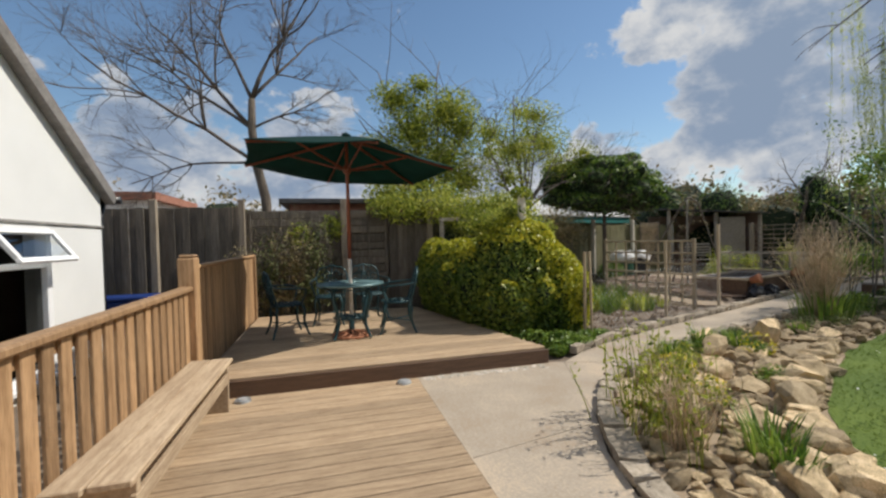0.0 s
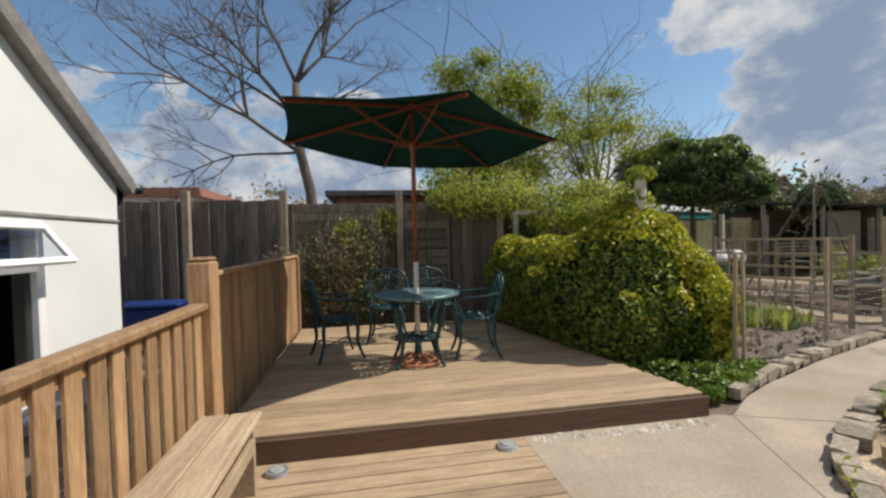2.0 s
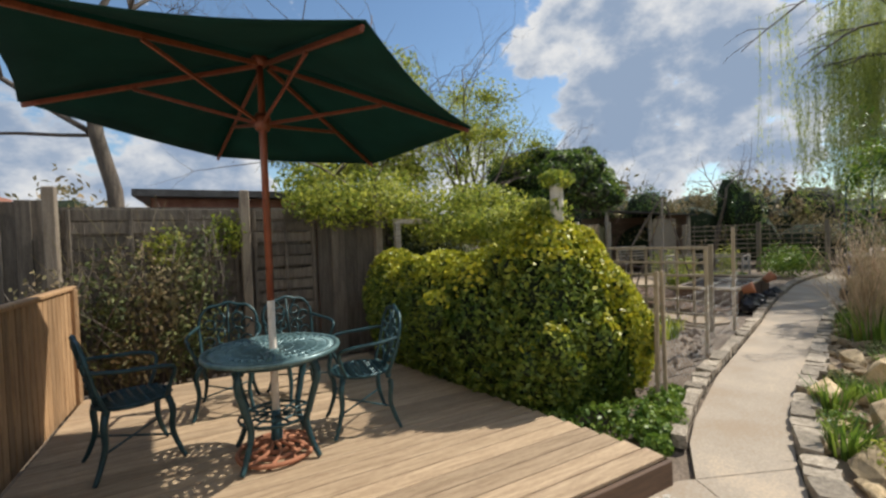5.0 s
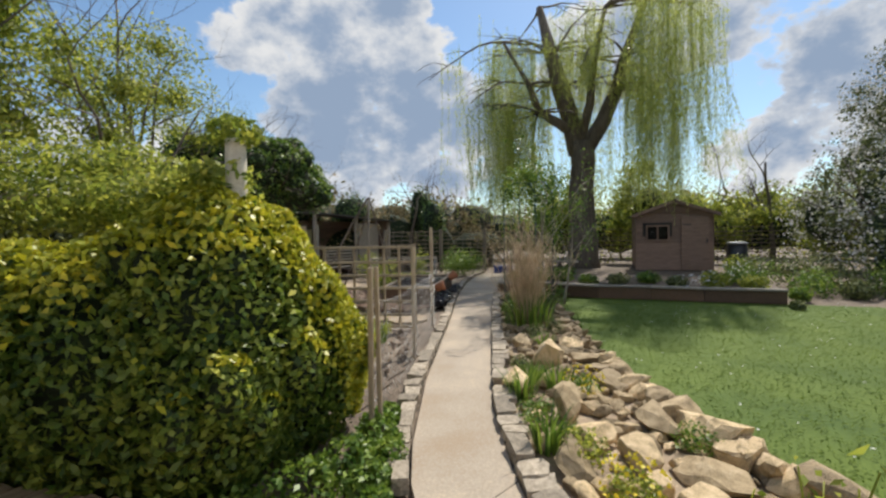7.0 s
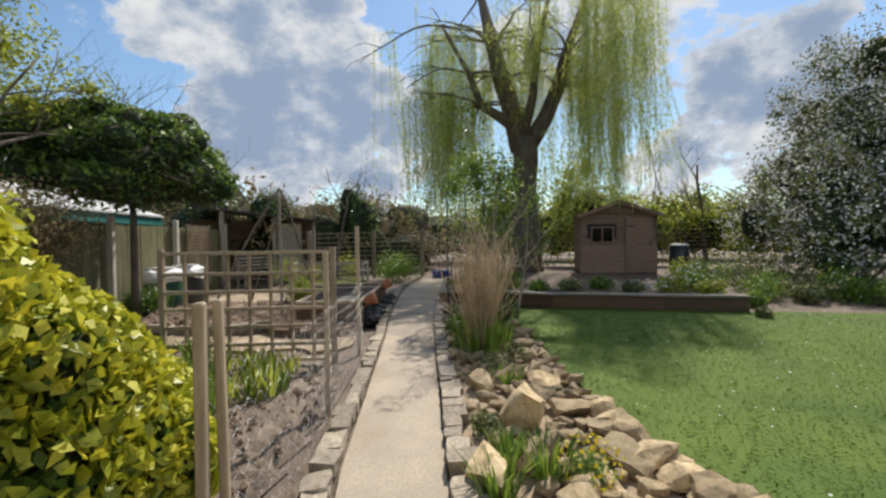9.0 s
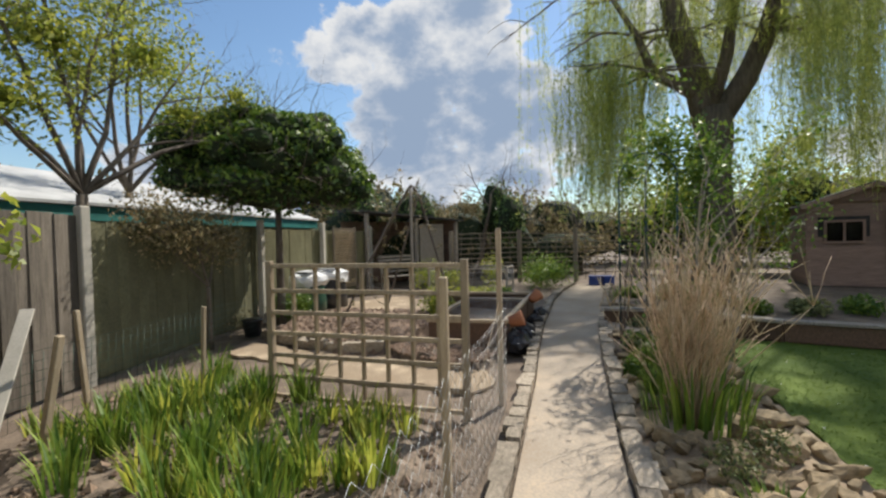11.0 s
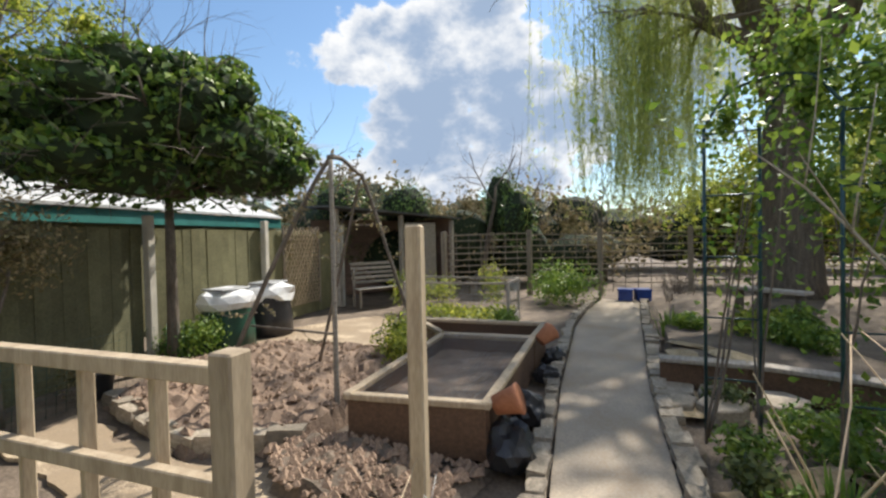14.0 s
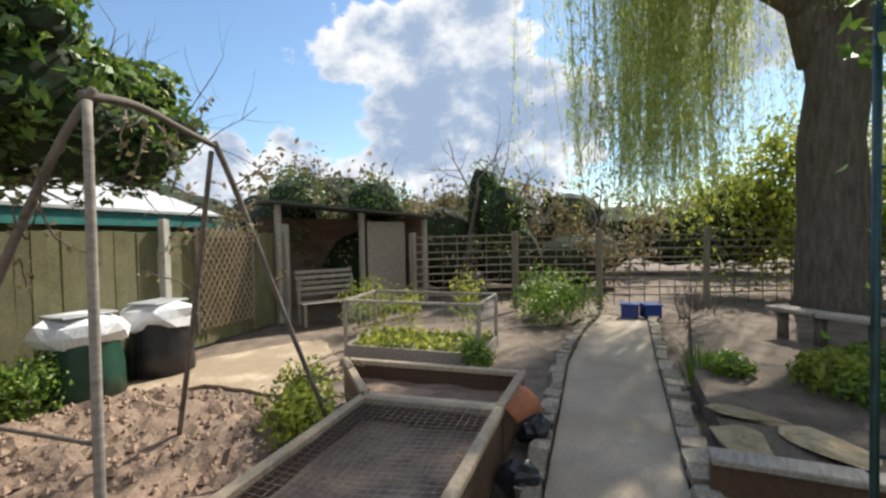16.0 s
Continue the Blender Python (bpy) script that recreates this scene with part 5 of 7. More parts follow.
leafy_tree("tree", "light yellow-green tree in young leaf behind the fence", 3.0, 10.9, 2.4, 0.09,
           [(2.3, 10.9, 4.3, 0.9, 0.9, 0.9), (3.2, 11.0, 4.9, 0.9, 0.9, 0.6), (1.6, 10.8, 3.5, 0.8, 0.7, 0.7), (3.0, 10.8, 3.6, 1.0, 0.8, 0.6), (1.8, 10.9, 5.1, 0.7, 0.5, 0.45), (2.5, 10.9, 5.5, 0.4, 0.35, 0.3), (1.1, 10.9, 3.6, 0.6, 0.5, 0.6), (3.6, 10.9, 4.4, 0.6, 0.6, 0.7), (3.5, 10.6, 3.0, 0.8, 0.6, 0.6), (2.2, 10.3, 2.9, 1.0, 0.5, 0.5), (1.4, 9.6, 2.5, 0.6, 0.5, 0.4), (2.4, 9.3, 2.4, 0.8, 0.5, 0.4)], 30000, "climber", 0.09, 31, shell=1.0, spread=1.3)
leafy_tree("tree", "sparse small-leaved tree with wispy branches", 5.6, 11.4, 2.2, 0.09,
           [(5.3, 11.2, 4.0, 1.0, 0.8, 0.7), (6.4, 11.5, 4.2, 1.0, 0.8, 0.6), (4.5, 11.2, 4.4, 0.6, 0.5, 0.5), (7.0, 11.8, 3.6, 0.7, 0.5, 0.4), (6.0, 11.3, 5.0, 0.9, 0.6, 0.5), (4.9, 10.9, 3.1, 0.8, 0.5, 0.5), (4.2, 10.6, 3.7, 0.5, 0.5, 0.5), (7.9, 11.8, 4.1, 0.6, 0.5, 0.4)], 8500, "climber", 0.08, 32, depth=3, shell=1.0, spread=1.15)
HOLLY = [(8.6, 12.0, 2.9, 1.25, 1.1, 0.85), (9.4, 11.4, 2.75, 0.9, 0.85, 0.70), (7.9, 12.3, 3.1, 0.9, 0.9, 0.75), (8.9, 11.6, 3.45, 0.8, 0.8, 0.5), (8.2, 11.6, 2.5, 0.9, 0.8, 0.5), (9.8, 11.2, 2.5, 0.45, 0.45, 0.4), (7.5, 12.4, 2.7, 0.6, 0.6, 0.5), (8.4, 12.3, 3.7, 0.7, 0.7, 0.35), (8.1, 11.25, 3.0, 0.8, 0.6, 0.6), (9.0, 11.1, 3.0, 0.7, 0.6, 0.55)]
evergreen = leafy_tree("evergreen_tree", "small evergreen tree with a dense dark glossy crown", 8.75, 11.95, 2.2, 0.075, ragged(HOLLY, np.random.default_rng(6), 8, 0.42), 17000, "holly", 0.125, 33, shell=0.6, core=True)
# Lighter leaves on upward faces: top light put into the leaf colour.
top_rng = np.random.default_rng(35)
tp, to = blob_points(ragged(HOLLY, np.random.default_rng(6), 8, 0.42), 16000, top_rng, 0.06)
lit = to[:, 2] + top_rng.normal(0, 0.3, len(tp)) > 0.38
part("new_growth", leaves_mesh("new_growth", tp[lit][:6500], to[lit][:6500], 0.115, 0.06, "greenleaf", top_rng), "greenleaf", evergreen, "lighter leaves coloured as lit from above")
leafy_tree("shrub_tree", "brownish twiggy shrub by the side fence", 7.0, 11.2, 0.9, 0.04,
           [(6.6, 11.0, 1.75, 0.75, 0.5, 0.6), (7.2, 11.3, 1.6, 0.5, 0.4, 0.5), (6.2, 10.9, 1.9, 0.5, 0.4, 0.45)], 3800, "brownleaf", 0.06, 34, shell=0.9)


def willow():
    rng = np.random.default_rng(9)
    t = thing("weeping_willow", "large weeping willow with a dark forked trunk and hanging yellow-green strands", "tree")
    x, y = 18.1, 5.05
    trunk = [((x - 0.1, y, 0.0), 0.70), ((x - 0.05, y, 0.5), 0.58), ((x, y + 0.02, 1.8), 0.51), ((x, y + 0.08, 3.2), 0.46), ((x - 0.05, y - 0.02, 4.2), 0.44), ((x, y + 0.03, 5.0), 0.46)]
    part("trunk", tube_mesh("trunk", [trunk], "bark", 14), "bark", t, "thick furrowed dark trunk")
    limbs = []
    for pts in ([((x, y + 0.18, 4.6), 0.36), ((x - 0.1, y + 0.48, 6.1), 0.34), ((x - 0.2, y + 0.8, 7.2), 0.33), ((x - 0.4, y + 1.1, 8.4), 0.25), ((x - 0.6, y + 1.5, 10.2), 0.12)],
                [((x, y - 0.1, 4.7), 0.32), ((x + 0.1, y - 0.72, 5.75), 0.30), ((x + 0.2, y - 1.2, 6.9), 0.26), ((x + 0.2, y - 1.45, 8.0), 0.18), ((x + 0.2, y - 2.2, 10.0), 0.1)],
                [((x - 0.1, y + 0.35, 5.4), 0.20), ((x - 0.5, y + 0.85, 5.75), 0.18), ((x - 0.9, y + 1.45, 6.1), 0.15), ((x - 1.3, y + 1.8, 7.1), 0.09), ((x - 1.8, y + 2.6, 8.6), 0.05)],
                [((x, y + 0.1, 5.0), 0.20), ((x - 0.3, y - 0.3, 6.4), 0.16), ((x - 0.8, y - 0.5, 7.8), 0.11), ((x - 1.6, y - 0.9, 9.2), 0.06)]):
        limbs.append(pts)
    part("limb", tube_mesh("limb", [limbs[0]], "bark", 10), "bark", t)
    for q in limbs[1:]:
        part("limb", tube_mesh("limb", [q], "bark", 10), "bark", t)
    br = []
    tips = []
    for k in range(64):
        src = limbs[k % 4]
        i = int(rng.integers(2, len(src)))
        a = rng.uniform(0, 6.28)
        path = limb(src[i][0], (math.cos(a), math.sin(a), rng.uniform(0.05, 0.7)), rng.uniform(1.5, 3.3), 0.06, rng, 0.22, 7, 0.012, droop=0.09)
        br.append(path)
        for p, r in path[2:]:
            tips.append(p)
        for j in range(3):
            q = path[int(rng.integers(2, 7))][0]
            a2 = a + rng.normal(0, 0.8)
            sub = limb(q, (math.cos(a2), math.sin(a2), 0.3), rng.uniform(0.6, 1.6), 0.02, rng, 0.25, 5, 0.006, droop=0.16)
            br.append(sub)
            tips += [pp for pp, _ in sub[1:]]
    part("branches", tube_mesh("branches", br, "twig", 4), "twig", t)
    # strands: hang from the branch tips, swaying a little, with narrow leaves
    C, O, lines = [], [], []
    for k in range(280):                   # bunches of strands from one twig
        root = Vector(tips[int(rng.integers(0, len(tips)))])
        if root.y > y + 5.4 or root.x < x - 3.8:
            continue
        low = 1.9 + 4.2 * rng.uniform() ** 1.5
        if root.x > x + 0.6 and rng.uniform() < 0.7:
            low = 2.0 + 1.0 * rng.uniform()
        if root.y > y + 1.9 and rng.uniform() < 0.75:
            low = 1.8 + 0.8 * rng.uniform()
        if -1.5 < root.y - y < 1.1 and root.x < x + 0.6:
            low = max(low, 5.9 + rng.uniform(0, 2.6))
        width = rng.uniform(0.10, 0.26)
        lean = rng.normal(0, 0.05, 2)
        for i in range(int(rng.integers(5, 14))):
            p = root + Vector(rng.normal(0, width, 3))
            ln = max(0.5, (p.z - low) * rng.uniform(0.72, 1.05))
            sway = lean + rng.normal(0, 0.025, 2)
            pts = [(p.x + sway[0] * u * u * ln, p.y + sway[1] * u * u * ln, p.z - ln * u) for u in np.linspace(0, 1, 5)]
            lines.append([(q, 0.0025) for q in pts])
            m = int(ln * 10)
            u = rng.uniform(0, 1, m)
            C.append(np.c_[p.x + sway[0] * u * u * ln + rng.normal(0, 0.035, m), p.y + sway[1] * u * u * ln + rng.normal(0, 0.035, m), p.z - ln * u])
    C = np.concatenate(C)
    O = rng.normal(0, 1, C.shape)
    part("strands", leaves_mesh("strands", C, O, 0.17, 0.020, "willow", rng, droop=2.2, spread=0.2), "willow", t, "hanging yellow-green leafy strands")
    part("strand_stems", tube_mesh("strand_stems", lines, "willow", 3), "willow", t)


willow()

# ---- kerbs and rockery ----
STONES = [stone_mesh("stone", k, "rock", 0.62, 0.38) for k in range(7)]
KERBS = []
for k in range(5):
    bm = box(-0.5, -0.5, -0.5, 0.5, 0.5, 0.5, 0.0)
    bmesh.ops.subdivide_edges(bm, edges=bm.edges[:], cuts=1, use_grid_fill=True)
    for v in bm.verts:
        d = v.co.length
        v.co *= 0.96 - 0.14 * max(0, d - 0.6) + 0.27 * noise.noise(v.co * 2.3 + Vector((k * 5.1, 0, 0)))
    KERBS.append(mesh_of("kerb_stone", bm, "kerb"))


def kerb_line(pts, side, start, step=(0.16, 0.30), wide=0.17, tall=0.085):
    line = curve_pts([(x, y, 0) for x, y in pts], 12)
    run = 0.0
    nxt = start
    for a, b in zip(line, line[1:]):
        seg = (b - a).length
        while run + seg > nxt:
            p = a + (b - a) * ((nxt - run) / seg)
            d = (b - a).normalized()
            n = Vector((d.y, -d.x, 0)) * side
            ln = random.uniform(*step)
            w = wide * random.uniform(0.7, 1.25)
            h = tall * random.uniform(0.8, 1.35)
            q = p + n * (w / 2 + 0.012)
            m = pose(q.x, q.y, h * 0.35, random.uniform(-5, 5), random.uniform(-5, 5), math.degrees(math.atan2(d.y, d.x)) + random.uniform(-6, 6)) @ Matrix.Diagonal((ln, w, h, 1))
            ob = new("kerb_stone", random.choice(KERBS))
            ob.matrix_basis = m
            tagged(ob, "small rough buff kerb stone edging the concrete path", "stone", "path kerb stones")
            nxt += ln - 0.005
        run += seg


kerb_line(PATH_R[2:], 1, 0.0)
kerb_line(PATH_L[1:], -1, 0.0, wide=0.14)


def rockery():
    """Sandstone lumps between the path kerb and the lawn."""
    edge_r = curve_pts([(x, y, 0) for x, y in PATH_R[1:13]], 8)
    edge_l = curve_pts([(x, y, 0) for x, y in LAWN_EDGE[:10]], 8)
    placed = []
    # large ones that stand out
    fixed = [(4.32, 3.92, 0.2, 1.1, 20), (5.62, 4.28, 0.24, 1.25, 60), (3.82, 3.42, 0.22, 0.7, 0), (3.56, 3.80, 0.19, 0.7, 40), (3.35, 3.1, 0.24, 0.5, 10), (3.7, 3.0, 0.26, 0.4, 80), (4.4, 3.3, 0.24, 0.6, 30), (4.0, 2.85, 0.24, 0.6, 120),
             (4.75, 4.42, 0.22, 0.95, 35), (6.3, 4.75, 0.2, 0.8, 15), (2.75, 2.75, 0.25, 0.8, 25), (2.9, 3.15, 0.22, 0.7, 70), (3.1, 2.3, 0.25, 0.45, 100), (2.55, 1.75, 0.2, 0.7, 45), (2.35, 3.0, 0.16, 0.6, 45), (5.2, 3.65, 0.25, 0.5, 10), (5.9, 3.95, 0.24, 0.5, 80), (6.6, 4.2, 0.22, 0.5, 40)]
    for x, y, r, tall, a in fixed:
        placed.append((x, y, r))
        ob = new("rock", random.choice(STONES))
        ob.matrix_basis = pose(x, y, r * tall * 0.42, random.uniform(-14, 14), random.uniform(-14, 14), a) @ Matrix.Diagonal((r * 1.1, r * 0.85, r * tall * 1.35, 1))
        tagged(ob, "large rough buff sandstone block in the rockery", "rock", "rockery stones")
    tries = 0
    loose = []
    while len(placed) < 480 and tries < 14000:
        tries += 1
        t = random.random()
        a = edge_r[int(t * (len(edge_r) - 1))]
        b = edge_l[int(t * (len(edge_l) - 1))]
        u = random.random() ** 0.8
        p = a.lerp(b, 0.14 + 0.84 * u)
        r = random.uniform(0.05, 0.13) if random.random() < 0.85 else random.uniform(0.13, 0.2)
        if p.x < 1.75 or any((p.x - x) ** 2 + (p.y - y) ** 2 < (0.62 * (r + q)) ** 2 for x, y, q in placed):
            continue
        if p.x > 7.2 and random.random() < 0.5:
            continue
        if math.hypot(p.x - 7.65, p.y - 4.98) < 0.35:
            continue
        placed.append((p.x, p.y, r))
        h = random.uniform(0.5, 1.0)
        shape = random.choice(STONES)
        m = pose(p.x, p.y, r * 0.30 * h, random.uniform(-16, 16), random.uniform(-16, 16), random.uniform(0, 360)) @ Matrix.Diagonal((r * 1.15, r * random.uniform(0.7, 1.0), r * h * 1.2, 1))
        loose.append((p.x + p.y, shape, m))
    loose.sort(key=lambda e: e[0])
    for _, shape, m in loose[:275]:
        ob = new("rock", shape)
        ob.matrix_basis = m
        tagged(ob, "rough buff sandstone lump in the rockery", "rock", "rockery stones")
    rest = bmesh.new()
    for _, shape, m in loose[275:]:
        start = len(rest.verts)
        rest.from_mesh(shape)
        rest.verts.ensure_lookup_table()
        bmesh.ops.transform(rest, matrix=m, verts=rest.verts[start:])
    solo("rubble", rest, "rock", "small sandstone rubble at the far end of the rockery", "rubble", kind="stuff")


rockery()
def lawn_wall():
    """Larger flat stones set along the lawn edge."""
    line = curve_pts([(2.62, 0.7, 0), (2.85, 1.45, 0), (3.25, 2.02, 0), (3.95, 2.62, 0), (4.85, 3.14, 0), (5.9, 3.62, 0)], 5)
    for k, p in enumerate(line):
        r = random.uniform(0.15, 0.23)
        ob = new("rock", random.choice(STONES))
        ob.matrix_basis = pose(p.x - 0.08, p.y + 0.08, r * 0.42, random.uniform(-8, 8), random.uniform(-8, 8), random.uniform(0, 360)) @ Matrix.Diagonal((r * 1.2, r * 0.9, r * random.uniform(0.95, 1.3), 1))
        tagged(ob, "flat buff sandstone block at the lawn edge", "rock", "rockery stones")


lawn_wall()
solo("gravel_bed", prism([(1.62, 0.6)] + [(x + 0.08, y - 0.02) for x, y in PATH_R[2:13]] + [(8.6, 4.9)] + LAWN_EDGE[7:1:-1], -0.045, -0.02), "sand", "pale sandy soil between the rockery stones", "ground", kind="structure")
for i, (x, y, r, h, mt, wd) in enumerate(((3.75, 3.98, 0.10, 0.30, "greenleaf", 0.02), (4.62, 4.36, 0.12, 0.30, "greenleaf", 0.02), (4.95, 4.1, 0.14, 0.26, "greenleaf", 0.02), (2.72, 2.05, 0.16, 0.34, "greenleaf", 0.016), (2.62, 1.85, 0.10, 0.28, "greenleaf", 0.016), (5.05, 4.35, 0.10, 0.2, "greenleaf", 0.02), (6.5, 4.5, 0.14, 0.18, "greenleaf", 0.02), (8.3, 5.3, 0.12, 0.22, "greenleaf", 0.02))):
    tuft("rockery_plant", "tuft of fresh green blades among the stones", "plant", x, y, 0, r, h, 70, mt, "rockery plants", 100 + i, wd * 0.5, 0.7)
for i, (x, y, s, mt) in enumerate(((4.15, 4.12, 0.20, "greenleaf"), (4.9, 3.85, 0.17, "greenleaf"), (3.3, 3.45, 0.18, "climber"), (3.05, 2.85, 0.24, "climber"), (3.7, 3.75, 0.2, "climber"), (5.4, 4.55, 0.15, "farleaf"), (6.9, 4.7, 0.2, "farleaf"), (7.3, 4.5, 0.22, "farleaf"), (2.4, 2.55, 0.16, "climber"), (4.1, 3.05, 0.18, "greenleaf"), (8.6, 5.0, 0.25, "greenleaf"), (9.3, 5.2, 0.25, "farleaf"))):
    bush("rockery_plant", "low mound of small leaves in the rockery", "plant", [(x, y, s * 0.4, s, s * 0.85, s * 0.6)], 420, mt, 0.035, "rockery plants", False, 130 + i, shell=0.6)
for i, (x, y) in enumerate(((4.9, 3.85), (3.05, 2.85), (3.3, 3.45))):
    rng = np.random.default_rng(160 + i)
    pp, oo = blob_points([(x, y, 0.12, 0.2, 0.18, 0.14)], 110, rng, 0.1)
    solo("yellow_flowers", leaves_mesh("yellow_flowers", pp, oo, 0.03, 0.03, "yellowflower", rng), "yellowflower", "small yellow flowers in the rockery", "flowers", kind="stuff")
twig_clump("dry_plant", "brown dead stalks standing in the rockery", "plant", 2.28, 2.3, 0.55, 0.5, 40, "drytwig", 201, "dry stalks")
for i, (x, y, h) in enumerate(((2.25, 2.50, 0.75), (2.40, 2.75, 0.9), (2.2, 2.25, 0.7), (2.42, 2.5, 0.8), (2.1, 2.45, 0.6), (2.55, 2.95, 0.85), (2.3, 2.7, 0.7))):
    rng = np.random.default_rng(210 + i)
    st = [limb((x + rng.normal(0, 0.12), y + rng.normal(0, 0.12), 0), (rng.normal(0, 0.15), rng.normal(0, 0.15), 1), h * rng.uniform(0.6, 1), 0.005, rng, 0.12, 6, 0.003) for _ in range(9)]
    t = thing("flowering_kale", "tall thin yellow-green flowering stems in the rockery", "plant", "tall stems")
    part("stems", tube_mesh("stems", st, "climber", 4), "climber", t)
    cc = np.array([q for s in st for q, _ in s[3:] for _ in range(2)]) + rng.normal(0, 0.03, (len(st) * 4 * 2, 3))
    part("leaves", leaves_mesh("leaves", cc, rng.normal(0, 1, cc.shape), 0.05, 0.022, "climber", rng), "climber", t)
twig_clump("bare_shrub", "bushy straw-coloured bare shrub beside the path", "shrub", 7.68, 4.98, 1.4, 0.6, 125, "drytwig", 202, forks=5, thick=0.0055)
tuft("shrub_leaves", "green shoots under the bare shrub", "plant", 7.7, 4.95, 0, 0.4, 0.55, 160, "greenleaf", seed=204)

# ---- vegetable beds left of the path ----
def stakes():
    for x, y, z, w, lean in ((3.465, 5.205, 1.24, 0.019, 0.5), (3.565, 5.19, 1.24, 0.016, -0.5), (5.52, 5.92, 1.34, 0.022, 0), (7.30, 6.50, 1.62, 0.024, 0), (4.6, 8.9, 0.9, 0.025, 8), (5.0, 9.3, 1.0, 0.02, -3), (5.9, 9.2, 0.9, 0.02, 2)):
        solo("stake", box(-w, -w, -0.1, w, w, z, 0.006), "trellis", "rough square timber stake in the vegetable bed", "stake", "garden stakes", pose(x, y, 0, lean, lean * 0.6, 20))
    solo("plank", bar((4.3, 9.0, 0.02), (4.75, 9.85, 1.0), 0.10, 0.02), "cpost", "pale board leaning by the fence", "board")


stakes()


def trellis():
    t = thing("trellis_panel", "square timber trellis panel on posts across the vegetable bed", "trellis")
    a, b = Vector((6.78, 6.56, 0)), Vector((6.19, 8.42, 0))
    d = (b - a).normalized()
    L0 = (b - a).length
    for s in (0, L0):
        p = a + d * s
        ang = math.degrees(math.atan2(d.y, d.x))
        part("post", box(-0.03, -0.03, -0.05, 0.03, 0.03, 1.36, 0.005), "trellis", t, m=pose(p.x, p.y, 0, 0, 0, ang))
    for k, z in enumerate((0.05, 0.24, 0.45, 0.66, 0.86, 1.07, 1.31)):
        p, q = a + d * 0.03, b - d * 0.03
        part("slat", bar((p.x, p.y, z), (q.x, q.y, z), 0.04 if z > 1.2 else 0.03, 0.04, 0.003), "trellis", t)
    n = Vector((d.y, -d.x, 0))
    for k in range(1, 8):
        p = a + d * (L0 * k / 8) + n * 0.030
        part("slat", bar((p.x, p.y, 0.06), (p.x, p.y, 1.30), 0.03, 0.036, 0.003), "trellis", t)
    # wire netting on canes round the bed
    net = thing("wire_netting", "sagging galvanised chicken wire round the vegetable bed", "netting")
    pa = [(3.72, 5.42), (4.6, 5.55), (5.52, 5.86), (6.4, 6.12), (7.3, 6.44)]
    paths = []
    for (x0, y0), (x1, y1) in zip(pa, pa[1:]):
        m = 9
        for k in range(m):
            u0 = k / m
            for j in range(9):
                z0, z1 = j * 0.10, j * 0.10 + 0.10
                xa, ya = x0 + (x1 - x0) * u0, y0 + (y1 - y0) * u0
                xb, yb = x0 + (x1 - x0) * (u0 + 1 / m), y0 + (y1 - y0) * (u0 + 1 / m)
                paths.append([((xa, ya, z0), 0.0011), ((xb, yb, z1), 0.0011)])
                paths.append([((xb, yb, z0), 0.0011), ((xa, ya, z1), 0.0011)])
    part("mesh", tube_mesh("mesh", paths, "wire", 3), "wire", net)
    part("string", tube_mesh("string", [[((5.52, 5.92, 0.30), 0.0018), ((6.4, 6.2, 0.55), 0.0018), ((7.3, 6.5, 0.95), 0.0018)]], "trellis", 4), "trellis", net, "pale string")
    # finer net against the fence
    net2 = thing("wire_netting", "fine net along the foot of the side fence", "netting")
    paths = []
    A, B = Vector((4.4, 9.6, 0)), Vector((8.0, 11.3, 0))
    for k in range(85):
        p = A.lerp(B, k / 45)
        paths.append([((p.x, p.y, 0), 0.002), ((p.x + 0.03, p.y, 0.62), 0.002)])
    for j in range(8):
        paths.append([((A.x, A.y, j * 0.09), 0.002), ((B.x, B.y, j * 0.09 + 0.02), 0.002)])
    part("mesh", tube_mesh("mesh", paths, "bingreen", 3), "bingreen", net2, "dark green netting")


trellis()


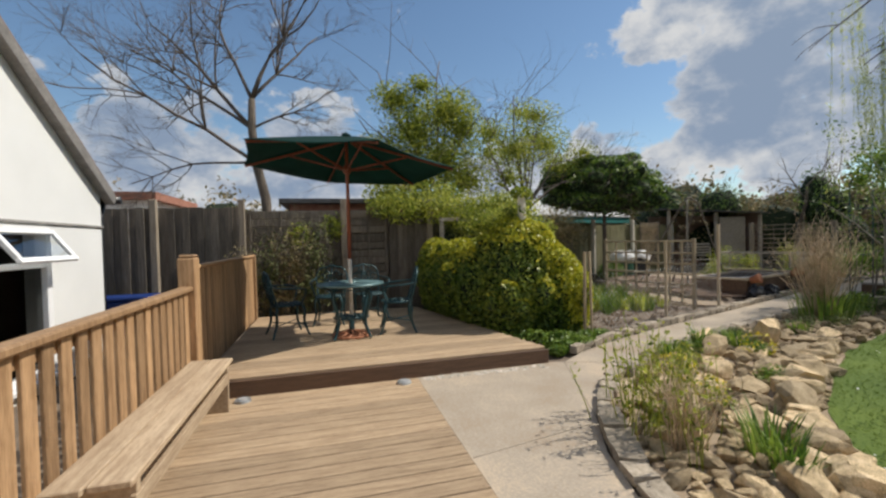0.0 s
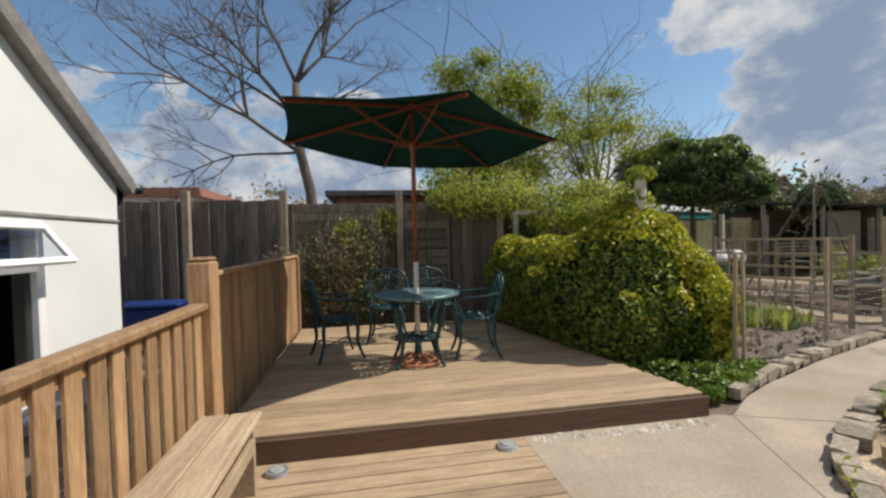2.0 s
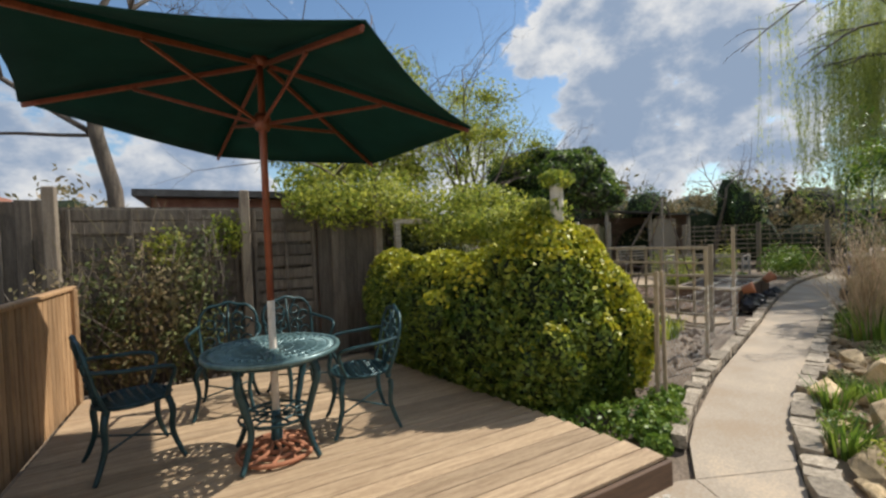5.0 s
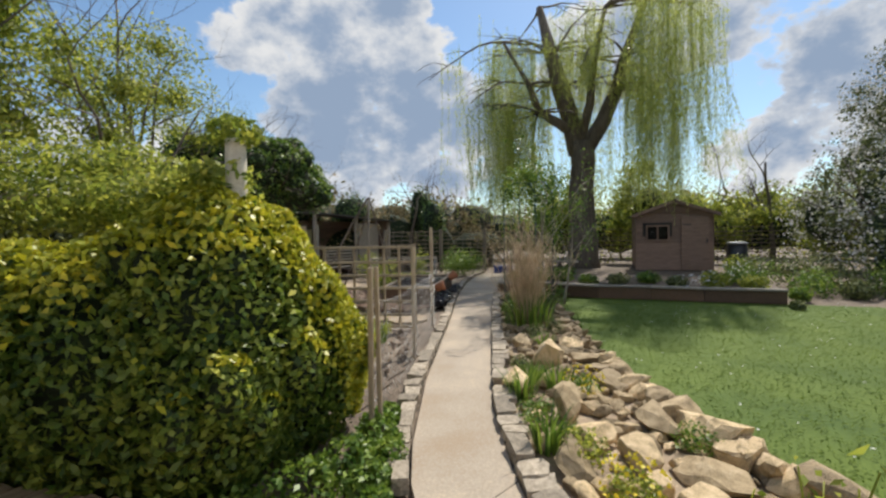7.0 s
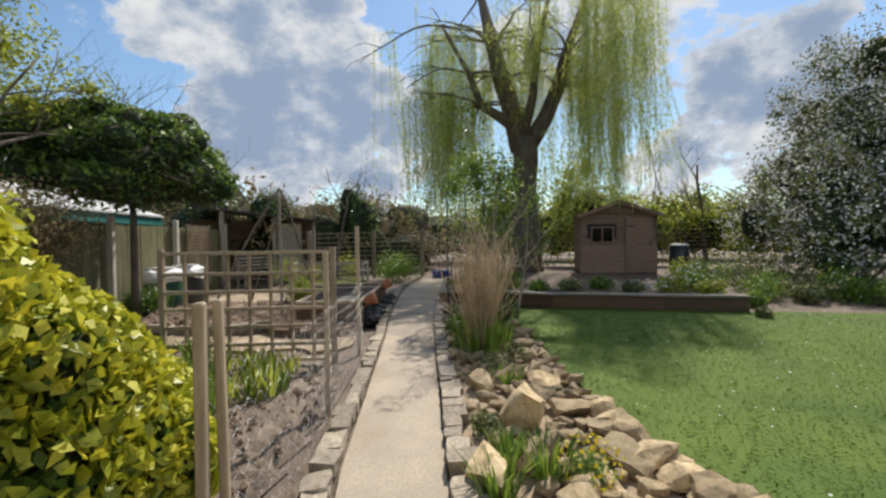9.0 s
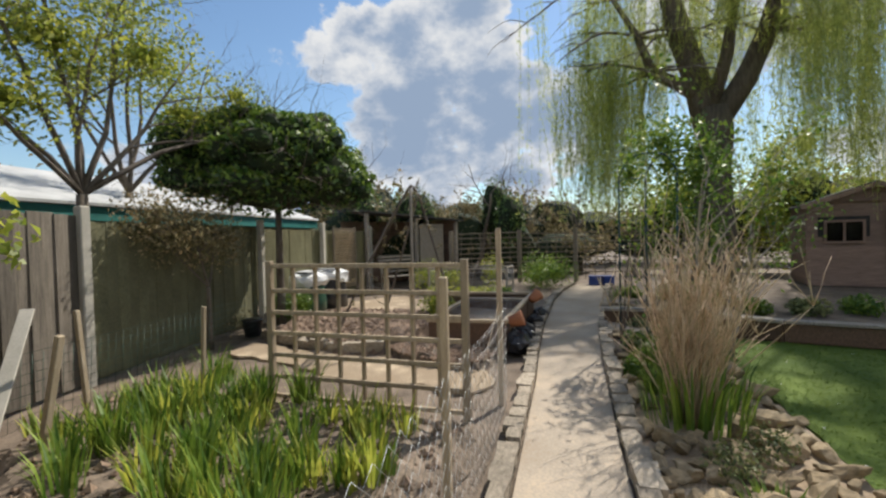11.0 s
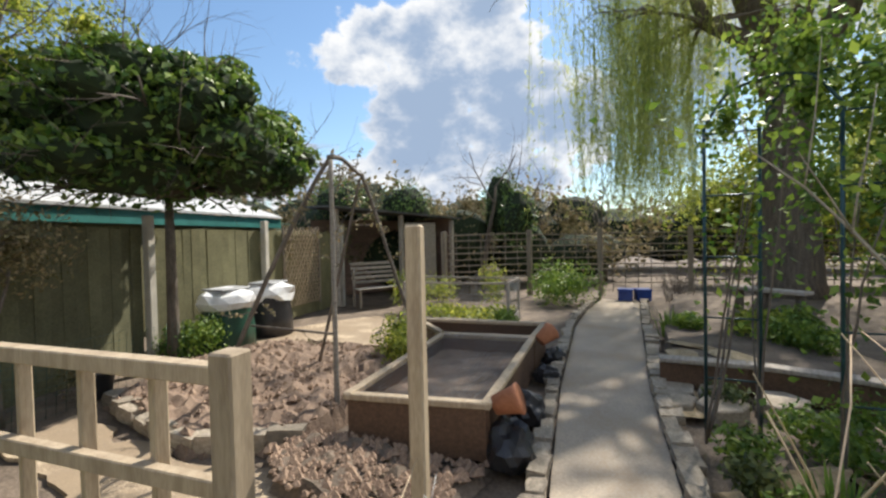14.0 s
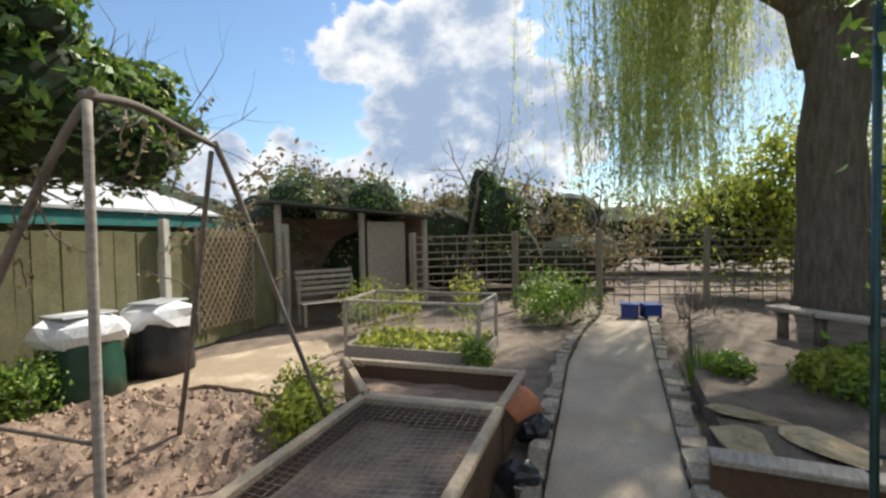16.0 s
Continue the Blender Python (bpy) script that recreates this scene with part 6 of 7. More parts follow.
def lumpy_bed(name, label, poly, height, material, seed, clod=0.05):
    """Dug earth: an uneven heap inside the outline, with clods on it."""
    a = np.array(poly)
    lo, hi = a.min(0), a.max(0)
    step = 0.09
    nx, ny = int((hi[0] - lo[0]) / step) + 2, int((hi[1] - lo[1]) / step) + 2
    bm = bmesh.new()
    rows = []
    P = np.array([(lo[0] + i * step, lo[1] + j * step) for j in range(ny) for i in range(nx)])
    ok = inside(poly, P).reshape(ny, nx)
    for j in range(ny):
        row = []
        for i in range(nx):
            x, y = lo[0] + i * step, lo[1] + j * step
            z = -0.04
            if ok[j, i]:
                z = height * (0.55 + 0.6 * noise.noise(Vector((x * 1.1, y * 1.1, seed)))) + clod * noise.noise(Vector((x * 7, y * 7, seed))) + clod * 0.6 * noise.noise(Vector((x * 17, y * 17, seed)))
            row.append(bm.verts.new((x, y, z)))
        rows.append(row)
    for j in range(ny - 1):
        for i in range(nx - 1):
            if ok[j, i] or ok[j + 1, i] or ok[j, i + 1] or ok[j + 1, i + 1]:
                bm.faces.new((rows[j][i], rows[j][i + 1], rows[j + 1][i + 1], rows[j + 1][i]))
    loose = [v for v in bm.verts if not v.link_faces]
    bmesh.ops.delete(bm, geom=loose, context="VERTS")
    ob = solo(name, bm, material, label, "soil bed", kind="structure")
    rng = np.random.default_rng(int(seed * 10))
    V, F = [], []
    pts = rng.uniform(lo, hi, (2600, 2))
    pts = pts[inside(poly, pts)][:900]
    for x, y in pts:
        r = rng.uniform(0.012, 0.06) * (1 if rng.uniform() < 0.3 else 0.6)
        z = height * (0.55 + 0.6 * noise.noise(Vector((x * 1.1, y * 1.1, seed)))) + 0.01
        b0 = len(V)
        for dx, dy, dz in ((1, 0, 0), (0.2, 1, 0.1), (-1, 0.2, 0), (-0.1, -1, 0.1), (0.1, 0, 0.8), (0, 0, -0.6)):
            V.append((x + r * dx * rng.uniform(0.6, 1.2), y + r * dy * rng.uniform(0.6, 1.2), z + r * dz))
        F += [(b0, b0 + 1, b0 + 4), (b0 + 1, b0 + 2, b0 + 4), (b0 + 2, b0 + 3, b0 + 4), (b0 + 3, b0, b0 + 4), (b0 + 1, b0, b0 + 5), (b0 + 2, b0 + 1, b0 + 5), (b0 + 3, b0 + 2, b0 + 5), (b0, b0 + 3, b0 + 5)]
    solo("clods", raw_mesh("clods", V, F, "earth"), "earth", "loose clods of dug earth", "soil", kind="stuff")


lumpy_bed("leek_bed", "dug dark soil of the leek bed", [(3.85, 5.62), (5.5, 6.0), (6.75, 6.5), (6.15, 8.5), (5.9, 10.2), (4.5, 9.2), (3.9, 7.2)], 0.06, "soil", 3.3, 0.04)
lumpy_bed("soil_heap", "dark loose soil heaped against the raised bed", [(8.05, 7.12), (8.80, 7.15), (8.55, 8.0), (8.40, 8.5), (8.05, 8.6), (7.8, 8.1), (7.85, 7.5)], 0.17, "soil", 7.7, 0.07)
lumpy_bed("dug_bed", "freshly dug lumpy brown earth bed", [(7.75, 9.2), (8.35, 8.5), (10.3, 9.05), (10.6, 10.3), (10.2, 11.5), (8.9, 11.6), (7.7, 10.9)], 0.16, "earth", 5.1, 0.09)
for i in range(85):
    x, y = random.uniform(4.5, 6.35), random.uniform(6.5, 9.4)
    tuft("bulb_plant", "clump of long green leek-like blades in the bed", "plant", x, y, 0.02, 0.10, random.uniform(0.25, 0.5), 26, "greenleaf" if i % 3 else "climber", "bulb plants", 300 + i, 0.011, 0.55)
solo("sand_path", prism(wobble([(7.3, 6.78), (8.0, 7.02), (8.22, 7.6), (8.12, 8.25), (7.75, 8.7), (7.72, 9.3), (7.5, 10.0), (7.55, 10.8), (6.9, 10.6), (7.12, 9.6), (6.95, 8.6), (7.2, 7.6)], 0.2), -0.045, -0.012), "sand", "pale sandy trodden path between beds", "ground", kind="structure")
solo("sand_path", prism(wobble([(9.4, 11.9), (10.6, 11.5), (11.0, 10.0), (12.0, 10.8), (12.8, 12.2), (10.6, 12.7)], 0.12), -0.045, -0.012), "sand", "pale sandy trodden path between beds", "ground", kind="structure")
edge = [(7.7, 10.9), (7.66, 10.2), (7.75, 9.2), (8.35, 8.42)]
kerb_line(edge, -1, 0.0, step=(0.22, 0.4), wide=0.16, tall=0.14)


def raised_frame(c, label, seed):
    """A bed boxed in with thick old boards; c: four corners."""
    t = thing("raised_bed", label, "raised bed", "raised beds")
    n = 4
    for i in range(n):
        a, b = Vector((*c[i], 0)), Vector((*c[(i + 1) % n], 0))
        d = (b - a).normalized()
        part("board", bar((a.x, a.y, 0.19), (b.x, b.y, 0.19), 0.035, 0.38, 0.006), "fascia", t)
        a2, b2 = a - d * 0.03, b + d * 0.03
        part("rail", bar((a2.x, a2.y, 0.40), (b2.x, b2.y, 0.40), 0.075, 0.05, 0.008), "trellis", t, m=pose(0, 0, 0.006 * (i % 2)))
    cen = Vector((sum(p[0] for p in c) / 4, sum(p[1] for p in c) / 4, 0))
    inner = [(cen.x + (x - cen.x) * 0.985, cen.y + (y - cen.y) * 0.97) for x, y in c]
    bm = bmesh.new()
    V = []
    m = 16
    for j in range(m + 1):
        row = []
        for i in range(m + 1):
            p = Vector(inner[0]).lerp(Vector(inner[1]), i / m).lerp(Vector(inner[3]).lerp(Vector(inner[2]), i / m), j / m)
            row.append(bm.verts.new((p.x, p.y, 0.24 + 0.03 * noise.noise(Vector((p.x * 4, p.y * 4, seed))) + 0.012 * noise.noise(Vector((p.x * 14, p.y * 14, seed))))))
        V.append(row)
    for j in range(m):
        for i in range(m):
            bm.faces.new((V[j][i], V[j][i + 1], V[j + 1][i + 1], V[j + 1][i]))
    part("soil", bm, "earth", t, "reddish brown soil")
    return inner


F1 = [(8.50, 8.20), (8.90, 7.22), (10.86, 7.76), (10.50, 8.78)]
F2 = [(10.55, 8.80), (10.92, 7.78), (11.72, 7.98), (11.15, 9.72)]
inn = raised_frame(F1, "weathered board raised bed covered with wire netting", 1.0)
raised_frame(F2, "weathered board raised bed with bare soil", 2.0)
net = thing("wire_netting", "chicken wire stretched over the raised bed", "netting")
paths = []
for k in range(21):
    for (p, q, r, s) in ((F1[0], F1[1], F1[3], F1[2]),):
        u = k / 20
        a = Vector((*p, 0)).lerp(Vector((*q, 0)), u)
        b = Vector((*r, 0)).lerp(Vector((*s, 0)), u)
        paths.append([((a.x, a.y, 0.425), 0.0013), (((a.x + b.x) / 2, (a.y + b.y) / 2, 0.38), 0.0013), ((b.x, b.y, 0.425), 0.0013)])
for k in range(41):
    u = k / 40
    a = Vector((*F1[0], 0)).lerp(Vector((*F1[3], 0)), u)
    b = Vector((*F1[1], 0)).lerp(Vector((*F1[2], 0)), u)
    sag = 0.045 * math.sin(math.pi * u)
    paths.append([((a.x, a.y, 0.425), 0.0013), (((a.x + b.x) / 2, (a.y + b.y) / 2, 0.425 - sag), 0.0013), ((b.x, b.y, 0.425), 0.0013)])
part("mesh", tube_mesh("mesh", paths, "wire", 3), "wire", net)


def sack(x, y, s, material, label, seed):
    bm = ico(1.0, 3)
    for v in bm.verts:
        d = v.co.normalized()
        v.co *= 1 + 0.35 * noise.noise(d * 2.1 + Vector((seed, 0, 0))) + 0.12 * noise.noise(d * 6 + Vector((seed, 0, 0)))
        v.co = Vector((v.co.x * s, v.co.y * s * 0.7, max(-0.4, v.co.z) * s * 0.85 + 0.36 * s))
    return solo("sack", bm, material, label, "sack", "plastic sacks", pose(x, y, 0, 0, 0, seed * 40))


sack(9.0, 7.10, 0.24, "black", "crumpled black plastic sack against the raised bed", 1)
sack(9.7, 7.30, 0.20, "black", "crumpled black plastic sack against the raised bed", 2)
sack(10.7, 7.52, 0.15, "black", "crumpled black plastic sack against the raised bed", 3)
sack(11.4, 7.72, 0.16, "black", "crumpled black plastic sack against the raised bed", 4)
pot = solo("pot", tube_mesh("pot", [[((0, 0, 0), 0.07), ((0, 0, 0.16), 0.10), ((0, 0, 0.19), 0.115), ((0, 0, 0.2), 0.10)]], "terracotta", 14), "terracotta", "small terracotta pot lying beside the raised bed", "pot", m=pose(8.98, 7.2, 0.38, 70, 0, 20))
pot2 = solo("pot", tube_mesh("pot", [[((0, 0, 0), 0.07), ((0, 0, 0.16), 0.10), ((0, 0, 0.19), 0.115), ((0, 0, 0.2), 0.10)]], "terracotta", 14), "terracotta", "small terracotta pot wedged by the raised bed rail", "pot", m=pose(10.85, 7.66, 0.40, 60, 0, 60))
solo("pot", tube_mesh("pot", [[((0, 0, 0), 0.13), ((0, 0, 0.25), 0.16), ((0, 0, 0.27), 0.18), ((0, 0, 0.28), 0.16)]], "black", 14), "black", "black plastic plant pot by the fence", "pot", m=pose(7.75, 11.3, 0))
bush("cloche", "clear plastic cloche over seedlings", "plant", [(7.7, 11.6, 0.2, 0.3, 0.25, 0.25)], 300, "brownleaf", 0.05, core=False, seed=400, shell=0.8)


def arch():
    """Rustic pole arch with bare climber stems."""
    t = thing("rustic_arch", "rustic pole arch with bare rose stems", "garden arch")
    A, B = Vector((8.83, 8.74, 2.33)), Vector((9.62, 9.2, 2.30))
    D = Vector((8.24, 9.85, 0.0))
    Bf = Vector((9.74, 10.2, 0.0))
    C = Vector((10.4, 8.95, 0.0))
    Af = Vector((8.81, 8.72, 0.0))
    def pole(pts, r, nm="pole"):
        path = curve_pts(pts, 5)
        part(nm, tube_mesh(nm, [[(p, r * (1 - 0.25 * i / len(path))) for i, p in enumerate(path)]], "greywood" if nm == "post" else "twig", 7), "twig", t)
    pole([Af, Af.lerp(A, 0.5), A - Vector((0, 0, 0.02))], 0.026, "post")
    pole([D, D.lerp(A, 0.5) + Vector((-0.02, 0.03, 0.05)), D.lerp(A, 0.85) + Vector((0, 0, 0.08)), A + Vector((0.03, 0, 0.04))], 0.024)
    pole([A + Vector((-0.02, 0, 0.0)), A.lerp(B, 0.3) + Vector((0, 0, 0.05)), A.lerp(B, 0.7) + Vector((0, 0, 0.02)), B], 0.024)
    pole([B + Vector((0, 0, 0.03)), B.lerp(C, 0.15) + Vector((0.02, 0, 0.0)), B.lerp(C, 0.55), C], 0.022)
    pole([Bf, Bf.lerp(B, 0.5), B - Vector((0.02, 0, 0.04))], 0.022)
    pole([Af + Vector((0, 0, 0.75)), D.lerp(A, 0.35)], 0.012)
    rng = np.random.default_rng(77)
    paths = []
    for s, e in ((A, B), (B, C), (D, A), (B, Bf)):
        for k in range(7):
            p = s.lerp(e, rng.uniform(0.05, 0.9))
            paths.append(limb(p, rng.normal(0, 1, 3), rng.uniform(0.2, 0.5), 0.006, rng, 0.5, 5, 0.003))
    part("stems", tube_mesh("stems", paths, "twig", 4), "twig", t)
    cc = np.array([q for s in paths for q, _ in s[1:]])
    cc = np.repeat(cc, 2, 0) + rng.normal(0, 0.02, (len(cc) * 2, 3))
    part("buds", leaves_mesh("buds", cc, rng.normal(0, 1, cc.shape), 0.045, 0.03, "brownleaf", rng), "brownleaf", t)


arch()


def bins():
    for x, y, mt, s, a in ((9.62, 12.25, "bingreen", 1.0, 15), (10.5, 12.55, "black", 1.0, 25)):
        t = thing("compost_bin", "dark plastic compost bin with a white sack under its lid", "bin", "compost bins", pose(x, y, 0, 0, 0, a))
        part("body", tube_mesh("body", [[((0, 0, 0.0), 0.40), ((0, 0, 0.3), 0.39), ((0, 0, 0.72), 0.33), ((0, 0, 0.76), 0.34)]], mt, 16), mt, t)
        bm = ico(1.0, 2)
        for v in bm.verts:
            d = v.co.normalized()
            v.co *= 1 + 0.3 * noise.noise(d * 3 + Vector((x, 0, 0)))
            v.co = Vector((v.co.x * 0.42, v.co.y * 0.42, v.co.z * 0.22 + 0.70))
        part("sack", bm, "bag", t, "white plastic sack")
        part("lid", box(-0.27, -0.22, 0.885, 0.27, 0.22, 0.91, 0.01), "binlid", t, "grey lid board")


bins()
for i, (x, y, s) in enumerate(((9.1, 11.9, 0.35), (8.85, 12.05, 0.3), (10.35, 9.35, 0.36), (10.15, 9.1, 0.28), (12.6, 9.0, 0.22), (12.0, 8.6, 0.15))):
    bush("garden_shrub", "small bushy green plant among the vegetable beds", "shrub", [(x, y, s * 0.8, s, s, s * 0.9), (x + 0.1, y + 0.1, s * 1.2, s * 0.7, s * 0.7, s * 0.6)], 1100, "climber" if i in (2, 3) else "greenleaf", 0.06, "vegetable plants", False, 410 + i, shell=0.8)


def cage():
    t = thing("fruit_cage", "low timber-framed netted cage over seedlings", "cage")
    c = [(12.2, 10.9), (12.75, 9.05), (13.75, 9.35), (13.2, 11.3)]
    for x, y in c:
        part("post", box(x - 0.022, y - 0.022, 0, x + 0.022, y + 0.022, 0.80, 0.003), "greywood", t)
    for i in range(4):
        a, b = c[i], c[(i + 1) % 4]
        part("rail", bar((*a, 0.80), (*b, 0.80), 0.035, 0.035), "greywood", t)
        part("board", bar((*a, 0.09), (*b, 0.09), 0.025, 0.18), "greywood", t)
    paths = []
    for i in range(4):
        a, b = Vector((*c[i], 0)), Vector((*c[(i + 1) % 4], 0))
        for k in range(25):
            p = a.lerp(b, k / 24)
            paths.append([((p.x, p.y, 0.1), 0.0012), ((p.x, p.y, 0.8), 0.0012)])
        for k in range(9):
            z = 0.14 + k * 0.08
            paths.append([((a.x, a.y, z), 0.0012), ((b.x, b.y, z), 0.0012)])
    part("netting", tube_mesh("netting", paths, "wire", 3), "wire", t)
    rng = np.random.default_rng(50)
    poly = [(12.25, 10.85), (12.8, 9.1), (13.7, 9.4), (13.15, 11.2)]
    p = scatter(poly, 900)
    solo("seedlings", leaves_mesh("seedlings", np.c_[p, rng.uniform(0.05, 0.28, len(p))], rng.normal(0, 1, (len(p), 3)), 0.12, 0.06, "climber", rng, droop=-1), "climber", "rows of pale green seedlings in the cage", "seedlings", kind="stuff")


cage()


def shelter():
    """Dark open-fronted garden shelter with a sloping sheet roof."""
    t = thing("garden_shelter", "dark timber open shelter with a sloping felt roof", "shed")
    a, b = Vector((13.15, 13.9, 0)), Vector((16.4, 12.75, 0))
    d = (b - a).normalized()
    n = Vector((-d.y, d.x, 0))
    bm = bmesh.new()
    pts = [(a - n * 0.25 - d * 0.2, 2.40), (b - n * 0.25 + d * 0.2, 2.14), (b + n * 2.2 + d * 0.2, 2.3), (a + n * 2.2 - d * 0.2, 2.55)]
    lo = [bm.verts.new((p.x, p.y, z)) for p, z in pts]
    hi = [bm.verts.new((p.x, p.y, z + 0.05)) for p, z in pts]
    bm.faces.new(lo[::-1]), bm.faces.new(hi)
    for i in range(4):
        j = (i + 1) % 4
        bm.faces.new((lo[i], lo[j], hi[j], hi[i]))
    bmesh.ops.recalc_face_normals(bm, faces=bm.faces[:])
    part("roof", bm, "felt", t, "sloping grey felt roof")
    for s in (0.0, 0.52, 1.0):
        p = a.lerp(b, s)
        part("post", box(p.x - 0.05, p.y - 0.05, 0, p.x + 0.05, p.y + 0.05, 2.38 - 0.26 * s, 0.006), "greywood", t)
    q0, q1 = a + n * 2.0, b + n * 2.0
    for k in range(17):
        z = 0.06 + k * 0.13
        part("cladding", bar((q0.x, q0.y, z), (q1.x, q1.y, z), 0.02, 0.135), "shedwood", t)
    for k in range(17):
        z = 0.06 + k * 0.13
        e0, e1 = b, b + n * 2.0
        part("cladding", bar((e0.x, e0.y, z), (e1.x, e1.y, z), 0.02, 0.135), "shedwood", t)
    m0, m1 = a.lerp(b, 0.56), a.lerp(b, 0.84)
    part("door", prism([(m0.x, m0.y), (m1.x, m1.y), (m1.x + n.x * 0.04, m1.y + n.y * 0.04), (m0.x + n.x * 0.04, m0.y + n.y * 0.04)], 0.05, 2.05), "greywood", t, "grey board door")
    w = thing("bench", "slatted wooden bench in front of the shelter", "bench")
    c = a.lerp(b, 0.24) - n * 0.35
    for k in range(5):
        z = 0.48 + k * 0.11
        p, q = c - d * 0.6 + n * (0.03 * k), c + d * 0.6 + n * (0.03 * k)
        part("back_slat", bar((p.x, p.y, z + 0.1), (q.x, q.y, z + 0.1), 0.02, 0.07), "greywood", w)
    for k in range(4):
        p, q = c - d * 0.6 - n * (0.08 + 0.1 * k), c + d * 0.6 - n * (0.08 + 0.1 * k)
        part("seat_slat", bar((p.x, p.y, 0.44), (q.x, q.y, 0.44), 0.085, 0.022), "greywood", w)
    for s in (-0.55, 0.55):
        for off in (0.0, -0.38):
            p = c + d * s + n * off
            part("leg", box(p.x - 0.025, p.y - 0.025, 0, p.x + 0.025, p.y + 0.025, 0.43 if off else 0.9, 0.004), "greywood", w)
    l = thing("lattice_panel", "diamond lattice panel on the olive fence", "trellis")
    p0, p1 = Vector((11.35, 13.36, 0)), Vector((12.5, 13.74, 0))
    for k in range(-9, 12):
        for sgn in (1, -1):
            u0, u1 = k / 11, (k + 9) / 11
            za, zb = (0.25, 1.9) if sgn > 0 else (1.9, 0.25)
            c0, c1 = max(u0, 0), min(u1, 1)
            if c1 - c0 < 0.03:
                continue
            z0 = za + (zb - za) * (c0 - u0) / (u1 - u0)
            z1 = za + (zb - za) * (c1 - u0) / (u1 - u0)
            A0, B0 = p0.lerp(p1, c0), p0.lerp(p1, c1)
            part("lath", bar((A0.x, A0.y, z0), (B0.x, B0.y, z1), 0.022, 0.008, 0), "trellis", l, m=pose(0.004 * sgn, -0.008 * sgn, 0))
    for q in (p0, p1):
        part("upright", box(q.x - 0.02, q.y - 0.02, 0.2, q.x + 0.02, q.y + 0.02, 1.93, 0.003), "fence_post", l)


shelter()


def far_fence():
    """Rustic rail-and-lath fence that closes the garden."""
    pts = [(15.4, 12.3), (17.0, 10.6), (17.75, 8.94), (18.9, 7.0), (20.3, 5.0), (21.0, 2.5), (21.4, -2.0)]
    for (x0, y0), (x1, y1) in zip(pts, pts[1:]):
        f = thing("lath_fence", "rustic fence of thin horizontal laths on posts", "fence", "far fences")
        a, b = Vector((x0, y0, 0)), Vector((x1, y1, 0))
        part("post", box(x0 - 0.06, y0 - 0.06, 0, x0 + 0.06, y0 + 0.06, 1.78, 0.008), "fence_post", f)
        d = (b - a).normalized()
        nn = Vector((d.y, -d.x, 0))
        for k in range(9):
            z = 0.35 + k * 0.165 + random.uniform(-0.02, 0.02)
            part("lath", bar((a.x, a.y, z), (b.x, b.y, z + random.uniform(-0.03, 0.03)), 0.02, 0.03), "fence_post", f)
        m = int((b - a).length / 0.3)
        for k in range(1, m):
            p = a.lerp(b, k / m) - nn * 0.03
            part("upright", bar((p.x, p.y, 0.1), (p.x, p.y, 1.7 + random.uniform(-0.06, 0.08)), 0.025, 0.018), "fence", f)
    bush("evergreen_bush", "fine-leaved dark green bush before the far fence", "bush", [(16.2, 9.1, 0.45, 0.7, 0.7, 0.55), (16.6, 9.8, 0.5, 0.6, 0.6, 0.6), (15.8, 9.5, 0.35, 0.6, 0.6, 0.45)], 3600, "greenleaf", 0.08, seed=500, shell=0.95, core=False)
    bush("yellow_shrub", "yellow-green flowering shrub beyond the cage", "bush", [(14.6, 10.4, 0.55, 0.35, 0.35, 0.6), (13.6, 11.9, 0.5, 0.6, 0.5, 0.5), (14.2, 11.5, 0.4, 0.4, 0.4, 0.4)], 2000, "climber", 0.07, seed=501, core=False, shell=0.9)
    for x, y, a in ((17.2, 8.2, 10), (17.35, 7.85, 30)):
        c = thing("crate", "blue plastic crate by the end of the path", "crate", "blue crates", pose(x, y, 0, 0, 0, a))
        part("body", box(-0.16, -0.16, 0, 0.16, 0.16, 0.24, 0.015), "bluething", c)
        part("rim", box(-0.175, -0.175, 0.243, 0.175, 0.175, 0.28, 0.008), "bluething", c)
    twig_clump("brush_pile", "heap of dark prunings near the gate", "prunings", 17.4, 7.1, 0.7, 1.2, 60, "twig", 510)


far_fence()

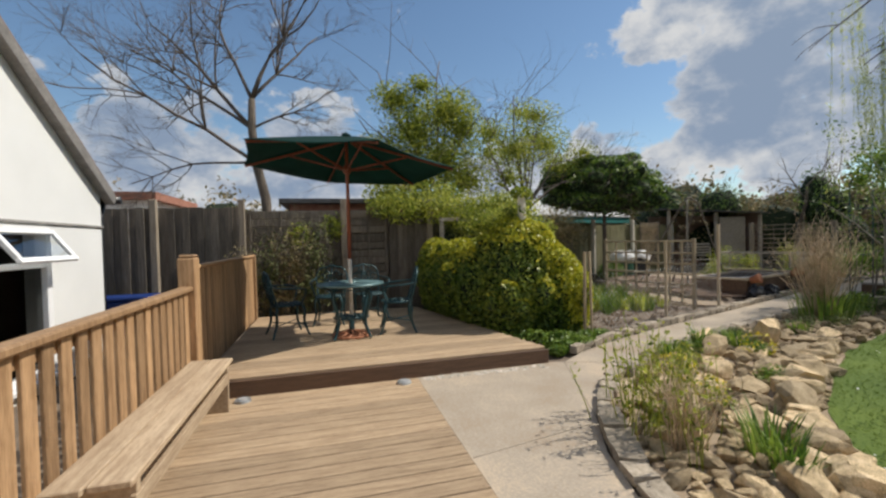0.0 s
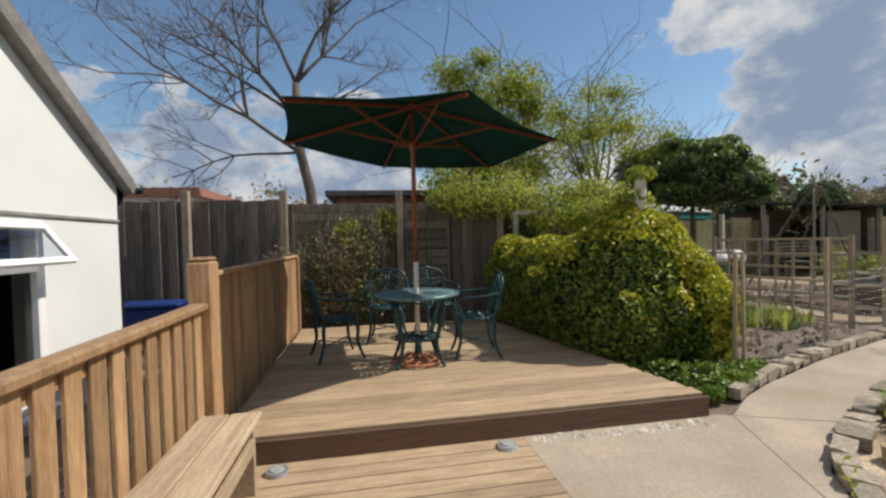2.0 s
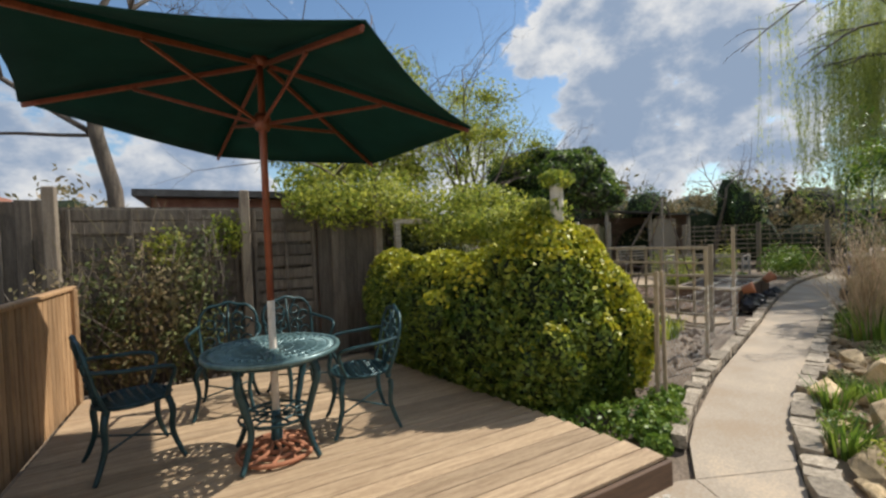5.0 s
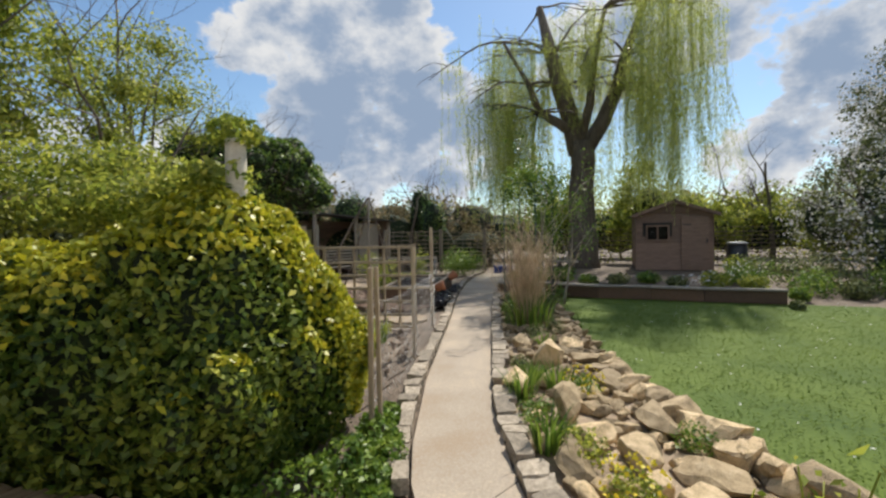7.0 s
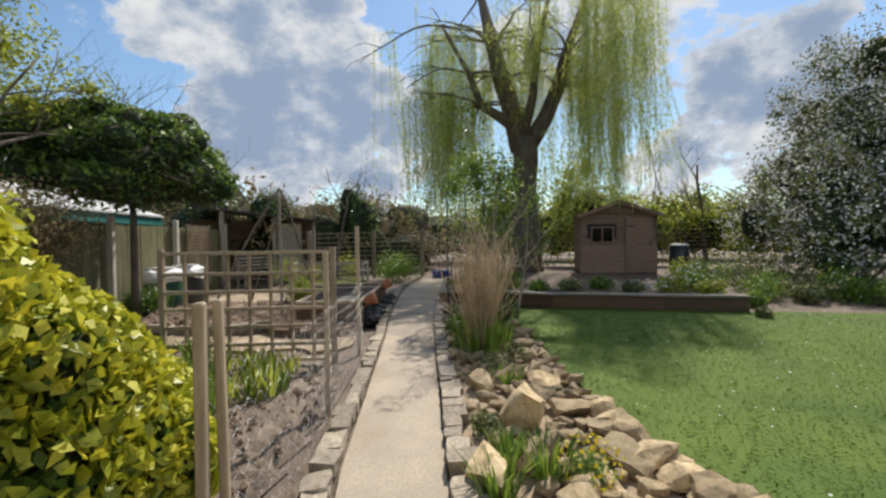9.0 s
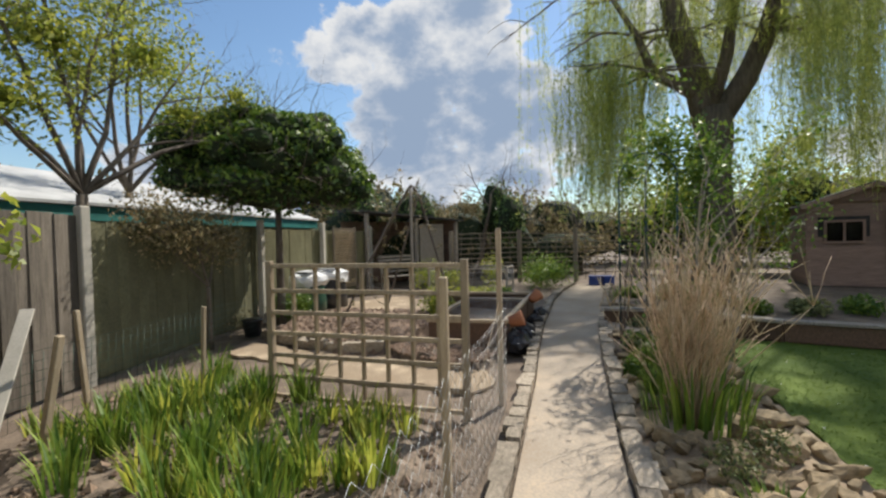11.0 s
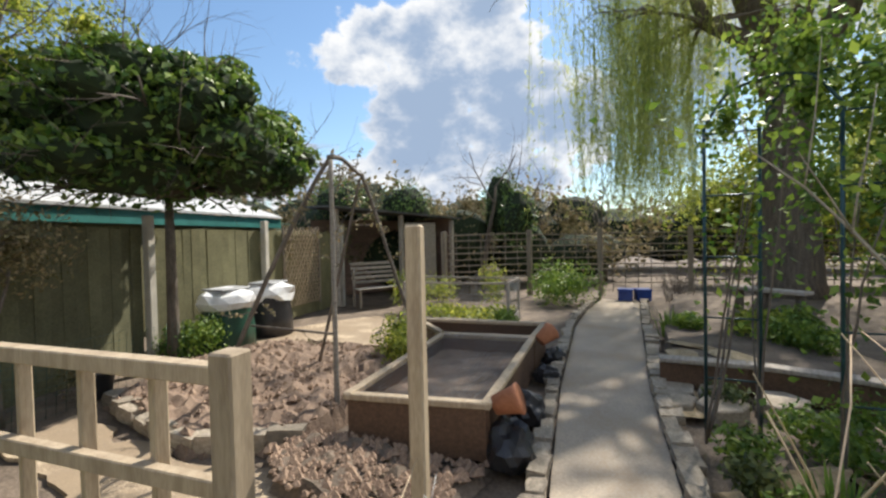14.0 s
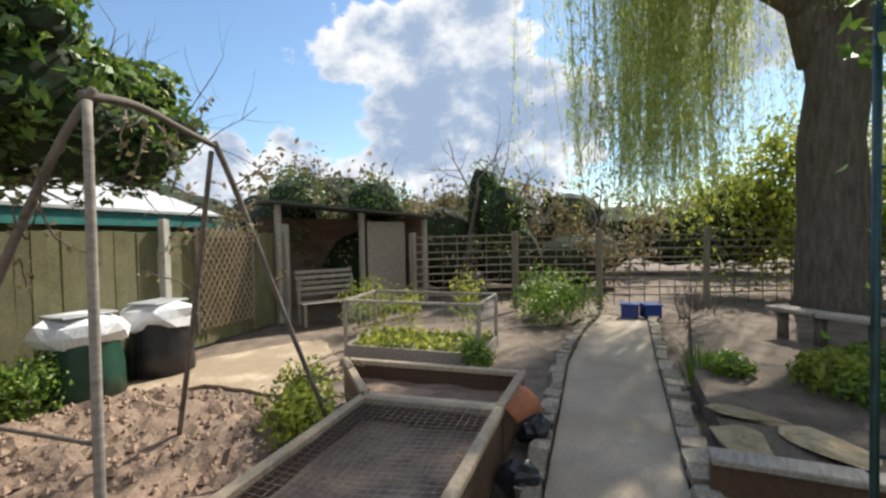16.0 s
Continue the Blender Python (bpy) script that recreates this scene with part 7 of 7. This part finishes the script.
# ---- raised border, shed and planting beyond the lawn ----
def border():
    poly = [(11.42, 6.35), (11.42, 4.9), (11.36, 3.0), (11.50, 0.6), (12.4, 0.4), (21.0, -1.0), (20.5, 5.0), (17.6, 7.2), (13.2, 6.75)]
    solo("raised_border", prism(poly, -0.05, 0.20), "soil", "raised dark soil border behind the lawn", "soil bed", kind="structure")
    w = thing("border_edging", "old timber sleepers topped with a pale worn plank", "edging")
    line = [(11.25, 6.5), (11.42, 5.75), (11.38, 4.9), (11.22, 4.1), (11.33, 3.0), (11.30, 2.0), (11.38, 0.55)]
    for (x0, y0), (x1, y1) in zip(line, line[1:]):
        part("sleeper", bar((x0, y0, 0.12), (x1, y1, 0.12), 0.08, 0.26, 0.008), "fascia", w)
        part("plank", bar((x0, y0, 0.278), (x1, y1, 0.278), 0.17, 0.045, 0.008), "greywood", w, "pale worn plank", pose(random.uniform(-0.012, 0.012), 0, 0))
    b = thing("curved_bench", "rough curved plank bench on log legs under the willow", "bench")
    pts = [(15.7, 6.0), (15.25, 5.55), (14.95, 5.0)]
    for (x0, y0), (x1, y1) in zip(pts, pts[1:]):
        part("seat", bar((x0, y0, 0.60), (x1, y1, 0.60), 0.30, 0.06, 0.012), "greywood", b)
    for x, y in ((15.6, 5.9), (15.25, 5.55), (15.0, 5.1)):
        part("leg", tube_mesh("leg", [[((x, y, 0.19), 0.07), ((x, y, 0.4), 0.065), ((x, y, 0.565), 0.07)]], "bark", 9), "bark", b)
    for i, (x, y, r) in enumerate(((11.75, 6.35, 0.28), (11.95, 5.85, 0.3), (12.25, 6.3, 0.22), (11.0, 6.3, 0.2), (10.7, 6.2, 0.18))):
        ob = new("flagstone", STONES[i % 5])
        ob.matrix_basis = pose(x, y, 0.215 if x > 11.5 else 0.0, 2, -2, i * 50) @ Matrix.Diagonal((r * 1.4, r, 0.05, 1))
        tagged(ob, "flat grey-buff flagstone in the border", "stone", "flagstones")
    for i, (x, y, r) in enumerate(((11.12, 6.36, 0.26), (11.15, 5.95, 0.27), (10.72, 6.28, 0.22), (10.75, 5.92, 0.23), (11.1, 5.52, 0.25))):
        poly = [(x + r * random.uniform(0.85, 1.12) * math.cos(k * 1.047 + i), y + r * 0.85 * random.uniform(0.85, 1.12) * math.sin(k * 1.047 + i)) for k in range(6)]
        bm = prism(poly, -0.05, 0.05 + 0.012 * i)
        bmesh.ops.bevel(bm, geom=bm.edges[:], offset=0.012, segments=1, affect="EDGES", profile=0.5)
        solo("flagstone", bm, "kerb", "broken grey flagstone laid by the border", "stone", "flagstones")
    for i, (x, y, s, mt) in enumerate(((13.4, 6.45, 0.22, "greenleaf"), (13.3, 5.7, 0.32, "climber"), (13.0, 5.35, 0.34, "greenleaf"), (13.7, 5.6, 0.3, "climber"), (12.7, 5.1, 0.3, "greenleaf"), (14.2, 5.2, 0.3, "greenleaf"), (12.2, 4.4, 0.25, "greenleaf"), (12.4, 3.7, 0.28, "farleaf"), (12.8, 3.0, 0.3, "greenleaf"), (12.2, 2.4, 0.25, "farleaf"), (12.4, 1.6, 0.35, "climber"), (12.8, 1.0, 0.45, "greenleaf"), (13.6, 0.6, 0.6, "greenleaf"), (14.5, 0.2, 0.7, "farleaf"), (12.2, 0.9, 0.3, "climber"), (15.6, 0.4, 0.6, "climber"))):
        bush("border_plant", "leafy clump in the raised border", "plant", [(x, y, 0.2 + s * 0.45, s, s, s * 0.6), (x + s * 0.6, y + s * 0.3, 0.2 + s * 0.35, s * 0.6, s * 0.6, s * 0.5)], 650, mt, 0.075, "border plants", False, 600 + i, shell=0.6)
    rng = np.random.default_rng(630)
    pp, oo = blob_points([(12.4, 1.6, 0.4, 0.35, 0.35, 0.2), (12.9, 1.0, 0.55, 0.4, 0.4, 0.25), (12.3, 2.2, 0.35, 0.3, 0.3, 0.15)], 150, rng, 0.1)
    solo("white_flowers", leaves_mesh("white_flowers", pp, oo, 0.06, 0.06, "blossom", rng), "blossom", "white flower heads in the border", "flowers", kind="stuff")
    tuft("iris", "upright green sword leaves beside the path end", "plant", 13.6, 6.75, 0.0, 0.15, 0.45, 60, "greenleaf", "border plants", 640, 0.012, 0.5)


border()


def shed():
    s = thing("garden_shed", "small brown timber shed with a gable roof and a dark window", "shed", m=pose(17.0, 2.05, 0.18, 0, 0, 3))
    W, Dp, eave, apex = 1.16, 2.0, 1.95, 2.34
    n = 15
    for k in range(n):                    # front boards, cut by the gable
        z = 0.04 + k * eave / n
        for a, b in (((-W, W),) if not 8 <= k <= 11 else ((-W, 0.12), (0.86, W))):
            part("board", box(-0.012, a, z, 0.012, b, z + eave / n + 0.008, 0.003), "shedwood", s, m=pose(0, 0, 0, 0, 3, 0))
    bm = bmesh.new()
    a = [bm.verts.new((x, y, z)) for x in (-0.01, 0.01) for y, z in ((-W, eave + 0.03), (W, eave + 0.03), (0, apex + 0.02))]
    bm.faces.new(a[:3]), bm.faces.new(a[3:][::-1])
    for i in range(3):
        j = (i + 1) % 3
        bm.faces.new((a[i], a[j], a[j + 3], a[i + 3]))
    bmesh.ops.recalc_face_normals(bm, faces=bm.faces[:])
    part("gable", bm, "shedwood", s)
    for y in (-W, W):
        for k in range(n):
            z = 0.04 + k * eave / n
            part("board", box(0.02, y - 0.012, z, Dp, y + 0.012, z + eave / n + 0.008, 0.003), "shedwood", s)
    part("back", box(Dp, -W, 0, Dp + 0.02, W, eave, 0), "shedwood", s)
    part("floor", box(0.02, -W + 0.02, 0.0, Dp, W - 0.02, 0.03, 0), "dark", s)
    for sg in (-1, 1):
        bm = bmesh.new()
        pts = [(-0.22, sg * (W + 0.14), eave - 0.05), (-0.22, 0, apex + 0.03), (Dp + 0.15, 0, apex + 0.03), (Dp + 0.15, sg * (W + 0.14), eave - 0.05)]
        lo = [bm.verts.new(p) for p in pts]
        hi = [bm.verts.new((p[0], p[1], p[2] + 0.04)) for p in pts]
        bm.faces.new(lo[::-1]), bm.faces.new(hi)
        for i in range(4):
            j = (i + 1) % 4
            bm.faces.new((lo[i], lo[j], hi[j], hi[i]))
        bmesh.ops.recalc_face_normals(bm, faces=bm.faces[:])
        part("roof", bm, "felt", s, "dark felt roof slope")
        part("bargeboard", bar((-0.225, sg * (W + 0.14), eave - 0.07), (-0.225, 0, apex + 0.0), 0.02, 0.10), "shedwood", s)
    w = part("window", box(-0.02, 0.13, 1.03, 0.0, 0.85, 1.08, 0.003), "shedwood", s, "dark square window")
    for b in ((-0.02, 0.13, 1.52, 0.0, 0.85, 1.57), (-0.02, 0.13, 1.081, 0.0, 0.18, 1.519), (-0.02, 0.80, 1.081, 0.0, 0.85, 1.519), (-0.02, 0.47, 1.081, 0.0, 0.51, 1.519)):
        part("frame", box(*b, 0.003), "shedwood", w)
    ob = part("pane", box(0.004, 0.18, 1.08, 0.008, 0.80, 1.52, 0), "dim_glass", w)
    # flat near-black panel added behind the pane in place of a dark interior
    part("lining", box(0.05, 0.05, 0.95, 0.06, 0.95, 1.65, 0), "dark", s, "added near-black panel standing in for the unlit inside")
    d = part("door", box(-0.032, -1.02, 0.06, -0.013, -0.22, 1.85, 0.004), "shedwood", s, "ledged board door")
    part("hinge", box(-0.04, -0.5, 1.55, -0.033, -0.23, 1.59, 0.002), "black", d)
    part("handle", box(-0.05, -0.98, 0.95, -0.033, -0.94, 1.1, 0.004), "black", d)
    bt = thing("water_butt", "black plastic water butt beside the shed", "water butt", m=pose(17.1, 0.25, 0.18))
    part("body", tube_mesh("body", [[((0, 0, 0), 0.26), ((0, 0, 0.5), 0.30), ((0, 0, 0.9), 0.27)]], "black", 14), "black", bt)
    part("lid", tube_mesh("lid", [[((0, 0, 0.905), 0.30), ((0, 0, 0.95), 0.30), ((0, 0, 0.98), 0.2)]], "binlid", 14), "binlid", bt)


shed()

# flowering shrub that closes the lawn
FLOWERING = [(15.0, -2.6, 1.4, 1.3, 1.3, 1.3), (16.0, -3.0, 2.4, 1.6, 1.6, 1.8), (14.6, -3.6, 1.6, 1.5, 1.4, 1.6), (15.2, -4.6, 2.6, 1.9, 1.7, 2.2), (17.2, -2.0, 1.8, 1.2, 1.2, 1.5), (14.0, -5.2, 1.8, 1.6, 1.5, 1.8), (13.4, -4.2, 0.8, 1.0, 1.0, 0.8), (16.2, -4.5, 4.0, 1.6, 1.5, 1.4), (14.3, -2.3, 0.7, 0.9, 0.8, 0.7), (17.4, -4.6, 5.0, 1.6, 1.6, 1.5), (15.8, -5.8, 4.6, 1.8, 1.6, 1.6), (18.0, -3.2, 3.4, 1.3, 1.3, 1.4), (17.8, -5.4, 6.6, 1.7, 1.7, 1.4), (15.9, -6.6, 6.4, 1.8, 1.7, 1.5), (19.4, -4.4, 5.2, 1.2, 1.2, 1.5), (15.0, -7.6, 4.0, 1.8, 1.6, 2.2)]
fl = bush("flowering_shrub", "large dark evergreen shrub with scattered white blossom", "shrub", ragged(FLOWERING, np.random.default_rng(8), 5, 0.4), 36000, "farleaf", 0.11, seed=700, shell=0.95, core=False, wood=[limb((15.5, -3.5, 0), (math.cos(k), math.sin(k), 1.6), 4.2, 0.05, np.random.default_rng(770 + k), 0.2, 7, 0.008) for k in range(9)])
# near-black filling for the shade deep in the shrub
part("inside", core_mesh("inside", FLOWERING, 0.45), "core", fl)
rng = np.random.default_rng(701)
pp, oo = blob_points(ragged(FLOWERING, np.random.default_rng(8), 5, 0.4), 14000, rng, 0.5)
part("blossom", leaves_mesh("blossom", pp + oo * 0.05, oo, 0.085, 0.065, "blossom", rng, spread=0.5), "blossom", fl, "white blossom")
for i, (x, y, s) in enumerate(((12.9, -1.1, 0.3), (13.2, -2.2, 0.4), (12.6, -3.0, 0.35), (12.2, 0.1, 0.2), (10.8, 0.55, 0.12), (13.1, -0.4, 0.5), (14.0, -1.2, 0.7), (13.3, -1.9, 0.6), (14.6, -0.5, 0.7), (12.5, -2.5, 0.45), (15.6, -1.3, 0.8))):
    bush("low_shrub", "low dark green plants at the lawn edge", "shrub", [(x, y, s * 0.5, s * 1.2, s, s * 0.8), (x + s * 0.7, y - s * 0.3, s * 0.4, s * 0.8, s * 0.7, s * 0.6)], 900, "greenleaf" if i % 2 else "farleaf", 0.08, "lawn edge plants", False, 710 + i, shell=0.6)

# ---- metal arch and saplings right of the path ----
def obelisk():
    t = thing("metal_arch", "dark metal garden arch with climbing leaves", "garden arch")
    feet = [(10.03, 5.99), (10.10, 5.66), (9.86, 5.26), (9.95, 4.92)]
    for x, y in feet:
        part("upright", tube_mesh("upright", [[((x, y, 0), 0.012), ((x, y, 1.2), 0.012), ((x, y, 2.35), 0.012)]], "iron", 6), "iron", t)
    for (a, b) in ((feet[0], feet[1]), (feet[2], feet[3])):
        for z in (0.5, 0.95, 1.4, 1.85, 2.3):
            part("rung", tube_mesh("rung", [[((*a, z), 0.007), ((*b, z), 0.007)]], "iron", 5), "iron", t)
    for (a, b) in ((feet[0], feet[2]), (feet[1], feet[3])):
        pts = curve_pts([(*a, 2.35), (a[0] * 0.75 + b[0] * 0.25, a[1] * 0.75 + b[1] * 0.25, 2.58), (a[0] * 0.25 + b[0] * 0.75, a[1] * 0.25 + b[1] * 0.75, 2.58), (*b, 2.35)], 5)
        part("hoop", tube_mesh("hoop", [[(p, 0.011) for p in pts]], "iron", 6), "iron", t)
    rng = np.random.default_rng(720)
    st = []
    for x, y in feet:
        for k in range(3):
            st.append(limb((x, y, 0), (rng.normal(0, 0.12), rng.normal(0, 0.12), 1), rng.uniform(1.6, 2.6), 0.012, rng, 0.12, 8, 0.004))
    t2 = thing("climbing_rose", "green climbing rose on the metal arch", "climber")
    part("stems", tube_mesh("stems", st, "twig", 5), "twig", t2)
    cc = np.array([q for s in st for q, _ in s[1:] for _ in range(34)])
    cc = cc + rng.normal(0, 0.11, cc.shape)
    cc = cc[(cc[:, 2] > 1.3 + 0.5 * rng.normal(0, 1, len(cc))) & (rng.uniform(0, 1, len(cc)) < 0.38)]
    head, ho = blob_points([(10.1, 5.85, 2.4, 0.3, 0.25, 0.3), (10.1, 5.4, 2.45, 0.35, 0.3, 0.35), (10.3, 5.0, 2.6, 0.5, 0.4, 0.5), (10.4, 5.3, 1.9, 0.25, 0.25, 0.4), (10.0, 4.95, 1.5, 0.3, 0.25, 0.5), (9.95, 5.45, 2.75, 0.45, 0.5, 0.35), (9.9, 5.0, 2.2, 0.3, 0.4, 0.5)], 3600, rng, 0.95)
    cc = np.concatenate([cc, head])
    part("leaves", leaves_mesh("leaves", cc, rng.normal(0, 1, cc.shape), 0.065, 0.042, "greenleaf", rng), "greenleaf", t2)


obelisk()


def sapling(x, y, h, n, seed, leaf="greenleaf", size=0.10, label="young tree with pale stems and fresh green leaves"):
    rng = np.random.default_rng(seed)
    t = thing("sapling", label, "tree", "saplings")
    paths = []
    branching((x, y, 0), (rng.normal(0, 0.05), rng.normal(0, 0.05), 1), h * 0.75, 0.028, rng, 2, 5, 0.12, 0.5, 0.35, out=paths)
    part("stem", tube_mesh("stem", paths[:1], "greywood", 6), "greywood", t)
    part("branches", tube_mesh("branches", paths[1:], "greywood", 4), "greywood", t)
    cc = np.array([q for s in paths[1:] for q, _ in s[1:]])
    cc = cc[rng.integers(0, len(cc), n)] + rng.normal(0, 0.09, (n, 3))
    part("leaves", leaves_mesh("leaves", cc, rng.normal(0, 1, cc.shape), size, size * 0.6, leaf, rng), leaf, t)


sapling(9.3, 5.0, 3.0, 420, 731, size=0.06)
sapling(10.0, 4.7, 2.2, 420, 732, size=0.06)
for i, (x, y, s, mt) in enumerate(((8.7, 5.55, 0.16, "greenleaf"), (9.1, 5.5, 0.2, "greenleaf"), (9.5, 5.7, 0.17, "farleaf"), (9.9, 5.75, 0.2, "greenleaf"), (10.4, 5.4, 0.25, "greenleaf"), (10.9, 5.9, 0.2, "farleaf"), (10.7, 5.0, 0.3, "greenleaf"), (9.4, 4.9, 0.25, "farleaf"), (10.1, 5.2, 0.22, "greenleaf"), (8.3, 5.3, 0.14, "greenleaf"))):
    bush("border_plant", "low leafy green plant in the border by the path", "plant", [(x, y, s * 0.5, s, s, s * 0.75)], 420, mt, 0.06, "path border plants", False, 740 + i, shell=0.7)
tuft("daffodils", "narrow green daffodil leaves with yellow heads", "plant", 9.25, 5.35, 0, 0.2, 0.35, 60, "greenleaf", seed=760)

# ---- far planting that closes the view ----
def belt(name, label, pts, n, leaf, size, seed, zc=1.3, rz=1.5, rx=1.5, core=0.5):
    rng = np.random.default_rng(seed)
    blobs = []
    for (x0, y0), (x1, y1) in zip(pts, pts[1:]):
        m = max(1, int(math.hypot(x1 - x0, y1 - y0) / 1.6))
        for k in range(m):
            u = k / m
            k2 = rng.uniform(0.7, 1.3)
            blobs.append((x0 + (x1 - x0) * u + rng.normal(0, 0.4), y0 + (y1 - y0) * u + rng.normal(0, 0.4), zc * k2, rx * rng.uniform(0.8, 1.2), rx * rng.uniform(0.8, 1.2), rz * k2))
    t = thing(name, label, "hedgerow", kind="stuff")
    p, o = blob_points(ragged(blobs, rng, 6, 0.5), n, rng, 1.0)
    part("foliage", leaves_mesh("foliage", p, o, size, size * 0.5, leaf, rng), leaf, t)
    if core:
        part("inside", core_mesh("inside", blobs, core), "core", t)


belt("hedgerow", "dark tangled hedgerow beyond the far fence", [(11, 18), (15, 16.5), (19, 14), (21, 10.5), (21.5, 9.0)], 15000, "brownleaf", 0.15, 801, 1.2, 1.4, 1.5, 0.75)
belt("hedgerow", "brown winter hedgerow beyond the far fence", [(16, 18), (20, 15), (23, 11), (24.5, 8.5)], 11000, "brownleaf", 0.17, 802, 1.4, 1.6, 1.5, 0.55)
belt("hedgerow", "yellow-green spring bushes beyond the shed", [(22, 6.5), (23, 3), (23.5, 0), (22.5, -4), (19, -7)], 34000, "climber", 0.17, 803, 2.0, 2.1, 1.6, 0.5)
belt("hedgerow", "distant dark tree line", [(-12, 26), (0, 27), (8, 24), (14, 22), (24, 17), (30, 8), (31, -4), (26, -16)], 24000, "brownleaf", 0.33, 804, 1.8, 2.0, 2.4, 0.7)
belt("hedgerow", "garden boundary shrubs beyond the lawn", [(12.5, -6.5), (9, -9), (4, -10), (-3, -10)], 7000, "farleaf", 0.2, 805, 1.4, 1.6)
DARKTREE = [(15.2, 16.2, 2.6, 0.9, 0.9, 1.1), (17.2, 15.2, 2.5, 1.0, 1.0, 1.1), (19.2, 12.6, 2.6, 0.7, 0.7, 1.4), (18.4, 11.6, 2.2, 0.6, 0.6, 1.0)]
bush("conifer", "dark green conifers behind the shelter", "conifer", DARKTREE, 6000, "holly", 0.10, seed=806, shell=0.35)


def bare_far(x, y, h, seed, label="bare grey tree against the clouds"):
    rng = np.random.default_rng(seed)
    t = thing("bare_tree", label, "tree", "far bare trees")
    paths = []
    branching((x, y, 0), (rng.normal(0, 0.3), rng.normal(0, 0.2), 1), h * 0.62, 0.11, rng, 3, 4, 0.25, 0.55, 0.15, out=paths)
    part("trunk", tube_mesh("trunk", paths[:1], "bark", 7), "bark", t)
    part("branches", tube_mesh("branches", paths[1:], "twig", 4), "twig", t)


for i, (x, y, h) in enumerate(((18.3, 13.0, 5.4), (20.5, 12.2, 5.2), (22, 10.0, 4.8), (21.5, -1.8, 7.0), (19.5, -4.0, 7.5), (20.5, -6.5, 8.0), (16.5, 15.8, 5.0), (23, 1.5, 6))):
    bare_far(x, y, h, 820 + i)
leafy_tree("tree", "wispy tree in young leaf beyond the olive fence", 7.2, 14.5, 2.6, 0.11,
           [(6.4, 14.2, 4.6, 1.1, 0.9, 0.8), (7.8, 14.6, 5.2, 1.2, 0.9, 0.8), (7.0, 14.3, 6.0, 1.0, 0.8, 0.6), (8.6, 14.8, 4.4, 0.7, 0.6, 0.5), (5.6, 14.1, 5.2, 0.7, 0.6, 0.5)], 3600, "climber", 0.10, 840, depth=3, shell=1.0, spread=1.15)
